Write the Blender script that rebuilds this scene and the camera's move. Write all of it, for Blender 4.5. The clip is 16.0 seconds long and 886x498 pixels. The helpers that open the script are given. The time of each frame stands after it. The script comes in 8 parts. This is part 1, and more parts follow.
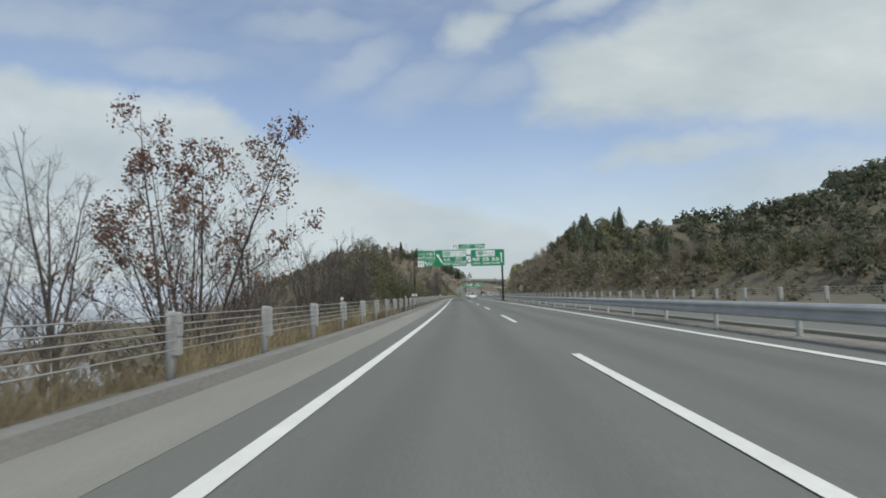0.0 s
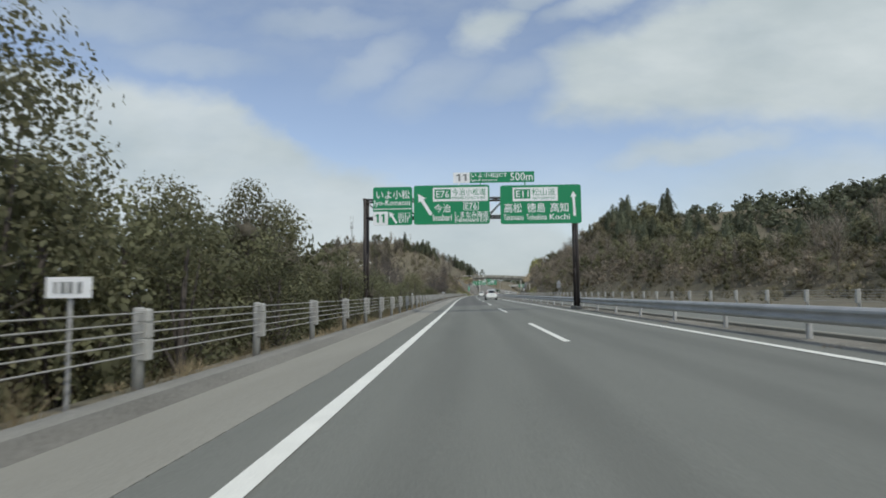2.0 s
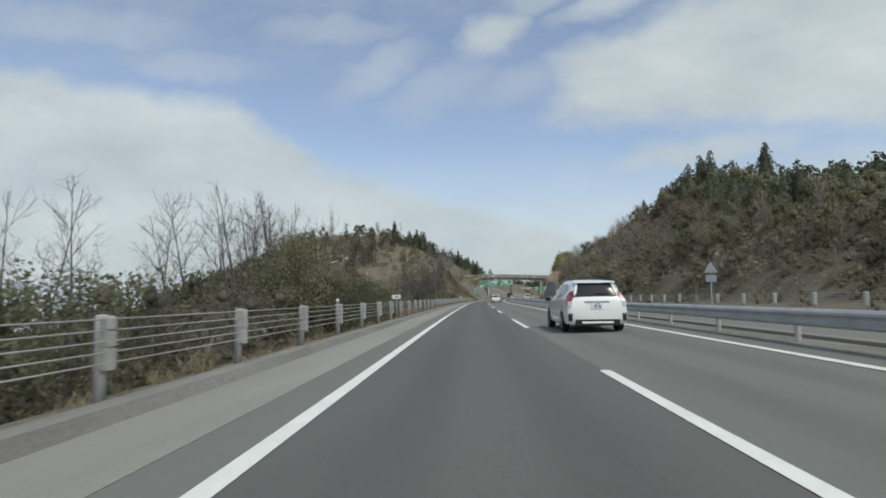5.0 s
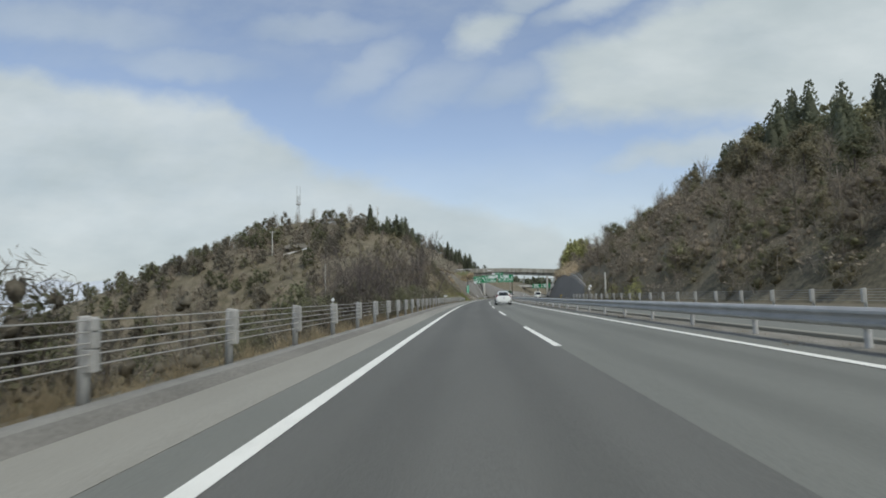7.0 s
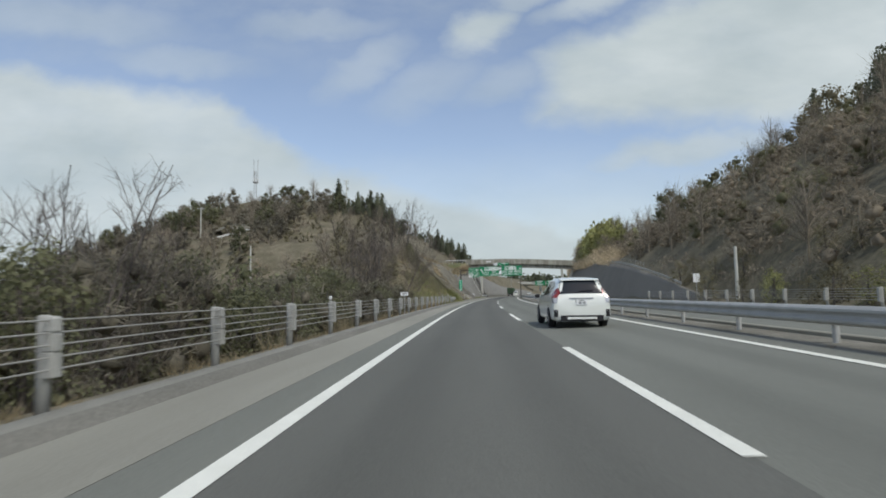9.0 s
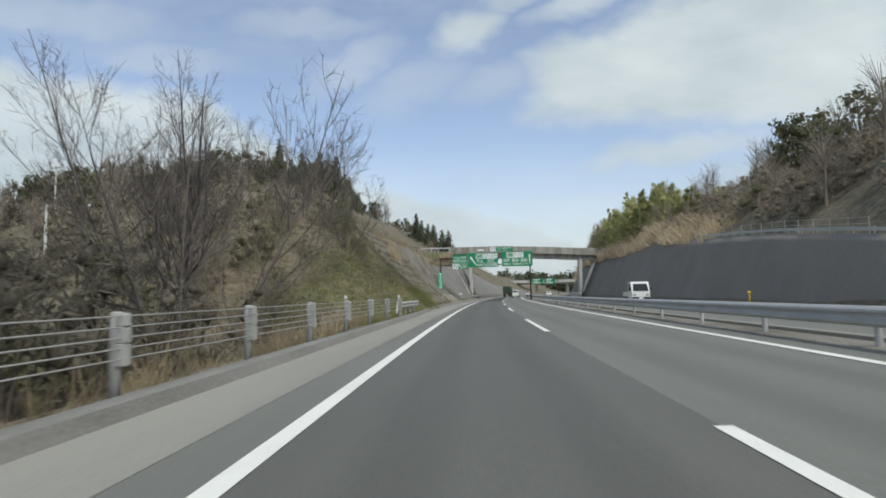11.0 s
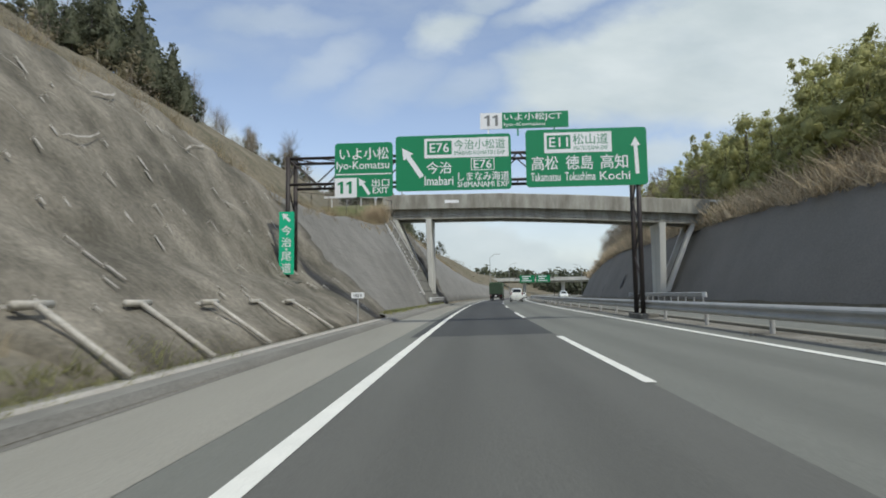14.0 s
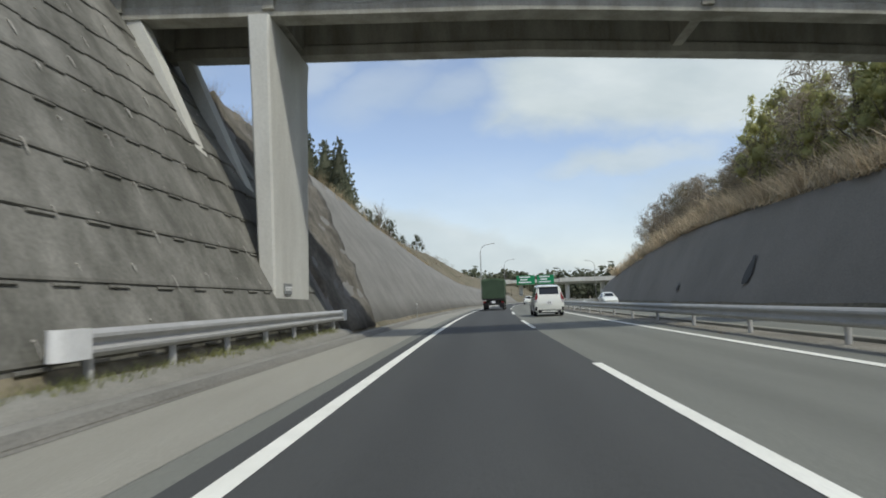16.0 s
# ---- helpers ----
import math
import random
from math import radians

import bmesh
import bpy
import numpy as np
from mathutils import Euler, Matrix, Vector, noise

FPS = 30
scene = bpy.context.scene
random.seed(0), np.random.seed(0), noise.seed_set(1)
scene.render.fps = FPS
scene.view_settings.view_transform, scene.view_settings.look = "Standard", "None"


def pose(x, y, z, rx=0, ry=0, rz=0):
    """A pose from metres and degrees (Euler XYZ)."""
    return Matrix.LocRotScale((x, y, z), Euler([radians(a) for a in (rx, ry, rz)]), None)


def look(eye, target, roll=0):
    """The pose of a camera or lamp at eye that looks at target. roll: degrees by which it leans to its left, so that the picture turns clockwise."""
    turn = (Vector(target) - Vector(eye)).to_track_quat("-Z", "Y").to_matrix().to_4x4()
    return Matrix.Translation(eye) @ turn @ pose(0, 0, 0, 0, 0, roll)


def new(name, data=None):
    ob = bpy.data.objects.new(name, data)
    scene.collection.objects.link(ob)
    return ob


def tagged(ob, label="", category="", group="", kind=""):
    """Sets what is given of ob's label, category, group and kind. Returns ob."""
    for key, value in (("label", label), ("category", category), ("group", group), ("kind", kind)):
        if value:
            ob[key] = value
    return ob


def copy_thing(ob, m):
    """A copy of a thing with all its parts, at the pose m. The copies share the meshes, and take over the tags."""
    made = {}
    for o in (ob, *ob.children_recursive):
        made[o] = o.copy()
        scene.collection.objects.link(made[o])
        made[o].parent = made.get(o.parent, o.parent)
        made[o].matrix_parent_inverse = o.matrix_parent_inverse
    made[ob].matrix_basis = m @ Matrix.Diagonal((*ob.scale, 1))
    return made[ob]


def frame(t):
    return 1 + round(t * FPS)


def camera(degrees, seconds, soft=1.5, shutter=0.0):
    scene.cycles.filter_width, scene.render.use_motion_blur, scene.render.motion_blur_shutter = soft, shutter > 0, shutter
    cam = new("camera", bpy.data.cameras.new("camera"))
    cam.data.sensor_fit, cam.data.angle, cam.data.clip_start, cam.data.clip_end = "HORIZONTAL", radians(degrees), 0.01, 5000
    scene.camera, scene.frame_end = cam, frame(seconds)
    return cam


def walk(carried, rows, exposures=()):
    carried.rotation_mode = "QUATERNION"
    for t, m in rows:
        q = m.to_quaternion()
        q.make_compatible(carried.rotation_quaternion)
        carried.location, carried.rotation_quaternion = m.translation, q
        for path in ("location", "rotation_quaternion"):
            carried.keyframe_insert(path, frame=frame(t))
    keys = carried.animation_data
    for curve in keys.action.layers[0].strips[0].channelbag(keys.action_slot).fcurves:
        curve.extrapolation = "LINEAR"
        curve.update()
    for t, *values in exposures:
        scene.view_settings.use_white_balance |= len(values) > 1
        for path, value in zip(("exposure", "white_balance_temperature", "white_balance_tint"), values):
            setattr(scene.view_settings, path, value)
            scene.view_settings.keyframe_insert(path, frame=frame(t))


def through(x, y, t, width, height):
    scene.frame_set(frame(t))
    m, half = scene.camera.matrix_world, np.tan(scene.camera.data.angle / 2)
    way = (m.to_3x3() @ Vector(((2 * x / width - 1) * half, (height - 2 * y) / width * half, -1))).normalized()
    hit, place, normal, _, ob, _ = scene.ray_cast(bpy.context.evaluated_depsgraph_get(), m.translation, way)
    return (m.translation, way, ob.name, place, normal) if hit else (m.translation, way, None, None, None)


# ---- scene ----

# ---- camera and its way ----
# The road runs along a gently bending line; places are given as s (along it), u (to its right) and z.
BENDS = [0.24, 1.21, 1.51, 1.75, 1.2, 0.71, -0.1, -1.59, -3.02, -4.2, -5.69, -8.0, -11.0, -14.0, -16.5, -18.5, -20.0]
KNOTS = [40.0 * k for k in range(len(BENDS))]
STEP = 2.0
S_GRID = np.arange(-200.0, 1201.0, STEP)
TURN = np.radians(np.interp(S_GRID, KNOTS, BENDS))
X_GRID = np.concatenate([[0.0], np.cumsum(-(np.sin(TURN[1:]) + np.sin(TURN[:-1])) * STEP / 2)])
Y_GRID = np.concatenate([[0.0], np.cumsum((np.cos(TURN[1:]) + np.cos(TURN[:-1])) * STEP / 2)])
X_GRID -= np.interp(0.0, S_GRID, X_GRID)
Y_GRID -= np.interp(0.0, S_GRID, Y_GRID)
FALL = 0.02      # the carriageway falls to the left


def heading(s):
    return np.interp(s, S_GRID, TURN)


def plan(s, u):
    """World x and y of a place beside the road; takes numbers or arrays."""
    h = np.interp(s, S_GRID, TURN)
    return np.interp(s, S_GRID, X_GRID) + np.cos(h) * u, np.interp(s, S_GRID, Y_GRID) + np.sin(h) * u


def at(s, u, z=0.0):
    x, y = plan(s, u)
    return Vector((float(x), float(y), float(z)))


def spot(s, u, z=0.0, turn=0.0):
    """A pose beside the road: local x to the right, y ahead, z up."""
    x, y = plan(s, u)
    return pose(float(x), float(y), float(z), 0, 0, math.degrees(float(heading(s))) + turn)


EYE = 1.149
# seconds, s, u, yaw from the road to the left, pitch, roll
DRIVE = [
    (0.0, 0.25, 0.14, 2.35, 4.53, -1.39),
    (0.5, 12.64, 0.06, 2.53, 4.49, -0.96),
    (1.0, 25.02, -0.04, 2.66, 4.32, -0.66),
    (1.5, 37.36, -0.0, 2.57, 4.32, -0.44),
    (2.0, 49.63, -0.15, 2.48, 4.35, -0.58),
    (2.5, 61.95, -0.15, 2.4, 4.18, -0.6),
    (3.0, 74.12, -0.03, 2.42, 4.42, -0.22),
    (3.5, 86.18, 0.02, 2.54, 4.58, -0.16),
    (4.0, 98.16, 0.05, 2.61, 4.68, -0.32),
    (4.5, 110.11, 0.07, 2.62, 4.75, -0.58),
    (5.0, 122.05, 0.1, 2.6, 4.78, -0.87),
    (5.5, 134.01, 0.15, 2.6, 4.8, -1.1),
    (6.0, 146.01, 0.19, 2.77, 4.8, -1.18),
    (6.5, 158.07, 0.1, 2.71, 4.82, -1.09),
    (7.0, 170.17, 0.2, 2.5, 4.67, -1.18),
    (7.5, 182.34, 0.44, 2.35, 4.61, -1.38),
    (8.0, 194.54, 0.55, 2.48, 4.55, -1.31),
    (8.5, 206.73, 0.35, 2.66, 4.59, -1.01),
    (9.0, 218.85, 0.21, 2.75, 4.48, -1.02),
    (9.5, 230.8, 0.11, 2.72, 4.43, -1.03),
    (10.0, 242.6, 0.05, 2.71, 4.42, -1.03),
    (10.5, 254.3, 0.04, 2.77, 4.43, -1.02),
    (11.0, 265.95, 0.06, 2.92, 4.46, -1.0),
    (11.5, 277.58, 0.08, 3.08, 4.49, -0.96),
    (12.0, 289.25, 0.06, 2.94, 4.52, -0.91),
    (12.5, 300.91, -0.04, 2.77, 4.51, -0.92),
    (13.0, 312.51, -0.03, 2.73, 4.53, -1.0),
    (13.5, 324.02, -0.05, 2.94, 4.5, -1.0),
    (14.0, 335.52, -0.09, 2.92, 4.49, -0.74),
    (14.5, 346.93, -0.11, 2.59, 4.56, -0.83),
    (15.0, 358.3, -0.26, 2.27, 4.53, -0.99),
    (15.5, 369.65, -0.01, 2.6, 4.63, -1.24),
    (16.0, 380.9, 0.14, 3.24, 5.05, -1.56),
]


def drive_pose(s, u, yaw, pitch, roll):
    eye = at(s, u, EYE)
    a, b = float(heading(s)) + radians(yaw), radians(pitch)
    ahead = Vector((-math.sin(a) * math.cos(b), math.cos(a) * math.cos(b), math.sin(b)))
    return look(eye, eye + ahead, roll)


cam = camera(74.35, 16.0, 1.8, 0.1)
# the clip's camera leans a little towards green
walk(cam, [(t, drive_pose(*row)) for t, *row in DRIVE], [(0.0, -0.11, 6420, 4.5), (9.0, -0.09, 6420, 4.5), (11.5, 0.10, 6420, 4.5), (16.0, 0.10, 6420, 4.5)])

# ---- sky, sun and exposure ----
SUN_FROM = Vector((0.46, -0.56, 1.0)).normalized()


def nodes_of(tree):
    """Two short ways to add and join nodes in a tree."""
    def add(kind, **values):
        n = tree.nodes.new(kind)
        for key, value in values.items():
            n.inputs[key].default_value = value
        return n

    def join(a, b):
        tree.links.new(a, b)

    return add, join


def make_sky():
    world = bpy.data.worlds.new("sky")
    scene.world = world
    world.use_nodes = True
    tree = world.node_tree
    tree.nodes.clear()
    add, join = nodes_of(tree)
    out = add("ShaderNodeOutputWorld")
    back = add("ShaderNodeBackground", Strength=0.165)
    join(back.outputs[0], out.inputs[0])
    sky = add("ShaderNodeTexSky")
    sky.sky_type, sky.sun_disc = "NISHITA", False
    sky.sun_elevation = math.asin(SUN_FROM.z)
    sky.sun_rotation = math.atan2(SUN_FROM.x, SUN_FROM.y)
    sky.air_density, sky.dust_density, sky.ozone_density = 1.0, 0.9, 2.0
    coord = add("ShaderNodeTexCoord")
    split = add("ShaderNodeSeparateXYZ")
    join(coord.outputs["Generated"], split.inputs[0])

    def maths(op, a, b=None, clamp=False):
        n = add("ShaderNodeMath")
        n.operation, n.use_clamp = op, clamp
        for slot, v in zip(n.inputs, (a, b)):
            if v is None:
                continue
            if isinstance(v, (int, float)):
                slot.default_value = v
            else:
                join(v, slot)
        return n.outputs[0]

    x, y, z = split.outputs
    # directions as slopes to the side and upwards, seen along the road
    ahead = maths("MAXIMUM", y, 0.08)
    side, rise = maths("ADD", maths("DIVIDE", x, ahead), 0.04), maths("SUBTRACT", maths("DIVIDE", z, ahead), 0.02)
    flat = add("ShaderNodeCombineXYZ")
    join(side, flat.inputs[0])
    join(rise, flat.inputs[1])

    def noise(scale, detail, rough, stretch=(1, 1, 1), spin=0.0):
        m = add("ShaderNodeMapping")
        m.inputs["Scale"].default_value, m.inputs["Rotation"].default_value = stretch, (0, 0, spin)
        join(flat.outputs[0], m.inputs[0])
        n = add("ShaderNodeTexNoise", Scale=scale, Detail=detail, Roughness=rough)
        join(m.outputs[0], n.inputs["Vector"])
        return n.outputs[0]

    def drift(offset, seed_scale, detail, spin):
        """Noise that pushes the directions about, so that cloud edges fray."""
        return maths("MULTIPLY", maths("SUBTRACT", noise(seed_scale, detail, 0.55, (1, 1.5, 1), spin), 0.5), offset)

    side = maths("ADD", maths("ADD", side, drift(0.13, 3.0, 3, 0.4)), drift(0.075, 12.0, 7, -0.7))
    rise = maths("ADD", maths("ADD", rise, drift(0.07, 3.4, 3, -0.3)), drift(0.055, 13.0, 7, 0.9))
    wide = noise(2.6, 7, 0.58, (1, 1.7, 1), -0.25)
    fine = noise(7.0, 8, 0.62, (0.8, 1.7, 1), 0.55)

    def soft(value, width, strength=1.0):
        """A signed distance as cover with a soft edge of that width."""
        n = add("ShaderNodeMapRange")
        n.interpolation_type = "SMOOTHSTEP"
        n.inputs[1].default_value, n.inputs[2].default_value, n.inputs[4].default_value = -width, width, strength
        join(value, n.inputs[0])
        return n.outputs[0]

    def line(x0, y0, x1, y1):
        k = (y1 - y0) / (x1 - x0)
        return maths("ADD", maths("MULTIPLY", side, k), y0 - k * x0)

    def bank(cx, cy, rx, ry, tilt, strength):
        """A soft bank of cloud round a direction."""
        c, s = math.cos(tilt), math.sin(tilt)
        dx, dy = maths("SUBTRACT", side, cx), maths("SUBTRACT", rise, cy)
        a = maths("DIVIDE", maths("ADD", maths("MULTIPLY", dx, c), maths("MULTIPLY", dy, s)), rx)
        b = maths("DIVIDE", maths("SUBTRACT", maths("MULTIPLY", dy, c), maths("MULTIPLY", dx, s)), ry)
        far = maths("SQRT", maths("ADD", maths("MULTIPLY", a, a), maths("MULTIPLY", b, b)))
        return soft(maths("SUBTRACT", 1.0, far), 0.75, strength)

    # the veil that fills the sky low on the left, under a slanting edge
    edge = maths("MINIMUM", line(-0.852, 0.420, -0.40, 0.335), maths("MAXIMUM", line(-0.40, 0.335, -0.251, 0.222), line(-0.251, 0.222, 0.133, 0.105)))
    veil = soft(maths("SUBTRACT", edge, rise), 0.034, 0.93)
    # the large cloud high on the right, with a nearly level foot
    foot = maths("SUBTRACT", rise, line(0.168, 0.278, 0.714, 0.248))
    brow = maths("SUBTRACT", line(0.17, 0.395, 0.43, 0.50), rise)
    heap = soft(maths("MINIMUM", maths("MINIMUM", foot, brow), maths("MULTIPLY", maths("SUBTRACT", side, 0.165), 0.6)), 0.040, 1.0)
    banks = maths("MAXIMUM", veil, heap)
    for spec in CLOUD_BANKS:
        banks = maths("MAXIMUM", banks, bank(*spec))
    # thin streaks high up
    loose = maths("MULTIPLY", maths("SUBTRACT", maths("ADD", maths("MULTIPLY", wide, 0.5), maths("MULTIPLY", fine, 0.5)), 0.40), 2.6, True)
    high = maths("MULTIPLY", maths("SUBTRACT", rise, 0.30), 3.5, True)
    cover = maths("MAXIMUM", banks, maths("ADD", maths("MULTIPLY", maths("MULTIPLY", loose, 0.60), high), 0.10))
    haze = maths("SUBTRACT", 0.80, maths("MULTIPLY", rise, 2.9), True)
    cover = maths("MAXIMUM", cover, haze)
    # the cover is nowhere quite even
    cover = maths("MULTIPLY", cover, maths("ADD", maths("MULTIPLY", fine, 0.30), 0.85), True)
    # thick parts of the cloud are a little greyer
    thick = noise(3.2, 6, 0.55, (1, 2.2, 1), 0.3)
    tone = add("ShaderNodeMix")
    tone.data_type = "RGBA"
    tone.inputs[6].default_value, tone.inputs[7].default_value = (3.15, 3.5, 3.75, 1), (4.1, 4.35, 4.55, 1)
    join(maths("MULTIPLY", maths("SUBTRACT", thick, 0.36), 3.2, True), tone.inputs[0])
    grade = add("ShaderNodeMix")
    grade.data_type, grade.blend_type = "RGBA", "MULTIPLY"
    grade.inputs[0].default_value, grade.inputs[7].default_value = 1.0, (1.17, 1.0, 0.97, 1)
    join(sky.outputs[0], grade.inputs[6])
    mix = add("ShaderNodeMix")
    mix.data_type = "RGBA"
    join(cover, mix.inputs[0])
    join(grade.outputs[2], mix.inputs[6])
    join(tone.outputs[2], mix.inputs[7])
    join(mix.outputs[2], back.inputs[0])


# direction to the side, upwards, half width, half height, tilt, strength
CLOUD_BANKS = [
    (0.055, 0.445, 0.062, 0.036, 0.66, 0.90),
    (0.115, 0.505, 0.05, 0.022, 0.3, 0.60),
    (-0.045, 0.345, 0.10, 0.045, 0.3, 0.40),
    (-0.158, 0.385, 0.09, 0.034, 0.5, 0.46),
    (-0.24, 0.465, 0.13, 0.030, -0.05, 0.46),
    (0.10, 0.345, 0.09, 0.035, 0.2, 0.42),
    (0.25, 0.49, 0.10, 0.026, 0.25, 0.75),
    (0.402, 0.218, 0.14, 0.026, 0.12, 0.80),
    (0.66, 0.155, 0.30, 0.060, 0.05, 0.72),
    (-0.72, 0.505, 0.25, 0.045, -0.15, 0.50),
    (-0.50, 0.415, 0.16, 0.030, -0.15, 0.45),
    (0.3, 0.9, 0.9, 0.25, 0.1, 0.8),
    (-0.9, 1.2, 0.8, 0.3, 0.3, 0.7),
]
make_sky()
sun = new("sun", bpy.data.lights.new("sun", "SUN"))
sun.data.energy, sun.data.angle, sun.data.color = 2.3, radians(1.2), (1.0, 0.95, 0.87)
sun.matrix_world = look(SUN_FROM * 300, (0, 0, 0))

# ---- mesh tools ----
class Mesh:
    """Collects points and faces of one mesh."""

    def __init__(self):
        self.v, self.f, self.m = [], [], []

    def add(self, verts, faces, mat=0):
        n = len(self.v)
        self.v.extend(tuple(p) for p in verts)
        self.f.extend(tuple(i + n for i in face) for face in faces)
        self.m.extend([mat] * len(faces))
        return self

    def box(self, x0, y0, z0, x1, y1, z1, m=None, mat=0, cut=0.0):
        """A box; cut chamfers its upright edges and its top."""
        if cut:
            ring = [(x0 + cut, y0), (x1 - cut, y0), (x1, y0 + cut), (x1, y1 - cut), (x1 - cut, y1), (x0 + cut, y1), (x0, y1 - cut), (x0, y0 + cut)]
            inner = [(min(max(x, x0 + cut), x1 - cut), min(max(y, y0 + cut), y1 - cut)) for x, y in ring]
            rings = [[(x, y, z0) for x, y in ring], [(x, y, z1 - cut) for x, y in ring], [(x, y, z1) for x, y in inner]]
            return self.loft([[m @ Vector(p) for p in r] if m else r for r in rings], True, True, mat)
        pts = [(x, y, z) for z in (z0, z1) for x, y in ((x0, y0), (x1, y0), (x1, y1), (x0, y1))]
        if m:
            pts = [m @ Vector(p) for p in pts]
        return self.add(pts, [(3, 2, 1, 0), (4, 5, 6, 7), (0, 1, 5, 4), (1, 2, 6, 5), (2, 3, 7, 6), (3, 0, 4, 7)], mat)

    def loft(self, rings, closed=True, caps=False, mat=0):
        n, k = len(rings[0]), len(self.v)
        for r in rings:
            self.v.extend(tuple(p) for p in r)
        span = n if closed else n - 1
        for a in range(len(rings) - 1):
            for b in range(span):
                c = (b + 1) % n
                self.f.append((k + a * n + b, k + a * n + c, k + (a + 1) * n + c, k + (a + 1) * n + b))
                self.m.append(mat)
        if caps:
            self.f.append(tuple(k + b for b in reversed(range(n))))
            self.f.append(tuple(k + (len(rings) - 1) * n + b for b in range(n)))
            self.m += [mat, mat]
        return self

    def tube(self, path, radius, sides=8, caps=True, mat=0):
        """A tube along points; radius is a number or one per point."""
        path = [Vector(p) for p in path]
        rings = []
        for i, p in enumerate(path):
            way = (path[min(i + 1, len(path) - 1)] - path[max(i - 1, 0)]).normalized()
            a = way.orthogonal().normalized() if abs(way.z) > 0.95 else way.cross(Vector((0, 0, 1))).normalized()
            b = way.cross(a)
            r = radius[i] if isinstance(radius, (list, tuple)) else radius
            rings.append([p + r * (math.cos(q) * a + math.sin(q) * b) for q in (2 * math.pi * k / sides for k in range(sides))])
        return self.loft(rings, True, caps, mat)

    def bar(self, a, b, w, h, mat=0):
        """A square bar from a to b."""
        a, b = Vector(a), Vector(b)
        way = (b - a).normalized()
        side = way.orthogonal().normalized() if abs(way.z) > 0.97 else way.cross(Vector((0, 0, 1))).normalized()
        up = side.cross(way)
        rings = [[p + side * x * w / 2 + up * y * h / 2 for x, y in ((-1, -1), (1, -1), (1, 1), (-1, 1))] for p in (a, b)]
        return self.loft(rings, True, True, mat)

    def data(self, name, mats, smooth=False):
        me = bpy.data.meshes.new(name)
        me.from_pydata(self.v, [], self.f)
        for m in mats if isinstance(mats, (list, tuple)) else [mats]:
            me.materials.append(m)
        if any(self.m):
            me.polygons.foreach_set("material_index", self.m)
        if smooth:
            me.polygons.foreach_set("use_smooth", [True] * len(me.polygons))
        me.update()
        return me


def part(name, mesh, mats, parent=None, label="", smooth=False, m=None):
    """One mesh object, under a thing or under a part."""
    ob = new(name, mesh.data(name, mats, smooth) if isinstance(mesh, Mesh) else mesh)
    if parent is not None:
        ob.parent = parent
    if m is not None:
        ob.matrix_basis = m
    if label:
        tagged(ob, label)
    return ob


def thing(name, label, category, m=None, group="", kind=""):
    """An Empty at the base of a thing that holds its parts."""
    ob = new(name)
    ob.empty_display_size = 0.2
    if m is not None:
        ob.matrix_basis = m
    return tagged(ob, label, category, group, kind)


def setting(name, mesh, mats, label, category="", smooth=False):
    return tagged(part(name, mesh, mats, None, "", smooth), label, category or name.split("_")[0], "", "structure")


def ribbon(profile, s0, s1, step=4.0, closed=False, mesh=None, mat=0):
    """A cross-section (u, z) drawn along the road."""
    mesh = mesh or Mesh()
    count = max(1, int(math.ceil((s1 - s0) / step)))
    rings = []
    for k in range(count + 1):
        s = s0 + (s1 - s0) * k / count
        rings.append([at(s, u, z) for u, z in profile])
    return mesh.loft(rings, closed, closed, mat)


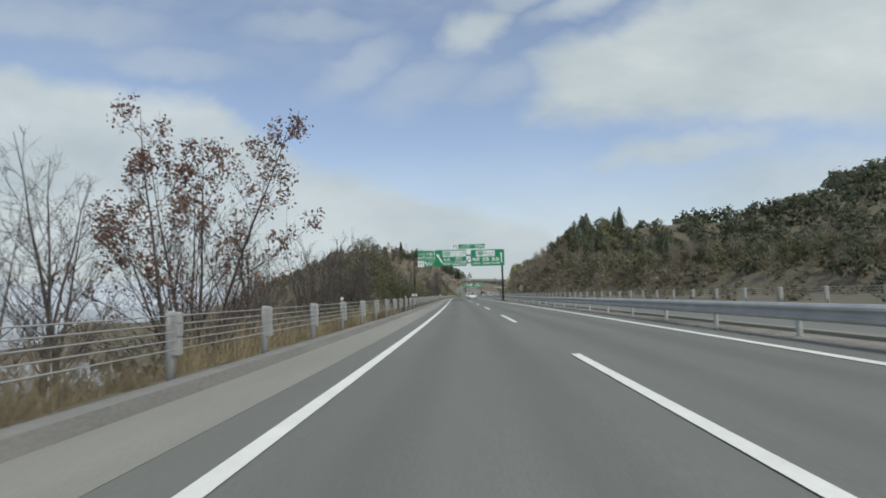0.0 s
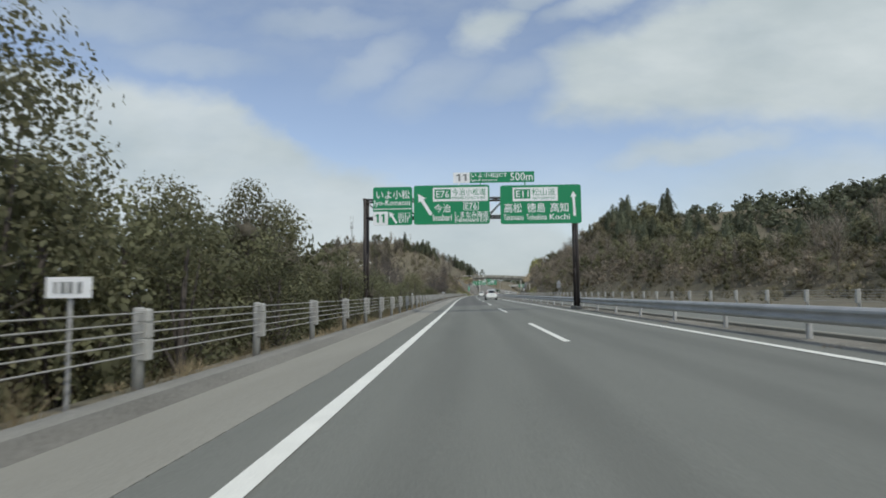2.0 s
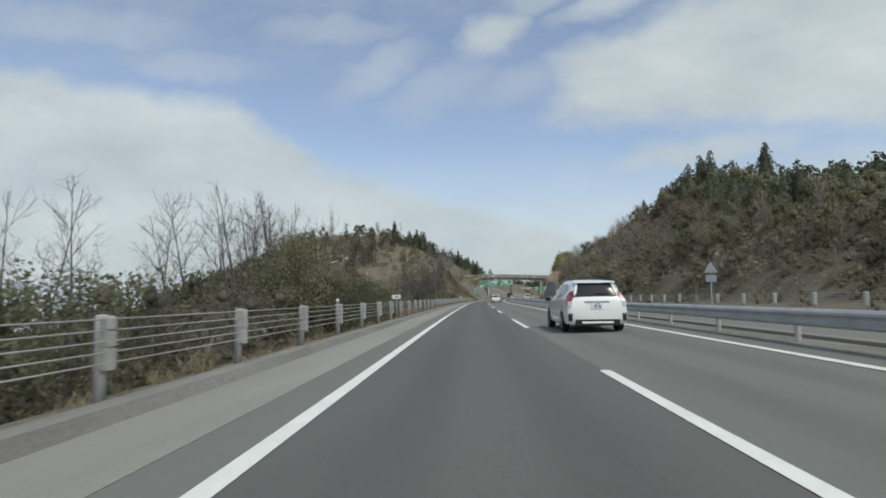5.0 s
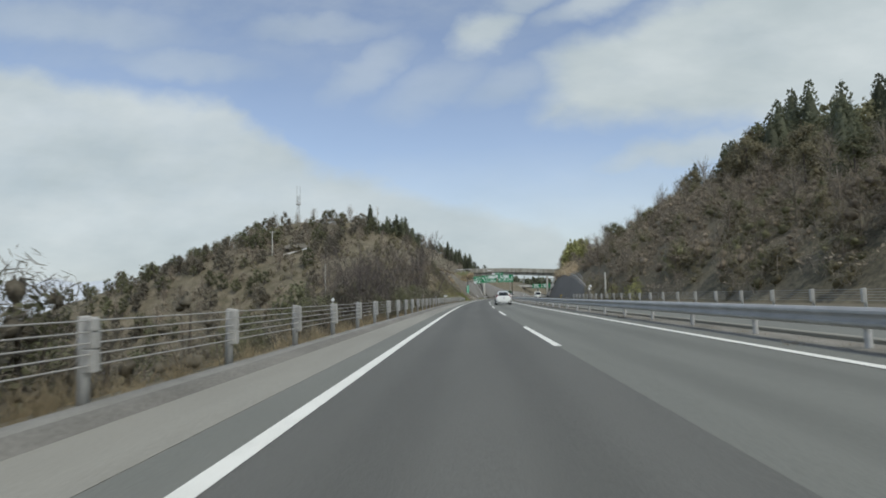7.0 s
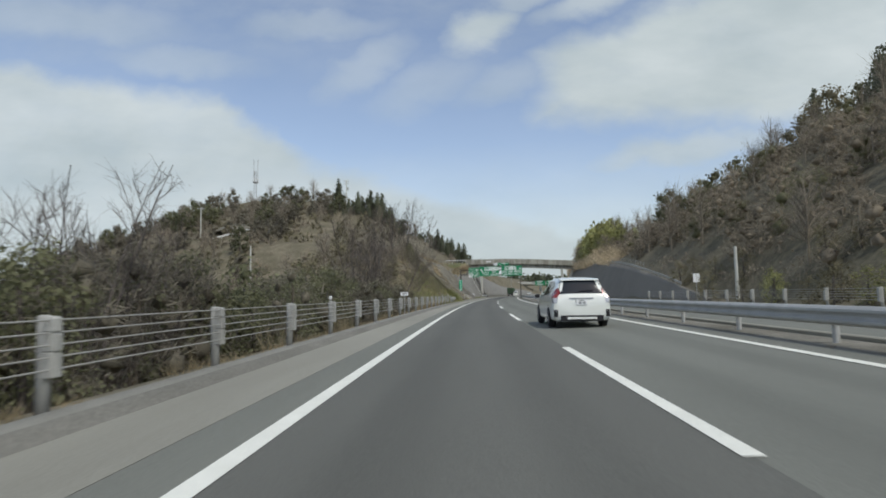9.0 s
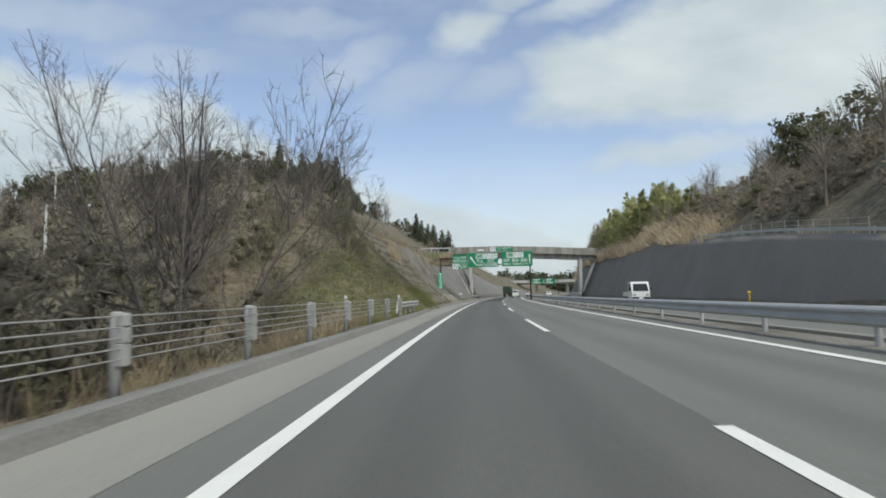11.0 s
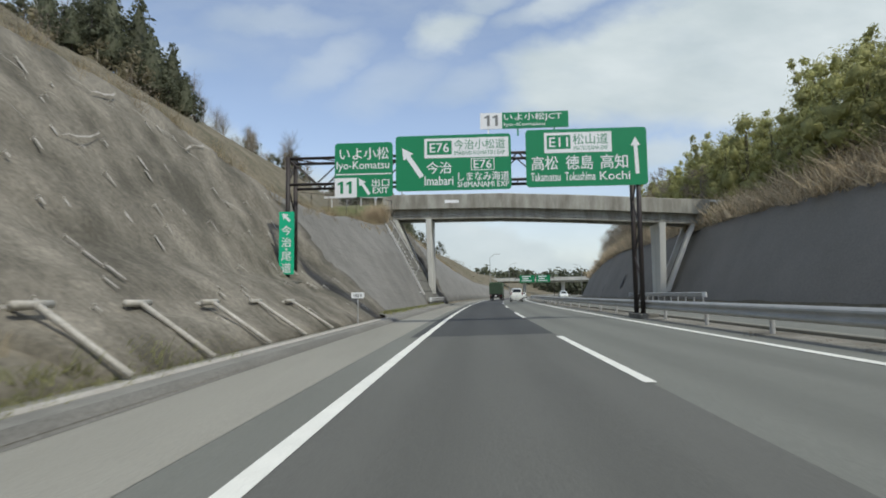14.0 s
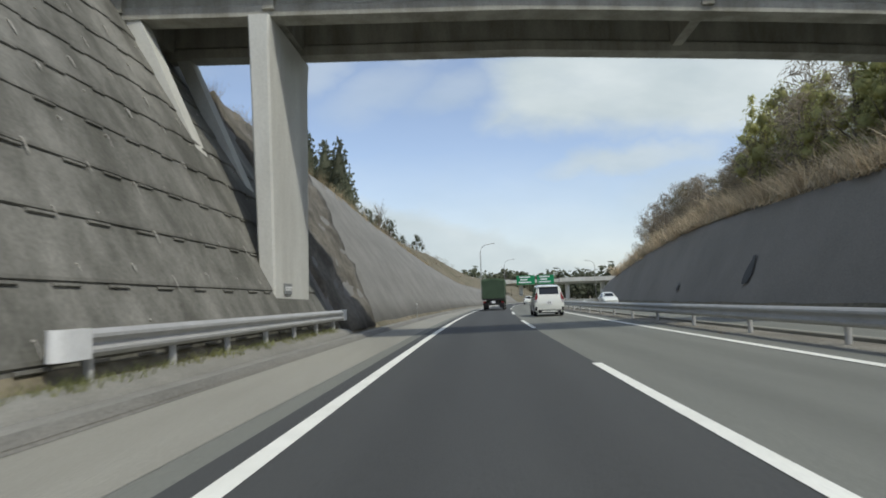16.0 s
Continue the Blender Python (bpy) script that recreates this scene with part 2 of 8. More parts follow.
def material(name, color, rough=0.8, metal=0.0, second=None, large=0.4, fine=30.0, amount=0.35, grain=0.25, bump=0.15,
             stretch=(1, 1, 1), island=0.0, each=0.0, glow=None, clear=0.0, spec=0.4, tracks=()):
    """A surface with variation at two scales: wide stains towards the second colour, and a fine grain with relief."""
    m = bpy.data.materials.new(name)
    m.use_nodes = True
    tree = m.node_tree
    add, join = nodes_of(tree)
    shader = tree.nodes["Principled BSDF"]
    shader.inputs["Roughness"].default_value, shader.inputs["Metallic"].default_value = rough, metal
    shader.inputs["Specular IOR Level"].default_value = spec
    shader.inputs["Coat Weight"].default_value = clear
    coord = add("ShaderNodeTexCoord")
    place = add("ShaderNodeMapping", Scale=stretch)
    join(coord.outputs["Object"], place.inputs[0])
    big = add("ShaderNodeTexNoise", Scale=large, Detail=6.0, Roughness=0.62)
    small = add("ShaderNodeTexNoise", Scale=fine, Detail=3.0, Roughness=0.6)
    join(place.outputs[0], big.inputs["Vector"])
    join(coord.outputs["Object"], small.inputs["Vector"])
    second = second or tuple(c * 0.62 for c in color)
    ramp = add("ShaderNodeMapRange")
    ramp.inputs[1].default_value, ramp.inputs[2].default_value = 0.35, 0.72
    ramp.inputs[4].default_value = amount * 2
    join(big.outputs[0], ramp.inputs[0])
    mix = add("ShaderNodeMix")
    mix.data_type = "RGBA"
    mix.inputs[6].default_value, mix.inputs[7].default_value = (*color, 1), (*second, 1)
    join(ramp.outputs[0], mix.inputs[0])
    speck = add("ShaderNodeMapRange")
    speck.inputs[1].default_value, speck.inputs[2].default_value = 0.25, 0.75
    speck.inputs[3].default_value, speck.inputs[4].default_value = 1 - grain, 1 + grain
    join(small.outputs[0], speck.inputs[0])
    value = speck.outputs[0]
    if island or each:
        info = add("ShaderNodeNewGeometry") if island else add("ShaderNodeObjectInfo")
        spread = add("ShaderNodeMapRange")
        spread.inputs[3].default_value, spread.inputs[4].default_value = 1 - (island or each), 1 + (island or each)
        join(info.outputs["Random Per Island" if island else "Random"], spread.inputs[0])
        both = add("ShaderNodeMath")
        both.operation = "MULTIPLY"
        join(value, both.inputs[0])
        join(spread.outputs[0], both.inputs[1])
        value = both.outputs[0]
    if tracks:
        # worn wheel tracks, by the strip's own measure across the road
        where = add("ShaderNodeAttribute")
        where.attribute_name = "across"
        for c in tracks:
            off = add("ShaderNodeMath")
            off.operation = "SUBTRACT"
            off.inputs[1].default_value = c
            join(where.outputs["Fac"], off.inputs[0])
            dist = add("ShaderNodeMath")
            dist.operation = "ABSOLUTE"
            join(off.outputs[0], dist.inputs[0])
            worn = add("ShaderNodeMapRange")
            worn.interpolation_type = "SMOOTHSTEP"
            worn.inputs[1].default_value, worn.inputs[2].default_value = 0.10, 0.55
            worn.inputs[3].default_value, worn.inputs[4].default_value = 0.87, 1.0
            join(dist.outputs[0], worn.inputs[0])
            both = add("ShaderNodeMath")
            both.operation = "MULTIPLY"
            join(value, both.inputs[0])
            join(worn.outputs[0], both.inputs[1])
            value = both.outputs[0]
    scale = add("ShaderNodeVectorMath")
    scale.operation = "SCALE"
    join(mix.outputs[2], scale.inputs[0])
    join(value, scale.inputs[3])
    join(scale.outputs[0], shader.inputs["Base Color"])
    if bump:
        relief = add("ShaderNodeBump", Strength=bump, Distance=0.02)
        join(small.outputs[0], relief.inputs["Height"])
        join(relief.outputs[0], shader.inputs["Normal"])
    if glow:
        shader.inputs["Emission Color"].default_value = (*glow[0], 1)
        shader.inputs["Emission Strength"].default_value = glow[1]
    return m


def leaf_material(name, color, second, island=0.2, each=0.0, through=0.45):
    """Leaves: a dull surface that lets part of the light through."""
    m = material(name, color, 0.6, 0.0, second, 0.25, 6.0, 0.4, 0.2, 0.0, island=island, each=each, spec=0.2)
    tree = m.node_tree
    add, join = nodes_of(tree)
    shader, out = tree.nodes["Principled BSDF"], tree.nodes["Material Output"]
    thin, mix = add("ShaderNodeBsdfTranslucent"), add("ShaderNodeMixShader", Fac=through)
    # each plant has a tone of its own
    tone, lift, tint = add("ShaderNodeAttribute"), add("ShaderNodeMapRange"), add("ShaderNodeVectorMath")
    tone.attribute_name, tint.operation = "tone", "SCALE"
    lift.inputs[1].default_value, lift.inputs[3].default_value, lift.inputs[4].default_value = -1.0, 0.70, 1.30
    join(tone.outputs["Fac"], lift.inputs[0])
    join(shader.inputs["Base Color"].links[0].from_socket, tint.inputs[0])
    join(lift.outputs[0], tint.inputs[3])
    join(tint.outputs[0], shader.inputs["Base Color"])
    join(shader.inputs["Base Color"].links[0].from_socket, thin.inputs["Color"])
    join(shader.outputs[0], mix.inputs[1])
    join(thin.outputs[0], mix.inputs[2])
    join(mix.outputs[0], out.inputs["Surface"])
    return m


def glass_material(name, tint=(0.02, 0.025, 0.03)):
    m = bpy.data.materials.new(name)
    m.use_nodes = True
    s = m.node_tree.nodes["Principled BSDF"]
    s.inputs["Base Color"].default_value = (*tint, 1)
    s.inputs["Roughness"].default_value, s.inputs["Metallic"].default_value = 0.06, 0.0
    s.inputs["Specular IOR Level"].default_value = 0.35
    return m


ALONG = (1.0, 0.12, 1.0)
M_ASPHALT = material("asphalt_worn", (0.182, 0.187, 0.161), 0.86, second=(0.146, 0.150, 0.129), large=0.7, fine=55, amount=0.4, grain=0.24, bump=0.35, stretch=ALONG, tracks=(-0.5, 1.0, 3.05, 4.55))
M_ASPHALT_LANE = material("asphalt_lane", (0.130, 0.131, 0.115), 0.85, second=(0.104, 0.105, 0.092), large=0.7, fine=55, amount=0.4, grain=0.24, bump=0.35, stretch=ALONG, tracks=(-0.5, 1.0, 3.05, 4.55))
M_ASPHALT_NEW = material("asphalt_new", (0.066, 0.068, 0.065), 0.82, second=(0.052, 0.054, 0.053), large=0.6, fine=60, amount=0.4, grain=0.3, bump=0.35, stretch=ALONG, tracks=(-0.5, 1.0, 3.05, 4.55))
M_SHOULDER = material("asphalt_shoulder", (0.300, 0.292, 0.246), 0.9, second=(0.225, 0.219, 0.184), large=0.5, fine=40, amount=0.45, grain=0.2, bump=0.3, stretch=ALONG)
M_KERB_FACE = material("kerb_face", (0.205, 0.199, 0.174), 0.95, second=(0.140, 0.136, 0.118), large=0.8, fine=22, amount=0.55, grain=0.3, bump=0.5, stretch=(1, 0.3, 1))
M_KERB = material("kerb_asphalt", (0.250, 0.245, 0.215), 0.92, second=(0.180, 0.176, 0.154), large=0.6, fine=30, amount=0.5, grain=0.2, bump=0.5)
M_PAINT = material("road_paint", (0.80, 0.80, 0.72), 0.65, second=(0.62, 0.62, 0.55), large=1.5, fine=45, amount=0.28, grain=0.12, bump=0.15)
M_GRAVEL = material("median_soil", (0.255, 0.243, 0.205), 0.95, second=(0.125, 0.117, 0.092), large=0.8, fine=22, amount=0.6, grain=0.5, bump=0.8, stretch=(1, 0.35, 1))
M_CONCRETE = material("concrete_bridge", (0.41, 0.40, 0.345), 0.85, second=(0.225, 0.215, 0.175), large=0.7, fine=18, amount=0.6, grain=0.14, bump=0.15, stretch=(1.6, 1.6, 0.35))
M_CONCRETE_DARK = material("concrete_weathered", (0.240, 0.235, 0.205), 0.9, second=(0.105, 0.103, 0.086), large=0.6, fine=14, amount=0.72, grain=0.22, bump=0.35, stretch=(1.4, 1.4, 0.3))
M_SHOTCRETE = material("shotcrete", (0.252, 0.231, 0.184), 0.95, second=(0.098, 0.090, 0.068), large=0.55, fine=9, amount=0.66, grain=0.34, bump=0.9, stretch=(1, 1, 0.55))
M_LATTICE = material("lattice_concrete", (0.205, 0.186, 0.142), 0.95, second=(0.110, 0.100, 0.074), large=0.5, fine=7, amount=0.6, grain=0.25, bump=0.6)
M_ROCKY = material("rocky_shotcrete", (0.185, 0.170, 0.138), 0.95, second=(0.075, 0.068, 0.052), large=0.6, fine=6, amount=0.65, grain=0.3, bump=0.8)
M_BLOCK = material("masonry_block", (0.228, 0.222, 0.200), 0.93, second=(0.160, 0.156, 0.140), large=0.45, fine=16, amount=0.5, grain=0.2, bump=0.5, each=0.025)
M_BLOCK_STUFF = material("masonry_block_far", (0.226, 0.221, 0.200), 0.93, second=(0.160, 0.156, 0.140), large=0.45, fine=16, amount=0.5, grain=0.2, bump=0.5, island=0.025)
M_WALL_DARK = material("shotcrete_dark", (0.236, 0.220, 0.190), 0.93, second=(0.176, 0.164, 0.140), large=0.14, fine=8, amount=0.42, grain=0.14, bump=0.4, stretch=(1, 1, 0.8))
M_STEEL = material("galvanised_steel", (0.46, 0.46, 0.445), 0.55, 0.25, second=(0.34, 0.34, 0.325), large=1.4, fine=40, amount=0.4, grain=0.08, bump=0.05)
M_POST = material("painted_post", (0.425, 0.425, 0.395), 0.6, 0.0, second=(0.29, 0.287, 0.262), large=3.5, fine=45, amount=0.4, grain=0.12, bump=0.1, each=0.10)
M_CABLE = material("steel_cable", (0.44, 0.43, 0.40), 0.55, 0.2, fine=90, grain=0.25)
M_DARK_STEEL = material("brown_painted_steel", (0.030, 0.026, 0.025), 0.55, 0.0, second=(0.055, 0.04, 0.032), large=2.0, fine=30, amount=0.35, grain=0.15)
M_WHITE_PAINT = material("white_paint", (0.74, 0.75, 0.74), 0.5, second=(0.55, 0.55, 0.53), large=2.0, fine=25, amount=0.3, grain=0.06)
M_SIGN_GREEN = material("sign_green", (0.014, 0.250, 0.100), 0.5, second=(0.013, 0.220, 0.088), large=0.8, fine=20, amount=0.3, grain=0.05, bump=0.0)
M_SIGN_WHITE = material("sign_white", (0.88, 0.89, 0.88), 0.5, fine=20, large=0.9, amount=0.12, grain=0.04, bump=0.0)
M_SIGN_BACK = material("sign_back", (0.35, 0.36, 0.37), 0.5, 0.4)
M_GREY_BAR = material("grey_print", (0.25, 0.26, 0.25), 0.6)
M_PVC = material("pvc_pipe", (0.50, 0.48, 0.42), 0.6, second=(0.30, 0.28, 0.23), large=3.0, fine=20, amount=0.45)
M_SOIL = material("slope_soil", (0.195, 0.168, 0.116), 0.97, second=(0.100, 0.092, 0.056), large=0.30, fine=3.0, amount=0.62, grain=0.5, bump=0.8)
M_WOOD_FLOOR = material("wood_floor", (0.150, 0.132, 0.090), 0.97, second=(0.095, 0.088, 0.056), large=0.22, fine=2.5, amount=0.5, grain=0.5, bump=0.8)
M_GRASS_GROUND = material("grass_ground", (0.180, 0.155, 0.094), 0.97, second=(0.118, 0.134, 0.056), large=0.35, fine=7.0, amount=0.55, grain=0.4, bump=0.8)
# aerial haze is mixed into these two base colours, paler than the land itself
M_VALLEY_HAZE = material("valley_land_haze", (0.44, 0.47, 0.475), 0.97, second=(0.36, 0.39, 0.40), large=0.01, fine=0.4, amount=0.5, grain=0.3, bump=0.2)
M_FAR_HILL_HAZE = material("distant_hill_haze", (0.52, 0.56, 0.59), 0.97, second=(0.46, 0.50, 0.53), large=0.004, fine=0.05, amount=0.5, grain=0.15, bump=0.0)
M_BARK = material("grey_bark", (0.135, 0.118, 0.104), 0.95, second=(0.08, 0.068, 0.060), large=3.0, fine=25, amount=0.5, grain=0.3, bump=0.5, each=0.15)
M_TWIG = material("brown_twigs", (0.29, 0.252, 0.195), 0.95, second=(0.20, 0.172, 0.132), large=0.12, fine=10, amount=0.5, island=0.3)
# darker twig copy: the bank thicket's inner shade is put into the colour
M_TWIG_SHADED = material("shaded_twigs", (0.135, 0.115, 0.088), 0.95, second=(0.09, 0.078, 0.058), large=0.12, fine=10, amount=0.5, island=0.3)
M_BRUSH_DARK = leaf_material("olive_brush", (0.215, 0.195, 0.148), (0.160, 0.146, 0.110))
M_LEAF_RED = leaf_material("dry_red_leaves", (0.27, 0.165, 0.125), (0.19, 0.12, 0.092))
M_LEAF_DARK = leaf_material("evergreen_leaves", (0.185, 0.188, 0.106), (0.135, 0.138, 0.078))
M_LEAF_MID = leaf_material("broadleaf_foliage", (0.222, 0.215, 0.122), (0.162, 0.160, 0.092))
M_LEAF_BAMBOO = leaf_material("bamboo_foliage", (0.440, 0.436, 0.190), (0.335, 0.336, 0.142))
M_OLIVE = leaf_material("olive_shrub_leaves", (0.250, 0.226, 0.140), (0.185, 0.166, 0.106))
M_LEAF_CEDAR = leaf_material("cedar_foliage", (0.148, 0.160, 0.102), (0.108, 0.118, 0.076))
M_DRY_GRASS = leaf_material("dry_grass", (0.42, 0.345, 0.215), (0.29, 0.235, 0.14))
M_REED = leaf_material("pale_reed", (0.62, 0.52, 0.36), (0.48, 0.39, 0.26))
M_GREEN_GRASS = leaf_material("green_grass", (0.245, 0.275, 0.105), (0.33, 0.30, 0.15))
M_BRUSH_LEAF = leaf_material("brown_brush", (0.330, 0.284, 0.215), (0.262, 0.226, 0.170), 0.12)
M_PIER = material("concrete_pier", (0.66, 0.66, 0.60), 0.8, second=(0.47, 0.46, 0.41), large=0.4, fine=14, amount=0.45, grain=0.08, bump=0.12, stretch=(1.5, 1.5, 0.35))
M_LADDER = material("bright_steel", (0.66, 0.66, 0.63), 0.5, 0.15, second=(0.50, 0.50, 0.47), large=2.0, fine=30, amount=0.35, grain=0.06)
M_LIME = material("lime_deposit", (0.44, 0.425, 0.38), 0.9, second=(0.36, 0.34, 0.30), large=1.5, fine=12, amount=0.5)
M_RAIL_POST = material("rail_post_paint", (0.46, 0.46, 0.44), 0.6, second=(0.30, 0.30, 0.28), large=3.0, fine=30, amount=0.4, grain=0.1, each=0.12)

# ---- the lie of the land ----
def smooth(a, b, x):
    t = np.clip((np.asarray(x, float) - a) / (b - a), 0, 1)
    return t * t * (3 - 2 * t)


def wave(x, y, size, seed=0.0):
    """Gentle unevenness without a texture; takes arrays."""
    p = np.asarray(x) / size + seed
    q = np.asarray(y) / size - seed * 0.7
    return (np.sin(p * 1.7 + np.cos(q * 1.3)) + np.sin(q * 2.1 + p * 0.6 + 1.3) + 0.5 * np.sin(p * 3.9 - q * 3.1)) / 2.5


def cut_points(s):
    """Toe, middle and crest of the left slope (u, z) where the road lies in its cutting."""
    toe = (-4.75, 0.02)
    mid = (np.interp(s, [300, 340, 359, 372, 382, 395, 410], [-8.0, -8.0, -7.9, -7.2, -6.9, -6.9, -7.2]),
           np.interp(s, [285, 300, 318, 340, 359, 368, 378, 386, 395, 410, 450, 520, 600], [-1.2, 2.2, 3.2, 2.5, 1.95, 3.0, 4.5, 4.6, 4.5, 4.3, 4.0, 2.4, 1.5]))
    crest = (np.interp(s, [300, 330, 357, 364, 371, 375, 382, 386, 388, 395, 400, 430, 480, 520], [-13, -13, -12.6, -10.2, -9.3, -9.2, -8.7, -8.7, -8.9, -9.7, -10.2, -11, -11, -11]),
             np.interp(s, [285, 300, 320, 345, 357, 364, 371, 375, 382, 386, 388, 395, 402, 425, 455, 500, 560, 640], [-1.8, 5.0, 8.4, 8.5, 8.6, 6.2, 6.1, 6.6, 6.85, 7.3, 7.6, 9.6, 9.6, 9.3, 7.6, 4.6, 3.0, 2.0]))
    return toe, mid, crest


def slope_point(s, f, off=0.0):
    """A place on the left cut slope, f from 0 at the toe to 1 at the crest, raised off it."""
    a, b, c = cut_points(s)
    k = 0.42
    (u0, z0), (u1, z1) = ((a, b) if f < k else (b, c))
    g = f / k if f < k else (f - k) / (1 - k)
    du, dz = u1 - u0, z1 - z0
    n = math.hypot(du, dz)
    return at(s, u0 + du * g + off * dz / n, z0 + dz * g - off * du / n)


HILL_U = [-215, -195, -182, -171, -158, -142, -125, -113, -100, -86, -72, -55, -38, -24, -13, -8, -5]
HILL_Z = [-24, -20, -14, -6, 3, 11, 18, 24, 30, 33, 33, 31, 24, 16, 9, 5, 0]


def land_left(s, u):
    """Height of the ground left of the road; arrays."""
    s, u = np.asarray(s, float), np.asarray(u, float)
    out = -u - 4.1
    bank = -0.10 - 8.0 * (1 - np.exp(-np.maximum(out - 0.9, 0) / 11.0)) - 9.0 * smooth(12, 34, out) - 6.0 * smooth(40, 110, out)
    tall = np.interp(u, HILL_U, HILL_Z)
    s_a = np.interp(u, [-150, -75, -35, -13], [312, 292, 276, 280])
    s_b = np.interp(u, [-150, -75, -35, -13], [404, 402, 385, 335])
    up = np.clip((s - s_a) / (s_b - s_a), 0, 1)
    up = up ** 1.35 * (1 - 0.55 * smooth(450, 640, s))
    hill = bank * (1 - smooth(0, 0.5, up)) + tall * up
    toe, mid, crest = cut_points(s)
    on = np.where(u > mid[0], toe[1] + (mid[1] - toe[1]) * (u - toe[0]) / (mid[0] - toe[0]),
                  mid[1] + (crest[1] - mid[1]) * (u - mid[0]) / (crest[0] - mid[0]))
    level = crest[1] - 0.75 * np.maximum(crest[0] - u - 14, 0)
    beyond = crest[1] + (np.maximum(hill, level) - crest[1]) * smooth(0, 14, crest[0] - u)
    cut = np.where(u > toe[0], np.minimum(0.02, bank * 0 - 0.02), np.where(u > crest[0], on - 0.12, beyond))
    w = smooth(278, 306, s)
    z = hill * (1 - w) + cut * w
    rough = wave(s, u, 6.0) * 0.35 + wave(s, u, 19.0, 2.0) * 0.9
    return z + rough * smooth(2, 14, out) * (1 - 0.75 * w * (u > crest[0] - 2))


def foot_right(s):
    return np.interp(s, [-200, 0, 100, 170, 220, 255, 285, 300, 500, 700], [85, 66, 50, 33, 24, 20.5, 21.3, 22.5, 22.5, 24])


def wall_top(s):
    """Height of the dark wall's crest on the right."""
    return np.interp(s, [268, 275, 287, 300, 310, 318, 334, 344, 354, 370, 383, 415, 431, 448, 462, 494, 530, 560], [0.2, 1.1, 2.6, 4.0, 5.0, 5.6, 6.5, 7.4, 7.2, 7.1, 7.5, 7.7, 8.0, 8.2, 7.9, 6.3, 4.6, 3.5])


def land_right(s, u):
    s, u = np.asarray(s, float), np.asarray(u, float)
    foot = foot_right(s)
    d = np.maximum(u - foot, 0)
    peak = np.interp(s, [-100, 60, 150, 200, 230, 255, 278, 300, 340, 370, 400, 450, 520, 700], [4, 4.5, 6, 8.5, 13.5, 21.5, 31, 31, 26, 26, 19, 13, 8, 6])
    hill = peak * (1 - np.exp(-d * 1.15 / np.maximum(peak, 1)))
    far = 62 * smooth(110, 300, u) * smooth(150, 480, s)
    w = smooth(266, 280, s)
    base = 0.15 * (1 - w) + np.where(u < 19.2, 0.15, np.minimum(wall_top(s), 0.2 + (u - 19.2) * 2.1) - 0.15) * w
    rough = wave(s, u, 7.0, 5.0) * 0.4 + wave(s, u, 23.0, 3.0) * 1.2
    return base + hill * np.where(s > 282, 1 - 0.32 * smooth(282, 330, s), 1) + far + rough * smooth(2, 14, d)


def land(s, u):
    return np.where(np.asarray(u) < 0, land_left(s, u), land_right(s, u))


def land_mesh(s_list, u_list, height):
    s, u = np.meshgrid(s_list, u_list, indexing="ij")
    z = height(s, u)
    x, y = plan(s, u)
    mesh = Mesh()
    mesh.v = list(zip(x.ravel().tolist(), y.ravel().tolist(), z.ravel().tolist()))
    n = len(u_list)
    mesh.f = [(i * n + j, (i + 1) * n + j, (i + 1) * n + j + 1, i * n + j + 1) for i in range(len(s_list) - 1) for j in range(n - 1)]
    mesh.m = [0] * len(mesh.f)
    return mesh


S_LAND = np.concatenate([np.arange(-60, 270, 4.0), np.arange(270, 420, 2.0), np.arange(420, 560, 5.0), np.arange(560, 1001, 20.0)])
U_LEFT = -np.concatenate([np.arange(3.9, 16, 0.6), np.arange(16, 60, 2.5), np.arange(60, 200, 6.0), [220, 260]])
U_RIGHT = np.concatenate([np.arange(16.9, 30, 0.7), np.arange(30, 80, 3.0), np.arange(80, 340, 12.0), [380, 450]])
NEAR, FAR_OFF, VALE = U_LEFT[U_LEFT >= -108.1], U_LEFT[U_LEFT <= -107.9], S_LAND[S_LAND <= 236.1]
near_land = land_mesh(S_LAND, NEAR, land_left)
near_land.m = [1 if 294 < S_LAND[k // (len(NEAR) - 1)] < 322 and NEAR[k % (len(NEAR) - 1)] > -9.6 else 0 for k in range(len(near_land.f))]
setting("ground_left", near_land, [M_SOIL, M_GRASS_GROUND], "brown earth bank beside the road", "ground", True)
setting("ground_hill", land_mesh(S_LAND[S_LAND >= 235.9], FAR_OFF, land_left), M_SOIL, "brown earth hillside", "ground", True)
setting("ground_valley", land_mesh(VALE, FAR_OFF, land_left), M_VALLEY_HAZE, "fields below the road with pale haze in their colour", "ground", True)
setting("ground_right", land_mesh(S_LAND, U_RIGHT[::-1], land_right), M_WOOD_FLOOR, "brown earth hillside across the road", "ground", True)


def outer_land():
    """The land that reaches the horizon, with low far hills."""
    mesh = Mesh()
    rings = []
    for r, z in ((0, -24), (300, -24), (700, -24), (1300, -24), (2200, -24), (4600, -24)):
        ring = []
        for k in range(72):
            a = 2 * math.pi * k / 72
            ring.append((r * math.sin(a) + 0, 250 + r * math.cos(a), z))
        rings.append(ring)
    return mesh.loft(rings)


setting("ground_far", outer_land(), M_VALLEY_HAZE, "flat valley farmland with pale haze in its colour", "ground", True)


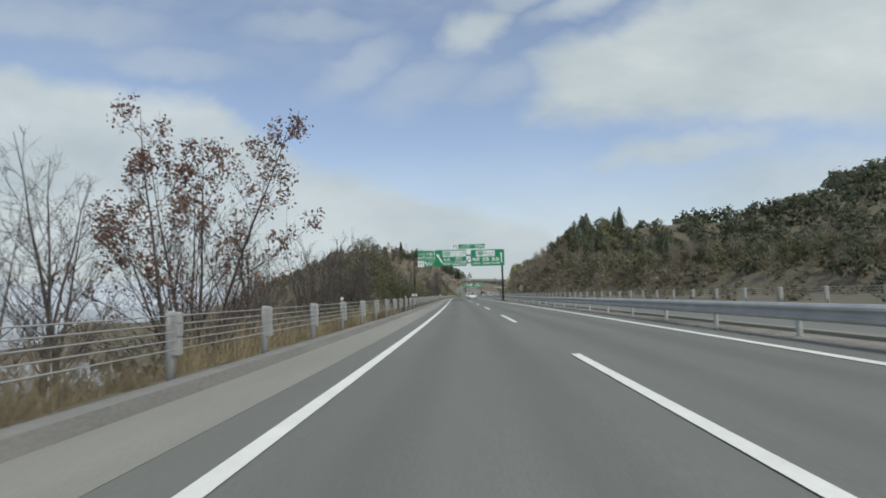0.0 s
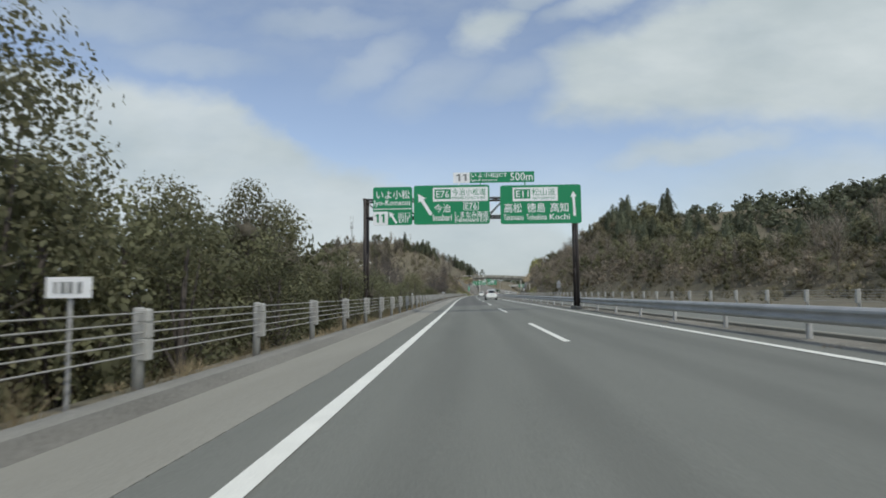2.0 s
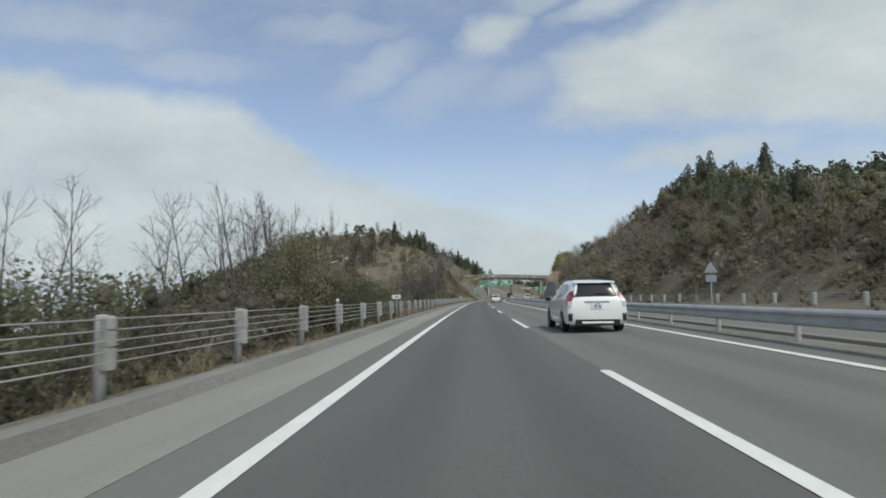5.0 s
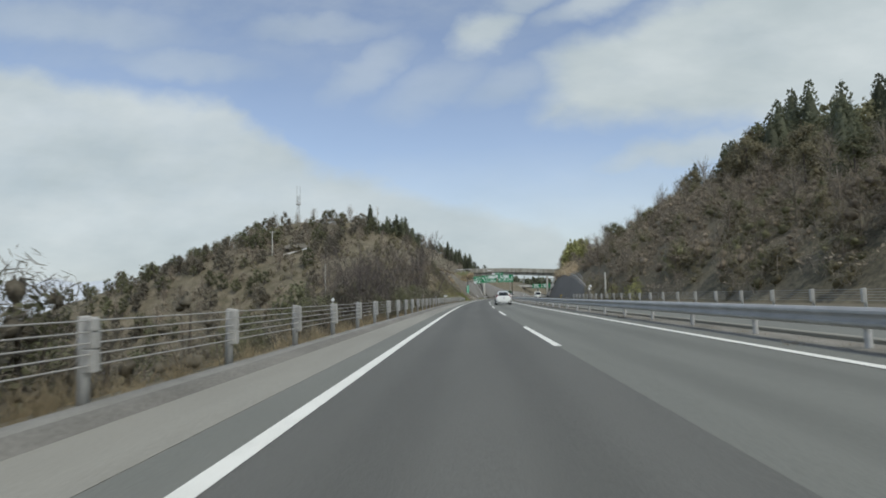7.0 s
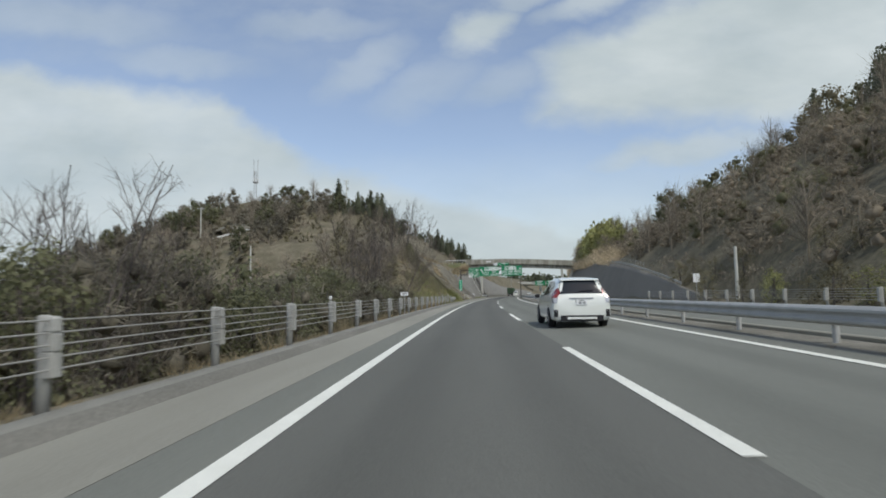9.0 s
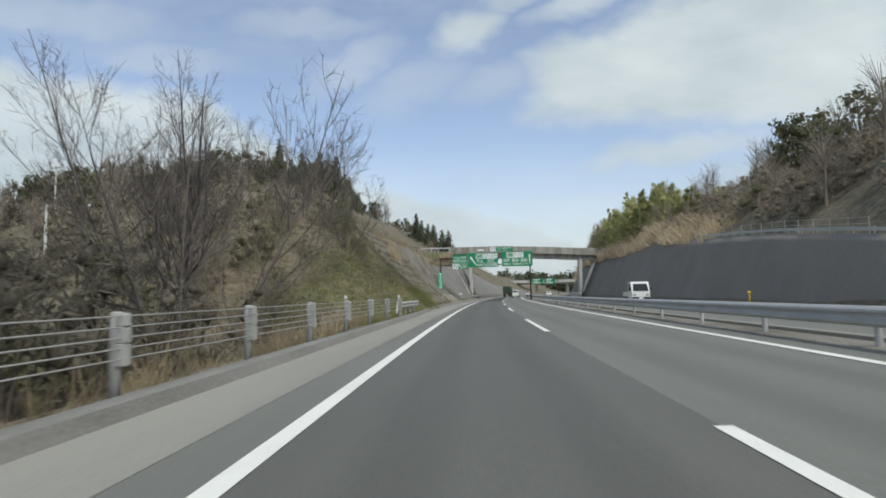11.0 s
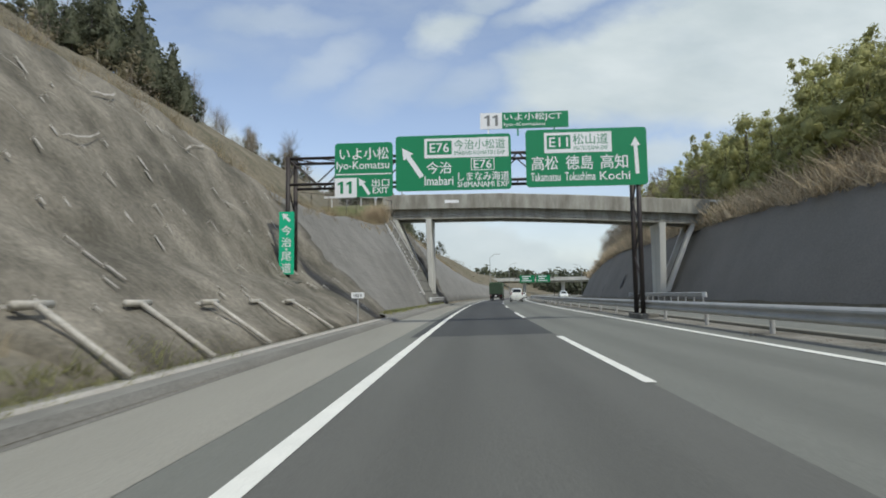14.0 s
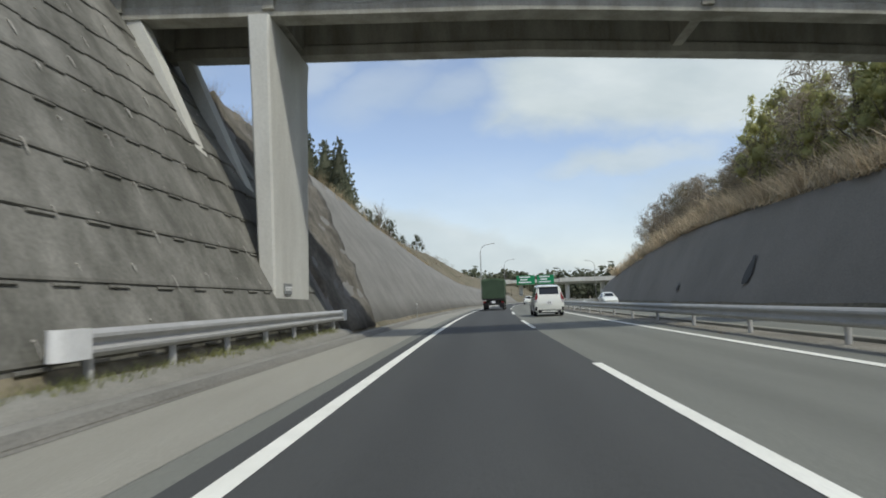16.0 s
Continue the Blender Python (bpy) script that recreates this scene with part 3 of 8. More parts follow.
def far_range(r, a0, a1, height, seed):
    """A distant range of hills as a rounded ridge."""
    rng = random.Random(seed)
    mesh, rings = Mesh(), []
    n = 90
    for k in range(n + 1):
        a = radians(a0 + (a1 - a0) * k / n)
        edge = math.sin(math.pi * k / n) ** 0.6
        h = height * edge * (0.55 + 0.45 * noise.noise(Vector((k * 0.13, seed, 0)))) * (0.9 + 0.12 * noise.noise(Vector((k * 0.5, seed, 3))))
        row = []
        for d, f in ((-500, 0.0), (-260, 0.55), (-60, 0.95), (0, 1.0), (160, 0.8), (500, 0.0)):
            row.append((math.sin(a) * (r + d), 250 + math.cos(a) * (r + d), -24 + (h + 24) * f))
        rings.append(row)
    return mesh.loft(rings, False)


tagged(part("backdrop_hills", far_range(3600, -75, -12, 260, 4), M_FAR_HILL_HAZE, None, "", True), "mountain range on the horizon with blue haze in its colour", "hill", "", "structure")


# ---- the carriageways ----
LEFT_LINE, MID_LINE, RIGHT_LINE = -1.573, 2.048, 5.552


def road_z(u):
    return FALL * u


def flat(u0, u1, lift=0.0):
    return [(u0, road_z(u0) + lift), (u1, road_z(u1) + lift)]


def across_road(ob, u0, u1):
    """Marks each point of a strip with its place across the road, for the worn wheel tracks."""
    me = ob.data
    me.attributes.new("across", "FLOAT", "POINT").data.foreach_set("value", [u0 if k % 2 == 0 else u1 for k in range(len(me.vertices))])


S0, S1 = -60.0, 900.0
road = setting("road", ribbon(flat(-2.30, 6.35), S0, S1), M_ASPHALT, "grey worn asphalt carriageway with two lanes", "road")
across_road(road, -2.30, 6.35)
lane = setting("road_lane", ribbon(flat(LEFT_LINE + 0.1, MID_LINE, 0.004), 104, 352), M_ASPHALT_LANE, "darker asphalt of the slow lane", "road")
across_road(lane, LEFT_LINE + 0.1, MID_LINE)
fresh = setting("road_new_surface", ribbon(flat(-1.95, MID_LINE, 0.005), 352, S1), M_ASPHALT_NEW, "fresh black asphalt of the slow lane", "road")
across_road(fresh, -1.95, MID_LINE)
shoulder = setting("road_shoulder", ribbon([(-3.96, -0.058), (-3.46, -0.052), (-2.30, -0.046 + 0.003)], S0, S1), M_SHOULDER, "pale worn asphalt hard shoulder", "road")
KERB = ((-4.02, -0.10), (-3.99, 0.05), (-3.93, 0.085), (-3.65, 0.075), (-3.57, 0.02), (-3.46, -0.053))
kerb_mesh = Mesh().loft([[at(s, u - 0.4 * float(smooth(298, 316, s)), z) for u, z in KERB] for s in np.arange(S0, S1 + 1, 3.0)], False)
# the road-side faces carry gutter dirt and road-side shade in their colour
kerb_mesh.m = [1 if k % 5 > 2 else 0 for k in range(len(kerb_mesh.f))]
kerb = setting("kerb", kerb_mesh, [M_KERB, M_KERB_FACE], "low rounded asphalt kerb with a dirty, shade-toned face along the shoulder", "kerb", True)
setting("median", ribbon([(6.35, 0.127), (6.5, 0.16), (6.9, 0.18), (7.25, 0.17), (7.32, 0.16)], S0, S1, 3.0), M_GRAVEL, "dark soil strip with dirt between the carriageways", "median", True)
setting("kerb_median", ribbon([(7.30, 0.10), (7.30, 0.24), (7.34, 0.26), (7.46, 0.26), (7.50, 0.24), (7.50, 0.10)], S0, S1, 4.0), M_SHOULDER, "concrete kerb of the far carriageway", "kerb")
setting("road_opposite", ribbon([(7.48, 0.15), (17.0, 0.12)], S0, S1), M_ASPHALT, "grey asphalt carriageway for oncoming traffic", "road")
setting("kerb_opposite", ribbon([(16.9, 0.05), (16.95, 0.22), (17.05, 0.25), (17.25, 0.25), (17.4, 0.15)], S0, S1, 4.0), M_KERB, "low kerb beyond the oncoming lanes", "kerb", True)

part("edge_line", ribbon(flat(LEFT_LINE - 0.10, LEFT_LINE + 0.10, 0.010), S0, S1), M_PAINT, road, "white painted edge line")
part("edge_line", ribbon(flat(RIGHT_LINE - 0.10, RIGHT_LINE + 0.10, 0.010), S0, S1), M_PAINT, road, "white painted edge line")
for k in range(-2, 33):
    s = 2.898 + 20 * k
    part("lane_dash", ribbon(flat(MID_LINE - 0.08, MID_LINE + 0.08, 0.011), s, s + 8, 2.7), M_PAINT, road, "white painted lane dash")
opposite = bpy.data.objects["road_opposite"]
part("edge_line", ribbon([(8.05, 0.158), (8.22, 0.158)], S0, S1), M_PAINT, opposite, "white painted edge line")
part("edge_line", ribbon([(15.0, 0.136), (15.18, 0.136)], S0, S1), M_PAINT, opposite, "white painted edge line")
for k in range(-2, 33):
    s = 9.0 + 20 * k
    part("lane_dash", ribbon([(11.55, 0.147), (11.70, 0.147)], s, s + 8, 4), M_PAINT, opposite, "white painted lane dash")

# ---- cable fence along the shoulder ----
def post_mesh():
    m = Mesh()
    m.tube([(0, 0, -0.25), (0, 0, 1.02), (0, 0, 1.045)], [0.07, 0.07, 0.055], 12)
    return m


def bracket_mesh():
    """The angled block on the post's road side that takes the five cables."""
    m = Mesh()
    rings = []
    for z, d, w in ((0.40, 0.125, 0.06), (0.412, 0.15, 0.07), (0.655, 0.15, 0.07), (0.66, 0.13, 0.062), (0.675, 0.13, 0.062), (0.68, 0.15, 0.07), (0.85, 0.15, 0.07), (0.855, 0.125, 0.062), (0.875, 0.125, 0.062), (0.88, 0.145, 0.07), (1.005, 0.14, 0.07), (1.03, 0.115, 0.06)):
        rings.append([(0.02, -w, z), (d, -w, z), (d + 0.012, -w * 0.4, z), (d + 0.012, w * 0.4, z), (d, w, z), (0.02, w, z)])
    return m.loft(rings, True, True)


CABLE_Z = (0.985, 0.86, 0.74, 0.615, 0.485)


def cable_fence(name, u, s_first, s_last, label, side=1):
    fence = thing(name, label, "fence")
    post, bracket = post_mesh().data("post", M_POST, True), bracket_mesh().data("bracket", M_POST)
    rng = random.Random(11)
    s = s_first
    while s <= s_last:
        lean = pose(0, 0, 0, rng.uniform(-0.8, 0.8), rng.uniform(-0.8, 0.8), rng.uniform(-3, 3) + (0 if side > 0 else 180))
        p = part("post", post, None, fence, "grey painted steel tube post", m=spot(s, u, (-0.03 if side > 0 else 0.12)) @ lean)
        part("bracket", bracket, None, p)
        s += 4.0
    for z in CABLE_Z:
        mesh = Mesh()
        path, a = [], s_first - 4
        while a <= s_last + 0.01:
            path.append(at(a, u + 0.09 * side, z + (-0.03 if side > 0 else 0.12) + 0.006 * math.sin(a * 1.7 + z * 9)))
            a += 4.0
        mesh.tube(path, 0.0105, 6)
        part("cable", mesh, M_CABLE, fence, "twisted steel cable", True)
    return fence


cable_fence("cable_fence", -4.2, -15.3, 297.0, "grey steel cable guard fence on tube posts along the kerb")
cable_fence("cable_fence", 17.6, -11.0, 281.0, "pale steel cable guard fence beyond the oncoming lanes", -1)


# ---- beam barriers ----
WAVE = [(0.0, 0.0), (0.03, 0.012), (0.082, 0.055), (0.086, 0.095), (0.03, 0.135), (0.012, 0.17), (0.03, 0.205), (0.086, 0.245), (0.082, 0.29), (0.03, 0.338), (0.0, 0.35)]


def beam_profile(u, z, side):
    front = [(u + side * (d + 0.004), z + h) for d, h in WAVE]
    back = [(u + side * (d - 0.004), z + h) for d, h in reversed(WAVE)]
    return front + back


def beam_barrier(name, u, s0, s1, spacing, first, side, label, z=0.48, ground=0.1, nose=False):
    """A wave-shaped steel beam on posts; side tells where the beam faces."""
    barrier = thing(name, label, "guardrail")
    a = s0
    while a < s1 - 0.1:
        b = min(a + 4.0, s1)
        part("beam", ribbon(beam_profile(u + side * 0.07, z, side), a + (0.004 if a > s0 else 0), b, 1.4, True), M_STEEL, barrier)
        a = b
    mesh = Mesh()
    mesh.tube([(0, 0, -0.3), (0, 0, z - ground + 0.30)], 0.058, 10)
    mesh.box(min(0, side * 0.07), -0.05, z - ground + 0.12, max(0, side * 0.07), 0.05, z - ground + 0.24)
    data = mesh.data("rail_post", M_RAIL_POST)
    s = first
    while s < s1:
        part("post", data, None, barrier, "white painted post", m=spot(s, u, ground))
        s += spacing if spacing < 3 else 3.818 if s < 229 else 3.86
    if nose:
        for s, d in ((s0, -1), (s1, 1)):
            n = Mesh()
            rings = []
            for k in range(9):
                q = -math.pi / 2 + math.pi * k / 8
                rings.append([at(s + d * 0.16 * math.cos(q), u + side * 0.05 + 0.11 * math.sin(q), h) for h in (z - 0.01, z + 0.36)])
            n.loft(rings, False)
            rings = [[p + Vector((0, 0, 0)) for p in r] for r in rings]
            n.add([r[1] for r in rings], [tuple(range(9))])
            sleeve = [(u + side * 0.062, z - 0.01), (u + side * 0.165, z - 0.01), (u + side * 0.165, z + 0.36), (u + side * 0.062, z + 0.36)]
            ribbon(sleeve, min(s, s - d * 0.42), max(s, s - d * 0.42), 1, True, n)
            part("end_cap", n, M_WHITE_PAINT, barrier, "white rounded end cap")
    return barrier


beam_barrier("median_barrier", 6.68, -59.0, 640.0, 3.8, -56.6, -1, "galvanised beam guardrail on white posts in the median", 0.49, 0.16)
beam_barrier("guardrail", -4.3, 296.95, 305.4, 2.0, 297.9, 1, "short galvanised guardrail at the foot of a grassy slope", 0.44, 0.0)
beam_barrier("guardrail", -4.75, 387.4, 401.2, 2.0, 388.0, 1, "short galvanised guardrail before a bridge pier", 0.57, 0.05, True)
beam_barrier("guardrail", 16.6, 380.4, 404.8, 2.0, 381.0, -1, "galvanised guardrail before the far bridge pier", 0.76, 0.2, True)

# the end anchor of the cable fence behind the short guardrail
anchor = thing("fence_anchor", "white cable anchor post with a slanting brace in grass", "post", spot(301.6, -4.95, 0.15))
part("post", Mesh().box(-0.06, -0.06, -0.3, 0.06, 0.06, 1.0, cut=0.012), M_WHITE_PAINT, anchor)
part("brace", Mesh().bar((0, 0, 0.62), (0.0, -0.75, -0.1), 0.13, 0.10), M_WHITE_PAINT, anchor)


# ---- small roadside posts ----
def distance_plate(s, u, z, tall, label):
    """A kilometre plate with unreadable figures."""
    t = thing("distance_marker", label, "sign", spot(s, u, 0), "distance markers")
    part("pole", Mesh().tube([(0, 0, -0.2), (0, 0, tall)], 0.022, 8), M_STEEL, t)
    part("plate", Mesh().box(-0.24, -0.012, z, 0.24, 0.012, z + 0.22, m=pose(0, -0.03, 0)), M_SIGN_WHITE, t)
    bars = Mesh()
    for x, w in ((-0.15, 0.03), (-0.08, 0.055), (0.0, 0.055), (0.10, 0.05)):
        bars.box(x, -0.050, z + 0.05, x + w, -0.0425, z + 0.17)
    part("figures", bars, M_GREY_BAR, t)


for s in (55.6, 155.9, 255.6):
    distance_plate(s, -4.32, 1.14, 1.34, "small white distance plate on a pole behind the fence")
distance_plate(357.3, -4.55, 1.06, 1.28, "small white distance plate on a thin pole by the slope")


def reflector(s, u, z0, z, label):
    t = thing("reflector_post", label, "reflector", spot(s, u, z0), "roadside reflectors")
    part("pole", Mesh().tube([(0, 0, -0.1), (0, 0, z)], 0.018, 8), M_STEEL, t)
    part("disc", Mesh().tube([(0, -0.03, z + 0.05), (0, -0.005, z + 0.05), (0, 0.005, z + 0.05)], [0.045, 0.055, 0.05], 16), M_WHITE_PAINT, t)


for s in (20.7, 44.7, 92.7, 140.7, 188.7, 236.7, 284.7):
    reflector(s, -4.2, 1.0, 0.07, "round white reflector on top of a fence post")
reflector(327.0, -4.35, 0.0, 0.92, "round white reflector on a thin pole by the slope")
reflector(420.0, -4.5, 0.0, 0.92, "round white reflector on a thin pole by the slope")


YELLOW = material("yellow_plastic", (0.62, 0.42, 0.03), 0.5, large=4, fine=30, amount=0.3)
marker = thing("marker_post", "short yellow plastic marker post at the foot of the dark wall", "marker", spot(305.8, 17.6, 0.2))
part("post", Mesh().tube([(0, 0, -0.1), (0, 0, 0.55), (0, 0, 0.6)], [0.06, 0.06, 0.04], 10), YELLOW, marker, "", True)
part("head", Mesh().tube([(0, -0.05, 0.72), (0, 0.0, 0.72), (0, 0.05, 0.72)], [0.10, 0.13, 0.10], 14), YELLOW, marker, "", True)


def triangle_sign(s, u):
    """A pair of warning boards on one pole beyond the oncoming lanes, seen from behind."""
    t = thing("warning_sign", "grey back of a triangular warning sign on a pole", "sign", spot(s, u, 0))
    part("pole", Mesh().tube([(0, 0, -0.3), (0, 0, 3.6)], 0.045, 10), M_STEEL, t)
    b = Mesh()
    tri = [(-0.55, 2.75), (0.55, 2.75), (0.0, 3.65)]
    b.loft([[(x, y, z) for x, z in tri] for y in (-0.05, -0.09)], True, True)
    part("board", b, M_SIGN_BACK, t)
    part("lower_board", Mesh().box(-0.4, -0.09, 2.05, 0.4, -0.05, 2.6), M_SIGN_BACK, t)


triangle_sign(168.0, 18.3)


def square_sign(s, u, z, w, h, label):
    t = thing("road_sign", label, "sign", spot(s, u, 0.1))
    part("pole", Mesh().tube([(0, 0, -0.3), (0, 0, z + h)], 0.04, 10), M_STEEL, t)
    part("board", Mesh().box(-w / 2, -0.08, z, w / 2, -0.05, z + h), M_SIGN_WHITE, t)


square_sign(271.0, 19.0, 1.75, 0.55, 0.75, "small white board on a pole beside a grassy bank")

# ---- sign gantries ----
def text_data(body):
    curve = bpy.data.curves.new("writing", "FONT")
    curve.body, curve.resolution_u = body, 2
    ob = new("writing", curve)
    bpy.context.view_layer.update()
    me = bpy.data.meshes.new_from_object(ob.evaluated_get(bpy.context.evaluated_depsgraph_get()))
    bpy.data.objects.remove(ob)
    bpy.data.curves.remove(curve)
    return me


def figure_one():
    """The number 11 with a flag on each stroke, which the plain font lacks."""
    m = Mesh()
    for x in (0.0, 0.62):
        shape = [(x + 0.22, 0), (x + 0.40, 0), (x + 0.40, 1.0), (x + 0.26, 1.0), (x + 0.02, 0.84), (x + 0.02, 0.70), (x + 0.22, 0.80)]
        m.add([(a, b, 0) for a, b in shape], [(0, 1, 2, 3, 6), (3, 4, 5, 6)])
    return m.data("writing", M_SIGN_GREEN)


WRITING = {"11": figure_one()}


def writing(body, box, mat, parent, y, weight=0.0):
    """Letters fitted into a box (x0, z0, x1, z1) on a board that faces -y."""
    if body not in WRITING:
        WRITING[body] = text_data(body)
    src = WRITING[body]
    co = np.empty(len(src.vertices) * 3)
    src.vertices.foreach_get("co", co)
    co = co.reshape(-1, 3)
    lo, hi = co.min(0), co.max(0)
    x0, z0, x1, z1 = box
    me = src.copy()
    out = np.stack([x0 + (co[:, 0] - lo[0]) / (hi[0] - lo[0]) * (x1 - x0), np.full(len(co), y), z0 + (co[:, 1] - lo[1]) / (hi[1] - lo[1]) * (z1 - z0)], 1)
    me.vertices.foreach_set("co", out.ravel())
    me.materials.clear()
    me.materials.append(mat)
    me.update()
    part("writing", me, None, parent)
    if weight:
        for k, (dx, dz) in enumerate(((weight, 0), (0, weight), (-weight, 0))):
            bold = me.copy()
            moved = out + np.array([dx, -0.001 * (k + 1), dz])
            bold.vertices.foreach_set("co", moved.ravel())
            part("writing", bold, None, parent)


def plate(x0, z0, x1, z1, y, depth, r=0.0):
    """A board with rounded corners, its face at y."""
    if not r:
        return Mesh().box(x0, y, z0, x1, y + depth, z1)
    ring = []
    for cx, cz, a in ((x1 - r, z1 - r, 0), (x0 + r, z1 - r, 90), (x0 + r, z0 + r, 180), (x1 - r, z0 + r, 270)):
        for k in range(5):
            q = radians(a + 22.5 * k)
            ring.append((cx + r * math.cos(q), cz + r * math.sin(q)))
    return Mesh().loft([[(x, yy, z) for x, z in reversed(ring)] for yy in (y, y + depth)], True, True)


def arrow(tail, tip, width, head_w, head_l, y):
    tail, tip = Vector(tail), Vector(tip)
    way = (tip - tail).normalized()
    side = Vector((way.y, -way.x))
    neck = tip - way * head_l
    pts = [tail + side * width / 2, neck + side * width / 2, neck + side * head_w / 2, tip, neck - side * head_w / 2, neck - side * width / 2, tail - side * width / 2]
    return Mesh().loft([[(p.x, yy, p.y) for p in pts] for yy in (y, y + 0.004)], True, True)


def frame_ring(x0, z0, x1, z1, t, y):
    m = Mesh()
    for a in ((x0, z0, x1, z0 + t), (x0, z1 - t, x1, z1), (x0, z0 + t, x0 + t, z1 - t), (x1 - t, z0 + t, x1, z1 - t)):
        m.box(a[0], y, a[1], a[2], y + 0.004, a[3])
    return m


FACE = -0.06


def board(gantry, x0, z0, x1, z1, draft, fill):
    """A green board; draft is the size of the drawing that fill() lays out in (x to the right, y down)."""
    b = part("sign_board", plate(x0, z0, x1, z1, FACE, 0.06, 0.14), M_SIGN_GREEN, gantry, "green direction board with white writing")
    w, h = draft

    def box(a0, b0, a1, b1):
        return (x0 + a0 / w * (x1 - x0), z1 - b1 / h * (z1 - z0), x0 + a1 / w * (x1 - x0), z1 - b0 / h * (z1 - z0))

    fill(b, box)
    return b


def put_arrow(b, box, tail, tip, width):
    (tx, tz, *_), (px, pz, *_) = box(*tail, *tail), box(*tip, *tip)
    part("arrow", arrow((tx, tz), (px, pz), width, width * 2.5, width * 2.3, FACE - 0.006), M_SIGN_WHITE, b)


def field(b, box, rect, mat=None, lift=0.004):
    x0, z0, x1, z1 = box(*rect)
    part("field", Mesh().box(x0, FACE - lift, z0, x1, FACE - lift + 0.003, z1), mat or M_SIGN_WHITE, b)


def exit_board(b, box):
    writing("いよ小松", box(13, 13, 142, 46), M_SIGN_WHITE, b, FACE - 0.006, 0.006)
    writing("Iyo-Komatsu", box(5, 50, 143, 77), M_SIGN_WHITE, b, FACE - 0.006, 0.005)
    field(b, box, (3, 83, 149, 86))
    field(b, box, (0, 94, 58, 146))
    writing("11", box(8, 104, 44, 136), M_SIGN_GREEN, b, FACE - 0.008, 0.008)
    put_arrow(b, box, (91, 139), (63, 95), 0.13)
    writing("出口", box(98, 98, 143, 119), M_SIGN_WHITE, b, FACE - 0.006, 0.005)
    writing("EXIT", box(100, 121, 140, 137), M_SIGN_WHITE, b, FACE - 0.006, 0.005)


def middle_board(b, box):
    put_arrow(b, box, (68, 114), (17, 33), 0.20)
    field(b, box, (75, 9, 292, 63))
    field(b, box, (82, 16, 146, 54), M_SIGN_GREEN, 0.007)
    writing("E76", box(89, 22, 139, 48), M_SIGN_WHITE, b, FACE - 0.009, 0.006)
    writing("今治小松道", box(152, 14, 283, 41), M_SIGN_GREEN, b, FACE - 0.006)
    writing("IMABARI-KOMATSU EXP", box(152, 45, 283, 56), M_SIGN_GREEN, b, FACE - 0.006)
    writing("今治", box(80, 74, 145, 106), M_SIGN_WHITE, b, FACE - 0.006, 0.006)
    writing("Imabari", box(75, 113, 149, 138), M_SIGN_WHITE, b, FACE - 0.006, 0.006)
    part("badge", frame_ring(*box(195, 66, 255, 99), 0.03, FACE - 0.006), M_SIGN_WHITE, b)
    writing("E76", box(202, 71, 248, 94), M_SIGN_WHITE, b, FACE - 0.006, 0.005)
    writing("しまなみ海道", box(162, 103, 292, 128), M_SIGN_WHITE, b, FACE - 0.006, 0.005)
    writing("SHIMANAMI EXP", box(160, 130, 291, 145), M_SIGN_WHITE, b, FACE - 0.006, 0.005)


def right_board(b, box):
    field(b, box, (50, 9, 231, 63))
    field(b, box, (57, 16, 121, 53), M_SIGN_GREEN, 0.007)
    writing("E11", box(64, 22, 114, 47), M_SIGN_WHITE, b, FACE - 0.009, 0.006)
    writing("松山道", box(127, 14, 221, 42), M_SIGN_GREEN, b, FACE - 0.006)
    writing("MATSUYAMA EXP", box(130, 46, 221, 57), M_SIGN_GREEN, b, FACE - 0.006)
    for word, low, a0, a1 in (("高松", "Takamatsu", 15, 86), ("徳島", "Tokushima", 107, 180), ("高知", "Kochi", 200, 272)):
        writing(word, box(a0, 71, a1, 108), M_SIGN_WHITE, b, FACE - 0.006, 0.006)
        writing(low, box(a0 - 3, 115, a1 + 5, 137), M_SIGN_WHITE, b, FACE - 0.006, 0.005)
    put_arrow(b, box, (297, 123), (293, 26), 0.15)


def lattice_leg(gantry, x, z0, z1, gap):
    leg = part("leg", Mesh().box(-0.13, -0.13 - gap / 2, z0 - 0.2, 0.13, 0.13 - gap / 2, z0 + 0.03, m=pose(x, 0, 0)).box(-0.13, -0.13 + gap / 2, z0 - 0.2, 0.13, 0.13 + gap / 2, z0 + 0.03, m=pose(x, 0, 0)), M_DARK_STEEL, gantry)
    for y in (-gap / 2, gap / 2):
        part("chord", Mesh().tube([(x, y, z0), (x, y, z1)], 0.095, 14), M_DARK_STEEL, leg, "", True)
    n = max(3, round((z1 - z0) / 1.15))
    for k in range(n):
        a, b = z0 + (z1 - z0) * k / n + 0.15, z0 + (z1 - z0) * (k + 1) / n + 0.15
        ends = (-gap / 2, gap / 2) if k % 2 else (gap / 2, -gap / 2)
        part("brace", Mesh().tube([(x, ends[0], min(a, z1 - 0.1)), (x, ends[1], min(b, z1 - 0.1))], 0.035, 8), M_DARK_STEEL, leg)


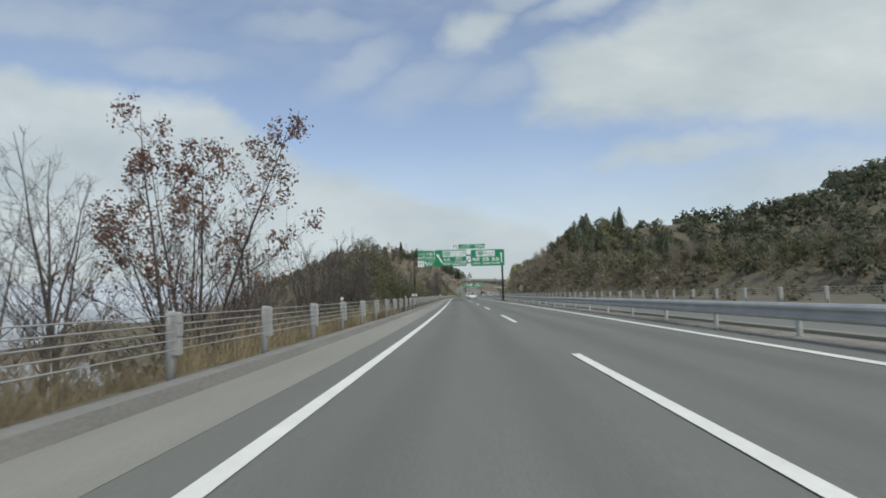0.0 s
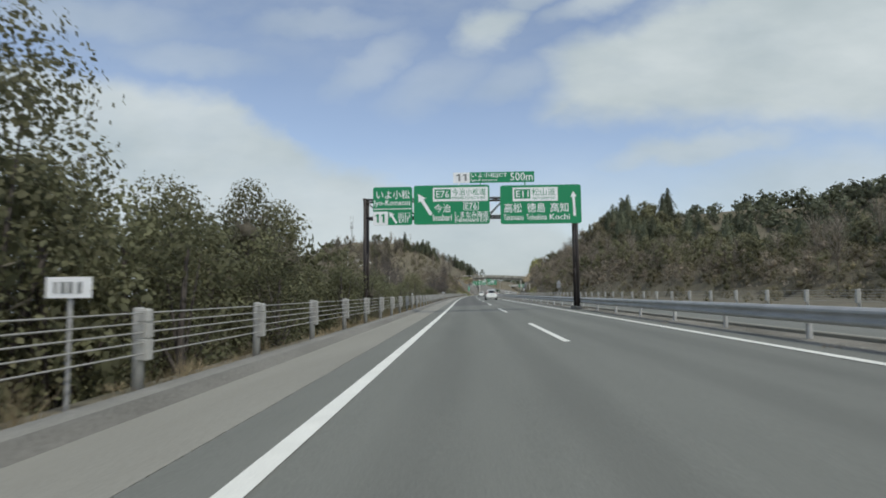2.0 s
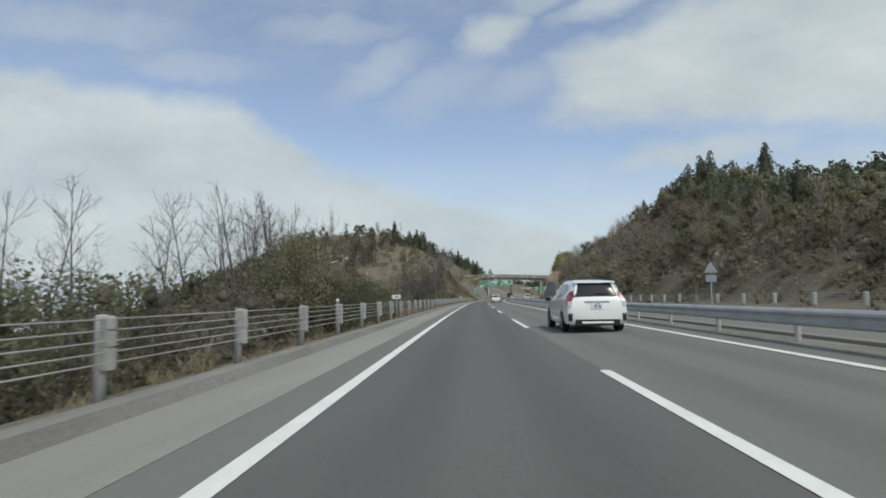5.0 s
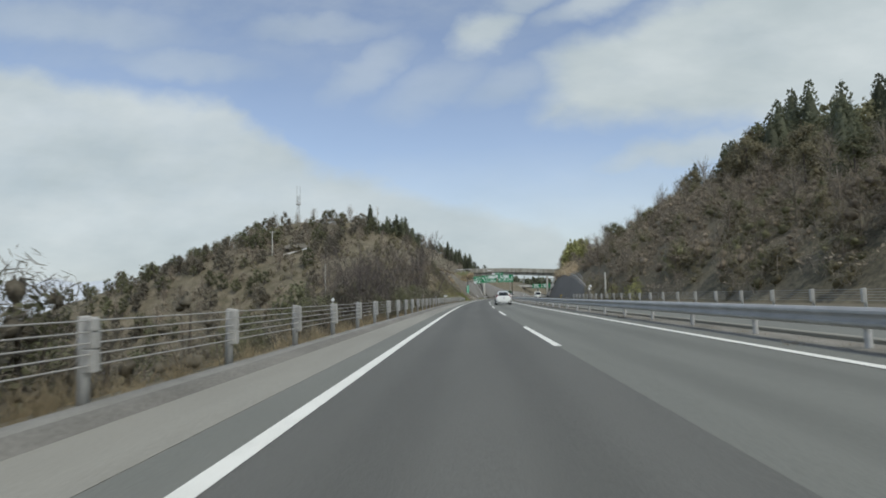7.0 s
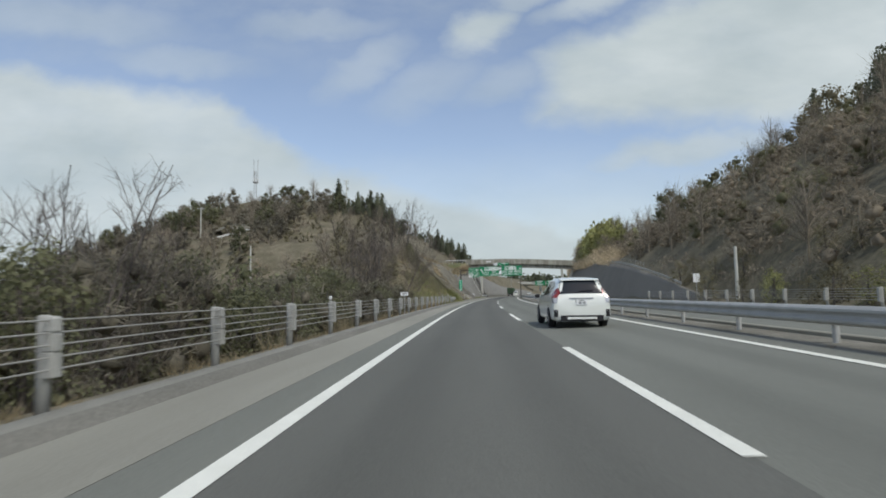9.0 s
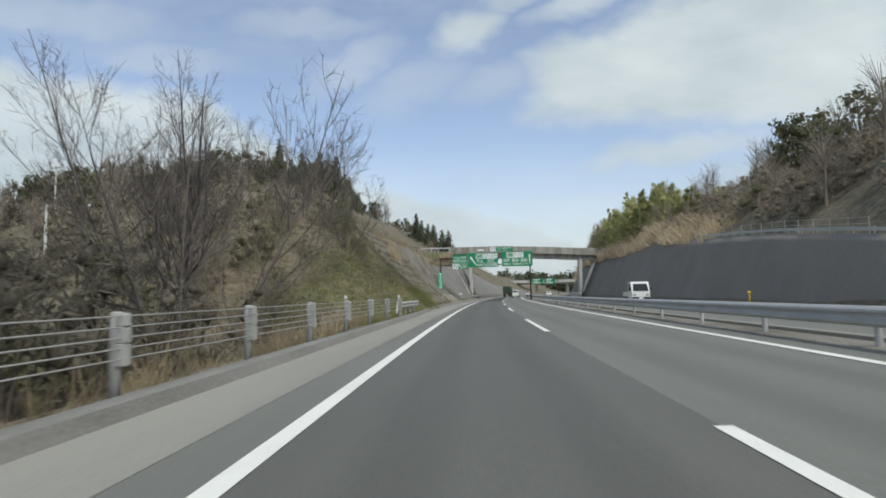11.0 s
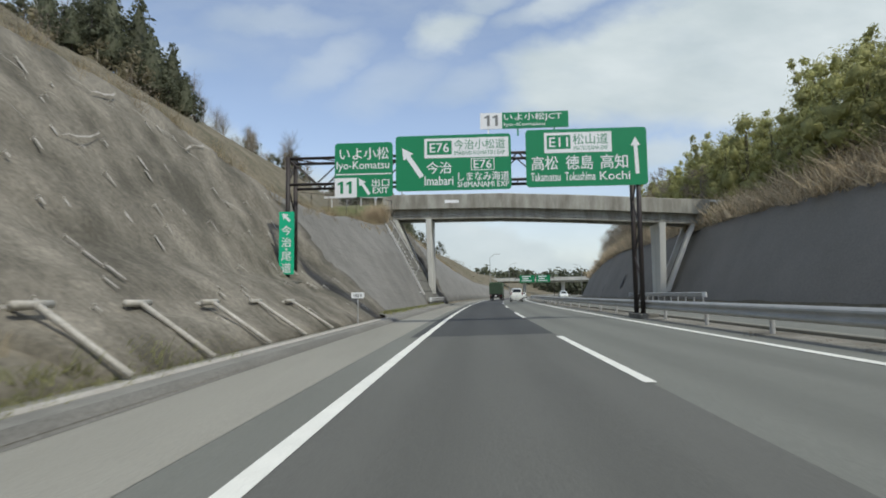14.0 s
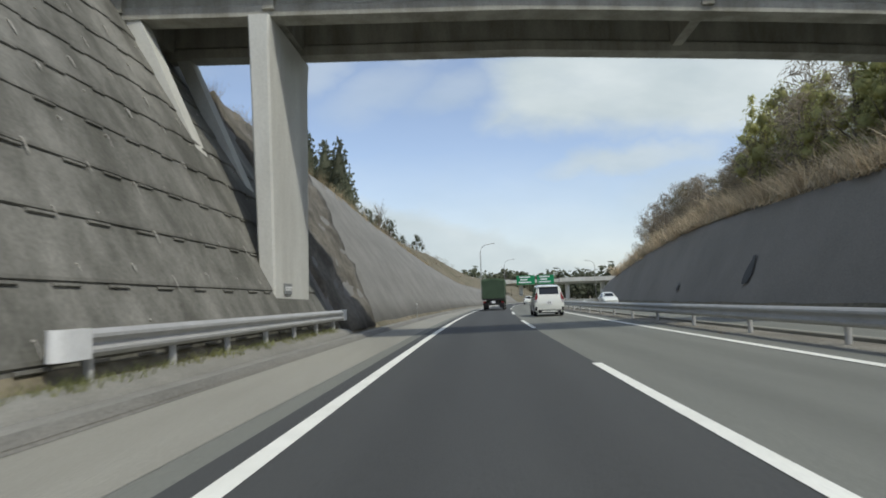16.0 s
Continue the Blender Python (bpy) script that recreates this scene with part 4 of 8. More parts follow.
def gantry(s, u_left, u_right, z_left, z_right, boards, top, label):
    g = thing("sign_gantry", label, "gantry", spot(s, 0, 0), "sign gantries")
    gap = 1.0
    top_z, low_z = 6.88, 5.78
    lattice_leg(g, u_left, z_left, top_z + 0.08, gap)
    lattice_leg(g, u_right, z_right, top_z + 0.08, gap)
    truss = part("truss", Mesh().box(u_left - 0.12, -gap / 2, top_z - 0.06, u_left + 0.12, gap / 2, top_z + 0.06).box(u_right - 0.12, -gap / 2, top_z - 0.06, u_right + 0.12, gap / 2, top_z + 0.06), M_DARK_STEEL, g)
    for y in (-gap / 2, gap / 2):
        for z in (low_z, top_z):
            part("chord", Mesh().tube([(u_left, y, z), (u_right, y, z)], 0.062, 10), M_DARK_STEEL, truss, "", True)
    n = 12
    step = (u_right - u_left) / n
    for k in range(n):
        a, b = u_left + step * k, u_left + step * (k + 1)
        for y in (-gap / 2, gap / 2):
            part("brace", Mesh().tube([(a, y, low_z if k % 2 else top_z), (b, y, top_z if k % 2 else low_z)], 0.03, 6), M_DARK_STEEL, truss)
        part("brace", Mesh().tube([(a, -gap / 2, top_z), (b, gap / 2, top_z)], 0.025, 6), M_DARK_STEEL, truss)
        part("brace", Mesh().tube([(b, -gap / 2, low_z), (b, gap / 2, low_z)], 0.025, 6), M_DARK_STEEL, truss)
    for x0, z0, x1, z1, *_ in boards:
        for f in (0.2, 0.8):
            x = x0 + (x1 - x0) * f
            part("sign_rack", Mesh().box(x - 0.04, 0.045, z0 + 0.15, x + 0.04, 0.12, z1 - 0.12), M_SIGN_BACK, g, m=pose(0, -gap / 2 - 0.10, 0))
    for x0, z0, x1, z1, draft, fill in boards:
        b = board(g, x0, z0, x1, z1, draft, fill)
        b.matrix_basis = pose(0, -gap / 2 - 0.06, 0)
    x0, z0, x1, z1, split, far = top
    low = part("name_board", Mesh().box(x0, FACE, z0, split, 0, z1).box(x0 + 0.3, -0.03, z0 - 0.3, x0 + 0.36, 0.0, z0), M_SIGN_WHITE, g, "white number board on top of the gantry", m=pose(0, -gap / 2 - 0.06, 0))
    writing("11", (x0 + (split - x0) * 0.2, z0 + 0.12, x0 + (split - x0) * 0.8, z1 - 0.1), M_GREY_BAR, low, FACE - 0.006, 0.006)
    hi = part("name_board", Mesh().box(split, FACE, z0, x1, 0, z1).box(split + 0.6, -0.03, z0 - 0.3, split + 0.66, 0, z0).box(x1 - 0.6, -0.03, z0 - 0.3, x1 - 0.54, 0, z0), M_SIGN_GREEN, g, "green name board on top of the gantry", m=pose(0, -gap / 2 - 0.06, 0))
    wide = x1 - split
    f = 0.58 if far else 0.9
    writing("いよ小松JCT", (split + 0.08, z0 + 0.27, split + wide * f, z1 - 0.04), M_SIGN_WHITE, hi, FACE - 0.006, 0.004)
    writing("Iyo-Komatsu", (split + 0.08, z0 + 0.05, split + wide * f * 0.72, z0 + 0.23), M_SIGN_WHITE, hi, FACE - 0.006, 0.003)
    if far:
        writing("500m", (split + wide * 0.63, z0 + 0.09, x1 - 0.1, z1 - 0.07), M_SIGN_WHITE, hi, FACE - 0.006, 0.005)
    return g


DRAFTS = ((152, 146), (298, 152), (324, 152))
gantry(85.2, -6.32, 6.42, -0.9, 0.3, [
    (-5.80, 5.30, -3.42, 7.62, DRAFTS[0], exit_board), (-3.32, 5.30, 1.25, 7.68, DRAFTS[1], middle_board), (1.90, 5.26, 6.72, 7.60, DRAFTS[2], right_board)],
    (-0.92, 7.80, 3.96, 8.44, 0.08, True), "dark steel sign gantry with three green boards over the road")
g2 = gantry(359.55, -7.85, 6.42, 1.80, 0.3, [
    (-5.85, 5.18, -3.45, 7.44, DRAFTS[0], exit_board), (-3.32, 5.38, 1.38, 7.66, DRAFTS[1], middle_board), (1.98, 5.42, 6.78, 7.76, DRAFTS[2], right_board)],
    (0.16, 7.86, 3.72, 8.52, 1.05, False), "dark steel sign gantry in the cutting with three green boards")
M_SIGN_BRIGHT = material("sign_bright_green", (0.02, 0.52, 0.27), 0.45, fine=20, large=1.0, amount=0.15, grain=0.04, bump=0.0)
upright = part("vertical_board", plate(-8.15, 2.06, -7.53, 4.64, FACE, 0.05, 0.03), M_SIGN_BRIGHT, g2, "tall narrow bright green board with white writing", m=pose(0, -0.62, 0))
part("arrow", arrow((-7.70, 4.24), (-8.02, 4.57), 0.11, 0.30, 0.22, FACE - 0.006), M_SIGN_WHITE, upright)
for glyph, z0, z1 in (("今", 3.66, 4.06), ("治", 3.18, 3.58), ("尾", 2.62, 2.98), ("道", 2.13, 2.53)):
    writing(glyph, (-8.04, z0, -7.64, z1), M_SIGN_WHITE, upright, FACE - 0.006, 0.006)
part("dot", Mesh().tube([(-7.84, FACE - 0.008, 3.08), (-7.84, FACE - 0.002, 3.08)], 0.045, 12), M_SIGN_WHITE, upright)


def footing(s, u, z, w, label, low=0.2):
    f = Mesh()
    f.box(-w, -0.95, -0.4, w, 0.95, z - 0.06, cut=0.03)
    tagged(part("footing", f, M_CONCRETE_DARK, None, label, m=spot(s, u, low)), category="footing")


footing(85.2, 6.55, 0.18, 0.34, "weathered concrete footing of a gantry in the median")
footing(359.55, 6.55, 0.18, 0.34, "weathered concrete footing of a gantry in the cutting")
footing(359.55, -7.85, 0.30, 0.55, "weathered concrete footing of a gantry on the slope", 1.55)

# ---- the cutting's slopes ----
def slope_length(s):
    a, b, c = cut_points(s)
    return math.hypot(b[0] - a[0], b[1] - a[1]), math.hypot(c[0] - b[0], c[1] - b[1])


def slope_at(s, run, off=0.0):
    """A place on the left slope, run metres up from its toe."""
    low, high = slope_length(s)
    f = 0.42 * run / low if run < low else 0.42 + 0.58 * (run - low) / high
    return slope_point(s, f, off)


def slope_sheet(s0, s1, lean, f0, f1, off, ds=0.8, rows=26, rough=0.05, seed=1.0):
    """A slab on the slope; its two ends lean by that many metres from toe to crest. It goes back into the bank at the edges."""
    mesh, rings = Mesh(), []
    n = max(2, int((s1 - s0) / ds))
    for k in range(n + 1):
        row = []
        for j in range(rows + 1):
            f = f0 + (f1 - f0) * (0.004 if j == 1 else 0.996 if j == rows - 1 else j / rows)
            g = 0.004 if k == 1 else 0.996 if k == n - 1 else k / n
            s = s0 + (s1 - s0) * g + (lean[0] + (lean[1] - lean[0]) * g) * (f - 0.5)
            edge = k in (0, n) or j in (0, rows)
            o = -0.35 if edge else off + rough * noise.noise(Vector((s * 0.45, f * 9, seed))) + rough * 0.5 * noise.noise(Vector((s * 1.6, f * 30, seed)))
            row.append(slope_point(s, min(max(f, 0), 1.0), o))
        rings.append(row)
    return mesh.loft(rings, False)


setting("slope_lattice_bed", slope_sheet(318, 340, (2, -9), 0.0, 0.985, -0.02, rough=0.06), M_LATTICE, "sprayed concrete bed under the lattice frame", "slope", True)
setting("slope_sprayed", slope_sheet(338.5, 365.3, (-9, -2.2), 0.0, 0.985, 0.12, rough=0.15), M_SHOTCRETE, "rough grey-brown sprayed concrete slope", "slope", True)
setting("slope_masonry_bed", slope_sheet(364.6, 386.6, (-2.5, 0), 0.0, 1.0, 0.0775, rough=0.0025), M_BLOCK_STUFF, "mortar bed of a blockwork slope", "slope", True)
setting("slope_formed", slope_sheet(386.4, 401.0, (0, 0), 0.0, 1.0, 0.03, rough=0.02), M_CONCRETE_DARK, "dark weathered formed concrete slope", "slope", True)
setting("slope_plain", slope_sheet(400.5, 560, (0, 0), 0.0, 0.96, 0.08, 3.0, 14, 0.06, 4.0), M_BLOCK_STUFF, "plain grey concrete slope beyond the bridge", "slope", True)
setting("gutter_lip", ribbon([(-4.56, -0.1), (-4.55, 0.085), (-4.51, 0.11), (-4.45, 0.108), (-4.42, 0.0)], 337, 364, 1.0), M_LIME, "pale concrete lip along the foot of the slope", "kerb", True)
setting("slope_rocky", slope_sheet(401.2, 411.0, (0, 7), 0.0, 0.93, 0.17, 0.5, 26, rough=0.30, seed=9.0), M_ROCKY, "dark rough rocky slope beside the pier", "slope", True)
setting("gutter_wall", ribbon([(-4.88, 0.30), (-4.74, 0.265), (-4.60, 0.225), (-4.48, 0.14), (-4.41, 0.04)], 363.5, 401.5, 1.5), M_KERB, "pale concrete apron before the blockwork", "gutter", True)
setting("gutter_left", ribbon([(-4.75, -0.2), (-4.74, 0.10), (-4.55, 0.105), (-4.35, 0.04), (-4.0, -0.02)], 338, 362, 2.0), M_SHOULDER, "pale concrete apron at the foot of the slope", "gutter", True)


def lattice_foot():
    rings, q = [[slope_at(318.6, r, -0.3) for r in (-0.9, -0.5, -0.2, -0.1)]], 319.0
    while q <= 339:
        rings.append([slope_at(q, -0.9, 0.12), slope_at(q, -0.5, 0.29), slope_at(q, -0.2, 0.36), slope_at(q, -0.12, 0.08)])
        q += 0.7
    return Mesh().loft(rings, False)


def frame_work():
    """The concrete lattice: stepped cells whose upper edges hang back below each cross beam, ribs between them."""
    works = setting("slope_lattice", lattice_foot(), M_LATTICE, "concrete lattice frame with stepped cells on the slope", "slope")
    rows = [-1.0, 0.36, 1.86, 3.52, 5.12, 6.42, 7.5, 8.9, 10.2, 11.3]
    rng = random.Random(5)
    for i in range(len(rows) - 1):
        a, b = rows[i], rows[i + 1]
        first, last = (320.6 if i == 0 else 318.6 + 0.1 * (i % 3) if i < 6 else 320.2), 336.5 - 0.9 * i
        s = first
        while s < last:
            e = s + 2.15
            slump = rng.uniform(-0.06, 0.06)
            deep = rng.uniform(0.05, 0.14)
            cell = Mesh()
            rings = []
            for k in range(5):
                q = s + 0.16 + (e - s - 0.32) * k / 4
                rings.append([slope_at(q, a + 0.05, -0.1), slope_at(q, a + 0.05, 0.375 + slump * 0.3), slope_at(q, a + 0.5 * (b - a), 0.365 + 0.02 * rng.uniform(-1, 1)), slope_at(q, b - 0.44 - slump, 0.33 + deep * 0.2), slope_at(q, b - 0.40 - slump, -0.08)])
            cell.loft(rings, False)
            if i:
                part("cell", cell, M_LATTICE, works)
            rib = Mesh()
            ring = []
            for q, o in ((s - 0.20, -0.1), (s - 0.17, 0.34), (s - 0.10, 0.385), (s + 0.10, 0.385), (s + 0.17, 0.34), (s + 0.20, -0.1)):
                ring.append((q, o))
            skew = rng.uniform(-0.05, 0.05)
            rib.loft([[slope_at(q + skew, (a if i else -0.1) - 0.15, o) for q, o in ring], [slope_at(q, b - 0.15, o + 0.01) for q, o in ring]], False)
            part("rib", rib, M_LATTICE, works)
            s = e
        beam = Mesh()
        rings, q = [], first - 0.2
        while q <= last + 0.3:
            w = 0.03 * noise.noise(Vector((q, i * 3.0, 0)))
            rings.append([slope_at(q, b - 0.16, -0.05), slope_at(q, b - 0.17 + w, 0.375), slope_at(q, b - 0.12 + w, 0.395), slope_at(q, b + 0.02, 0.39), slope_at(q, b + 0.10, 0.34)])
            q += 0.7
        beam.loft(rings, False)
        part("beam", beam, M_LATTICE, works, "", True)


frame_work()


def formed_rows():
    """Formwork rows with small lips on the dark slope under the bridge."""
    wall = bpy.data.objects["slope_formed"]
    rng = random.Random(3)
    total = sum(slope_length(393))
    run = 0.55
    while run < total - 0.4:
        q0 = next(x / 5 for x in range(1933, 2000) if sum(slope_length(x / 5)) > run + 0.5)
        ledge, rings = Mesh(), []
        for k in range(9):
            q = q0 + (400.4 - q0) * k / 8
            rings.append([slope_at(q, run - 0.03, 0.02), slope_at(q, run - 0.01, 0.065), slope_at(q, run + 0.04, 0.075), slope_at(q, run + 1.08, 0.04)])
        ledge.loft(rings, False)
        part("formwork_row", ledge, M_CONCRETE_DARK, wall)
        q = q0 + 0.3 + rng.uniform(0, 0.4)
        while q < 399.8:
            lip = Mesh()
            w = rng.uniform(0.38, 0.55)
            lip.loft([[slope_at(x, run - 0.11, 0.05), slope_at(x, run - 0.10, 0.085), slope_at(x, run - 0.06, 0.09), slope_at(x, run - 0.04, 0.05)] for x in (q, q + w)], True, True)
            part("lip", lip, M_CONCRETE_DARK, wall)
            q += rng.uniform(1.0, 1.35)
        run += 1.13


formed_rows()


def anchors():
    """Small pale weep pipes with a white lime stain on the sprayed slope and the formed one."""
    group = thing("weep_pipes", "small white lime-stained weep pipes stuck in the slope", "pipe", kind="stuff")
    rng = random.Random(8)
    m, stain = Mesh(), Mesh()
    spots = [(rng.uniform(341, 363), rng.uniform(0.9, 10.5)) for _ in range(95)]
    spots += [(387.3 + 1.35 * i + rng.uniform(-0.2, 0.2), 0.9 + 1.0 * j + rng.uniform(-0.15, 0.15)) for i in range(9) for j in range(9)]
    spots += [(rng.uniform(368, 385), rng.uniform(1, 8)) for _ in range(16)]
    for s, run in spots:
        if run > sum(slope_length(s)) - 0.5:
            continue
        formed = s > 366
        a, b = slope_at(s, run, 0.0), slope_at(s, run, 0.082 if formed else 0.20)
        m.tube([a, b + Vector((0, 0, 0.01))], 0.02, 6)
        l = rng.uniform(0.08, 0.34) if formed else rng.uniform(0.10, 0.55)
        w = rng.uniform(0.012, 0.03) if formed else rng.uniform(0.02, 0.06)
        o = 0.10 if formed else 0.185
        ring = [slope_at(s - w, run - 0.02, o), slope_at(s + w, run - 0.02, o), slope_at(s + w * 0.5, run - l, o - 0.004), slope_at(s - w * 0.4, run - l * 0.9, o - 0.004)]
        if not formed or (s > 386 and rng.uniform(0, 1) < 0.75):
            stain.add(ring, [(0, 1, 2, 3)])
    part("pipe", m, M_PVC, group)
    part("lime_stain", stain, M_LIME, group)


anchors()


def drain_pipe(s, label):
    t = thing("drain_pipe", label, "pipe", group="slope drain pipes")
    top, bottom = slope_at(s, 1.45, 0.24), slope_at(s + 0.12, -0.08, 0.22)
    part("pipe", Mesh().tube([top, top.lerp(bottom, 0.33), top.lerp(bottom, 0.66), bottom], 0.05, 10), M_PVC, t, "", True)
    cross = [slope_at(s - 0.38, 1.5, 0.22), slope_at(s + 0.32, 1.5, 0.22)]
    part("collar", Mesh().tube(cross, 0.06, 10), M_PVC, t, "", True)
    part("outlet", Mesh().tube([slope_at(s - 0.2, 1.72, 0.0), top], 0.05, 10), M_PVC, t, "", True)


for s in (342.85, 345.25, 348.0, 350.65, 353.5):
    drain_pipe(s, "pale plastic drain pipe lying down a concrete slope")


def lime_streaks():
    """Thin white lime lines where water runs from cracks in the sprayed slope."""
    slope = bpy.data.objects["slope_sprayed"]
    rng = random.Random(17)
    for k in range(14):
        s, run = rng.uniform(343, 358), rng.uniform(6.0, 11.5)
        way = rng.choice((-0.5, 0.25, 0.4, 0.9))
        left, right = [], []
        for j in range(8):
            w = 0.028 * rng.uniform(0.3, 1.2) * (1 if 0 < j < 7 else 0.2)
            r = min(run, sum(slope_length(s)) - 0.6)
            left.append(slope_at(s - w, r + w, 0.245))
            right.append(slope_at(s + w, r - w, 0.245))
            s += rng.uniform(0.1, 0.42)
            run -= rng.uniform(0.0, 0.4) * way
        part("lime_line", Mesh().loft(list(zip(left, right)), False), M_LIME, slope, "white lime line")


lime_streaks()


# ---- the dark wall across the road ----
def dark_wall():
    rings = []
    for k in range(101):
        s = 268 + 3.0 * k
        top = float(wall_top(s))
        row = []
        n = 9
        for j in range(n + 1):
            f = j / n
            o = 0.06 * noise.noise(Vector((s * 0.3, f * 4, 7)))
            row.append(at(s, 19.0 + f * top / 2.1 + 0.05 - o, 0.1 + f * top + (0.05 if j == n else 0)))
        row.append(at(s, 19.0 + top / 2.1 + 0.5, top + 0.02))
        rings.append(row)
    return Mesh().loft(rings, False)


setting("wall_dark", dark_wall(), M_WALL_DARK, "tall dark grey concrete slope in the shade", "wall", True)


def stain_patch(s, z, w, h):
    """A dark wet streak on the wall."""
    u = 19.0 + z / 2.1
    m = Mesh()
    rings = []
    for k in range(6):
        f = k / 5
        half = w * (0.35 + 0.65 * math.sin(math.pi * min(f + 0.15, 1))) / 2
        zz = z + h * (f - 0.5)
        uu = 19.0 + (zz - 0.1) / 2.1 - 0.10
        rings.append([at(s - half, uu, zz), at(s + half * 0.8, uu, zz)])
    part("stain", m.loft(rings, False), M_ASPHALT_NEW, bpy.data.objects["wall_dark"], "dark wet streak")


stain_patch(428.0, 2.9, 1.6, 2.2)
stain_patch(446.0, 2.0, 0.9, 0.9)


def crest_fence(s0, s1, u_of, z_of, label):
    t = thing("wire_fence", label, "fence")
    n = max(2, int((s1 - s0) / 2.0))
    pts = [at(s0 + (s1 - s0) * k / n, float(u_of(s0 + (s1 - s0) * k / n)), float(z_of(s0 + (s1 - s0) * k / n))) for k in range(n + 1)]
    for p in pts:
        part("post", Mesh().tube([p - Vector((0, 0, 0.4)), p + Vector((0, 0, 1.1))], 0.03, 6), M_STEEL, t)
    for h in (1.05, 0.7, 0.35):
        part("wire", Mesh().tube([p + Vector((0, 0, h)) for p in pts], 0.012, 4), M_CABLE, t)


crest_fence(300, 331, lambda s: 19.9 + wall_top(s) / 2.1, lambda s: wall_top(s), "thin wire fence along the top of the dark wall")
rail = thing("guardrail", "pale grey guardrail along the lane above the dark wall", "guardrail")
for a in range(278, 330, 4):
    ends = [[at(q, 19.2 + float(wall_top(q)) / 2.1 + o, float(wall_top(q)) + 0.32 + h) for o, h in ((0, 0), (0.05, 0), (0.05, 0.2), (0, 0.2))] for q in (a, a + 2.0, a + 4.0)]
    part("beam", Mesh().loft(ends, True, True), M_STEEL, rail)
    for q in (a + 0.5, a + 2.5):
        part("post", Mesh().tube([at(q, 19.3 + float(wall_top(q)) / 2.1, float(wall_top(q)) - 0.3), at(q, 19.3 + float(wall_top(q)) / 2.1, float(wall_top(q)) + 0.58)], 0.04, 8), M_STEEL, rail)
crest_fence(362, 384, lambda s: -13.4, lambda s: land_left(s, -13.4), "thin wire fence along the crest of the cutting")


# ---- the overbridge ----
def deck_s(u):
    return 395.2 + (u + 10.4) / 33.7 * 2.5


def deck_top(u):
    return float(np.interp(u, [-10.4, 2, 10, 17.5, 23.4], [11.62, 11.66, 11.36, 10.95, 10.66]))


def across(profile, u0, u1, n=14, mesh=None):
    """A section (depth along the road, height from the deck's top) drawn across the road."""
    mesh = mesh or Mesh()
    rings = []
    for k in range(n + 1):
        u = u0 + (u1 - u0) * k / n
        rings.append([at(deck_s(u) + b, u, deck_top(u) + h) for b, h in profile])
    return mesh.loft(rings, True, True)


bridge = thing("overbridge", "weathered concrete road bridge across the cutting", "bridge")
part("parapet", across([(0.0, -1.50), (0.0, -0.06), (0.03, 0.0), (0.22, 0.0), (0.25, -0.06), (0.25, -0.78), (0.6, -0.86), (0.6, -1.42), (0.10, -1.56)], -10.4, 23.4), M_CONCRETE, bridge)
part("parapet", across([(4.15, -0.86), (4.15, -0.06), (4.18, 0.0), (4.37, 0.0), (4.40, -0.06), (4.40, -1.50), (4.30, -1.56), (3.8, -1.42), (3.8, -0.9)], -10.4, 23.4), M_CONCRETE, bridge)
# the slab between the girders takes a darker concrete than parapets and girders
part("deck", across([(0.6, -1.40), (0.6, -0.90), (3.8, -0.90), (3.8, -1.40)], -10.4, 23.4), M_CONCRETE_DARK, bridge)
for b in (0.62, 3.25):
    part("girder", across([(b - 0.12, -2.52), (b - 0.12, -2.22), (b, -2.12), (b, -1.40), (b + 0.36, -1.40), (b + 0.36, -2.12), (b + 0.48, -2.22), (b + 0.48, -2.52)], -9.9, 22.9), M_CONCRETE, bridge)
for u in (-9.6, -5.45, 6.7, 18.6, 22.5):
    mesh = Mesh()
    mesh.loft([[at(deck_s(u) + b, u + o, deck_top(u) + h) for o, h in ((-0.16, -2.35), (0.16, -2.35), (0.16, -1.45), (-0.16, -1.45))] for b in (0.42, 3.85)], True, True)
    part("cross_beam", mesh, M_CONCRETE, bridge)


def pier(u0, u1, low0, low1, z0, label):
    """A thin wall pier that stands along the road, a little narrower at its foot."""
    um = (u0 + u1) / 2
    s, top = deck_s(um), deck_top(um) - 2.5
    m = Mesh()
    c = 0.05
    rings = []
    for a, b, sa, sb, z in ((low0, low1, 0.75, 3.75, z0), (u0 + 0.03, u1 - 0.03, 0.45, 4.05, top - 0.9), (u0, u1, 0.40, 4.10, top)):
        rings.append([at(s + q, p, z) for p, q in ((a + c, sa), (b - c, sa), (b, sa + c), (b, sb - c), (b - c, sb), (a + c, sb), (a, sb - c), (a, sa + c))])
    m.loft(rings, True, True)
    p = part("pier", m, M_CONCRETE, bridge, label)
    p.data.materials[0] = M_PIER
    base = Mesh()
    base.loft([[at(s + q, a, z) for a, q in ((low0 - g, 0.75 - g), (low1 + g, 0.75 - g), (low1 + g, 3.75 + g), (low0 - g, 3.75 + g))] for z, g in ((-0.5, 0.16), (z0 - 0.12, 0.14), (z0, 0.06))], True, True)
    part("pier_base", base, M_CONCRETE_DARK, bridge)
    return p


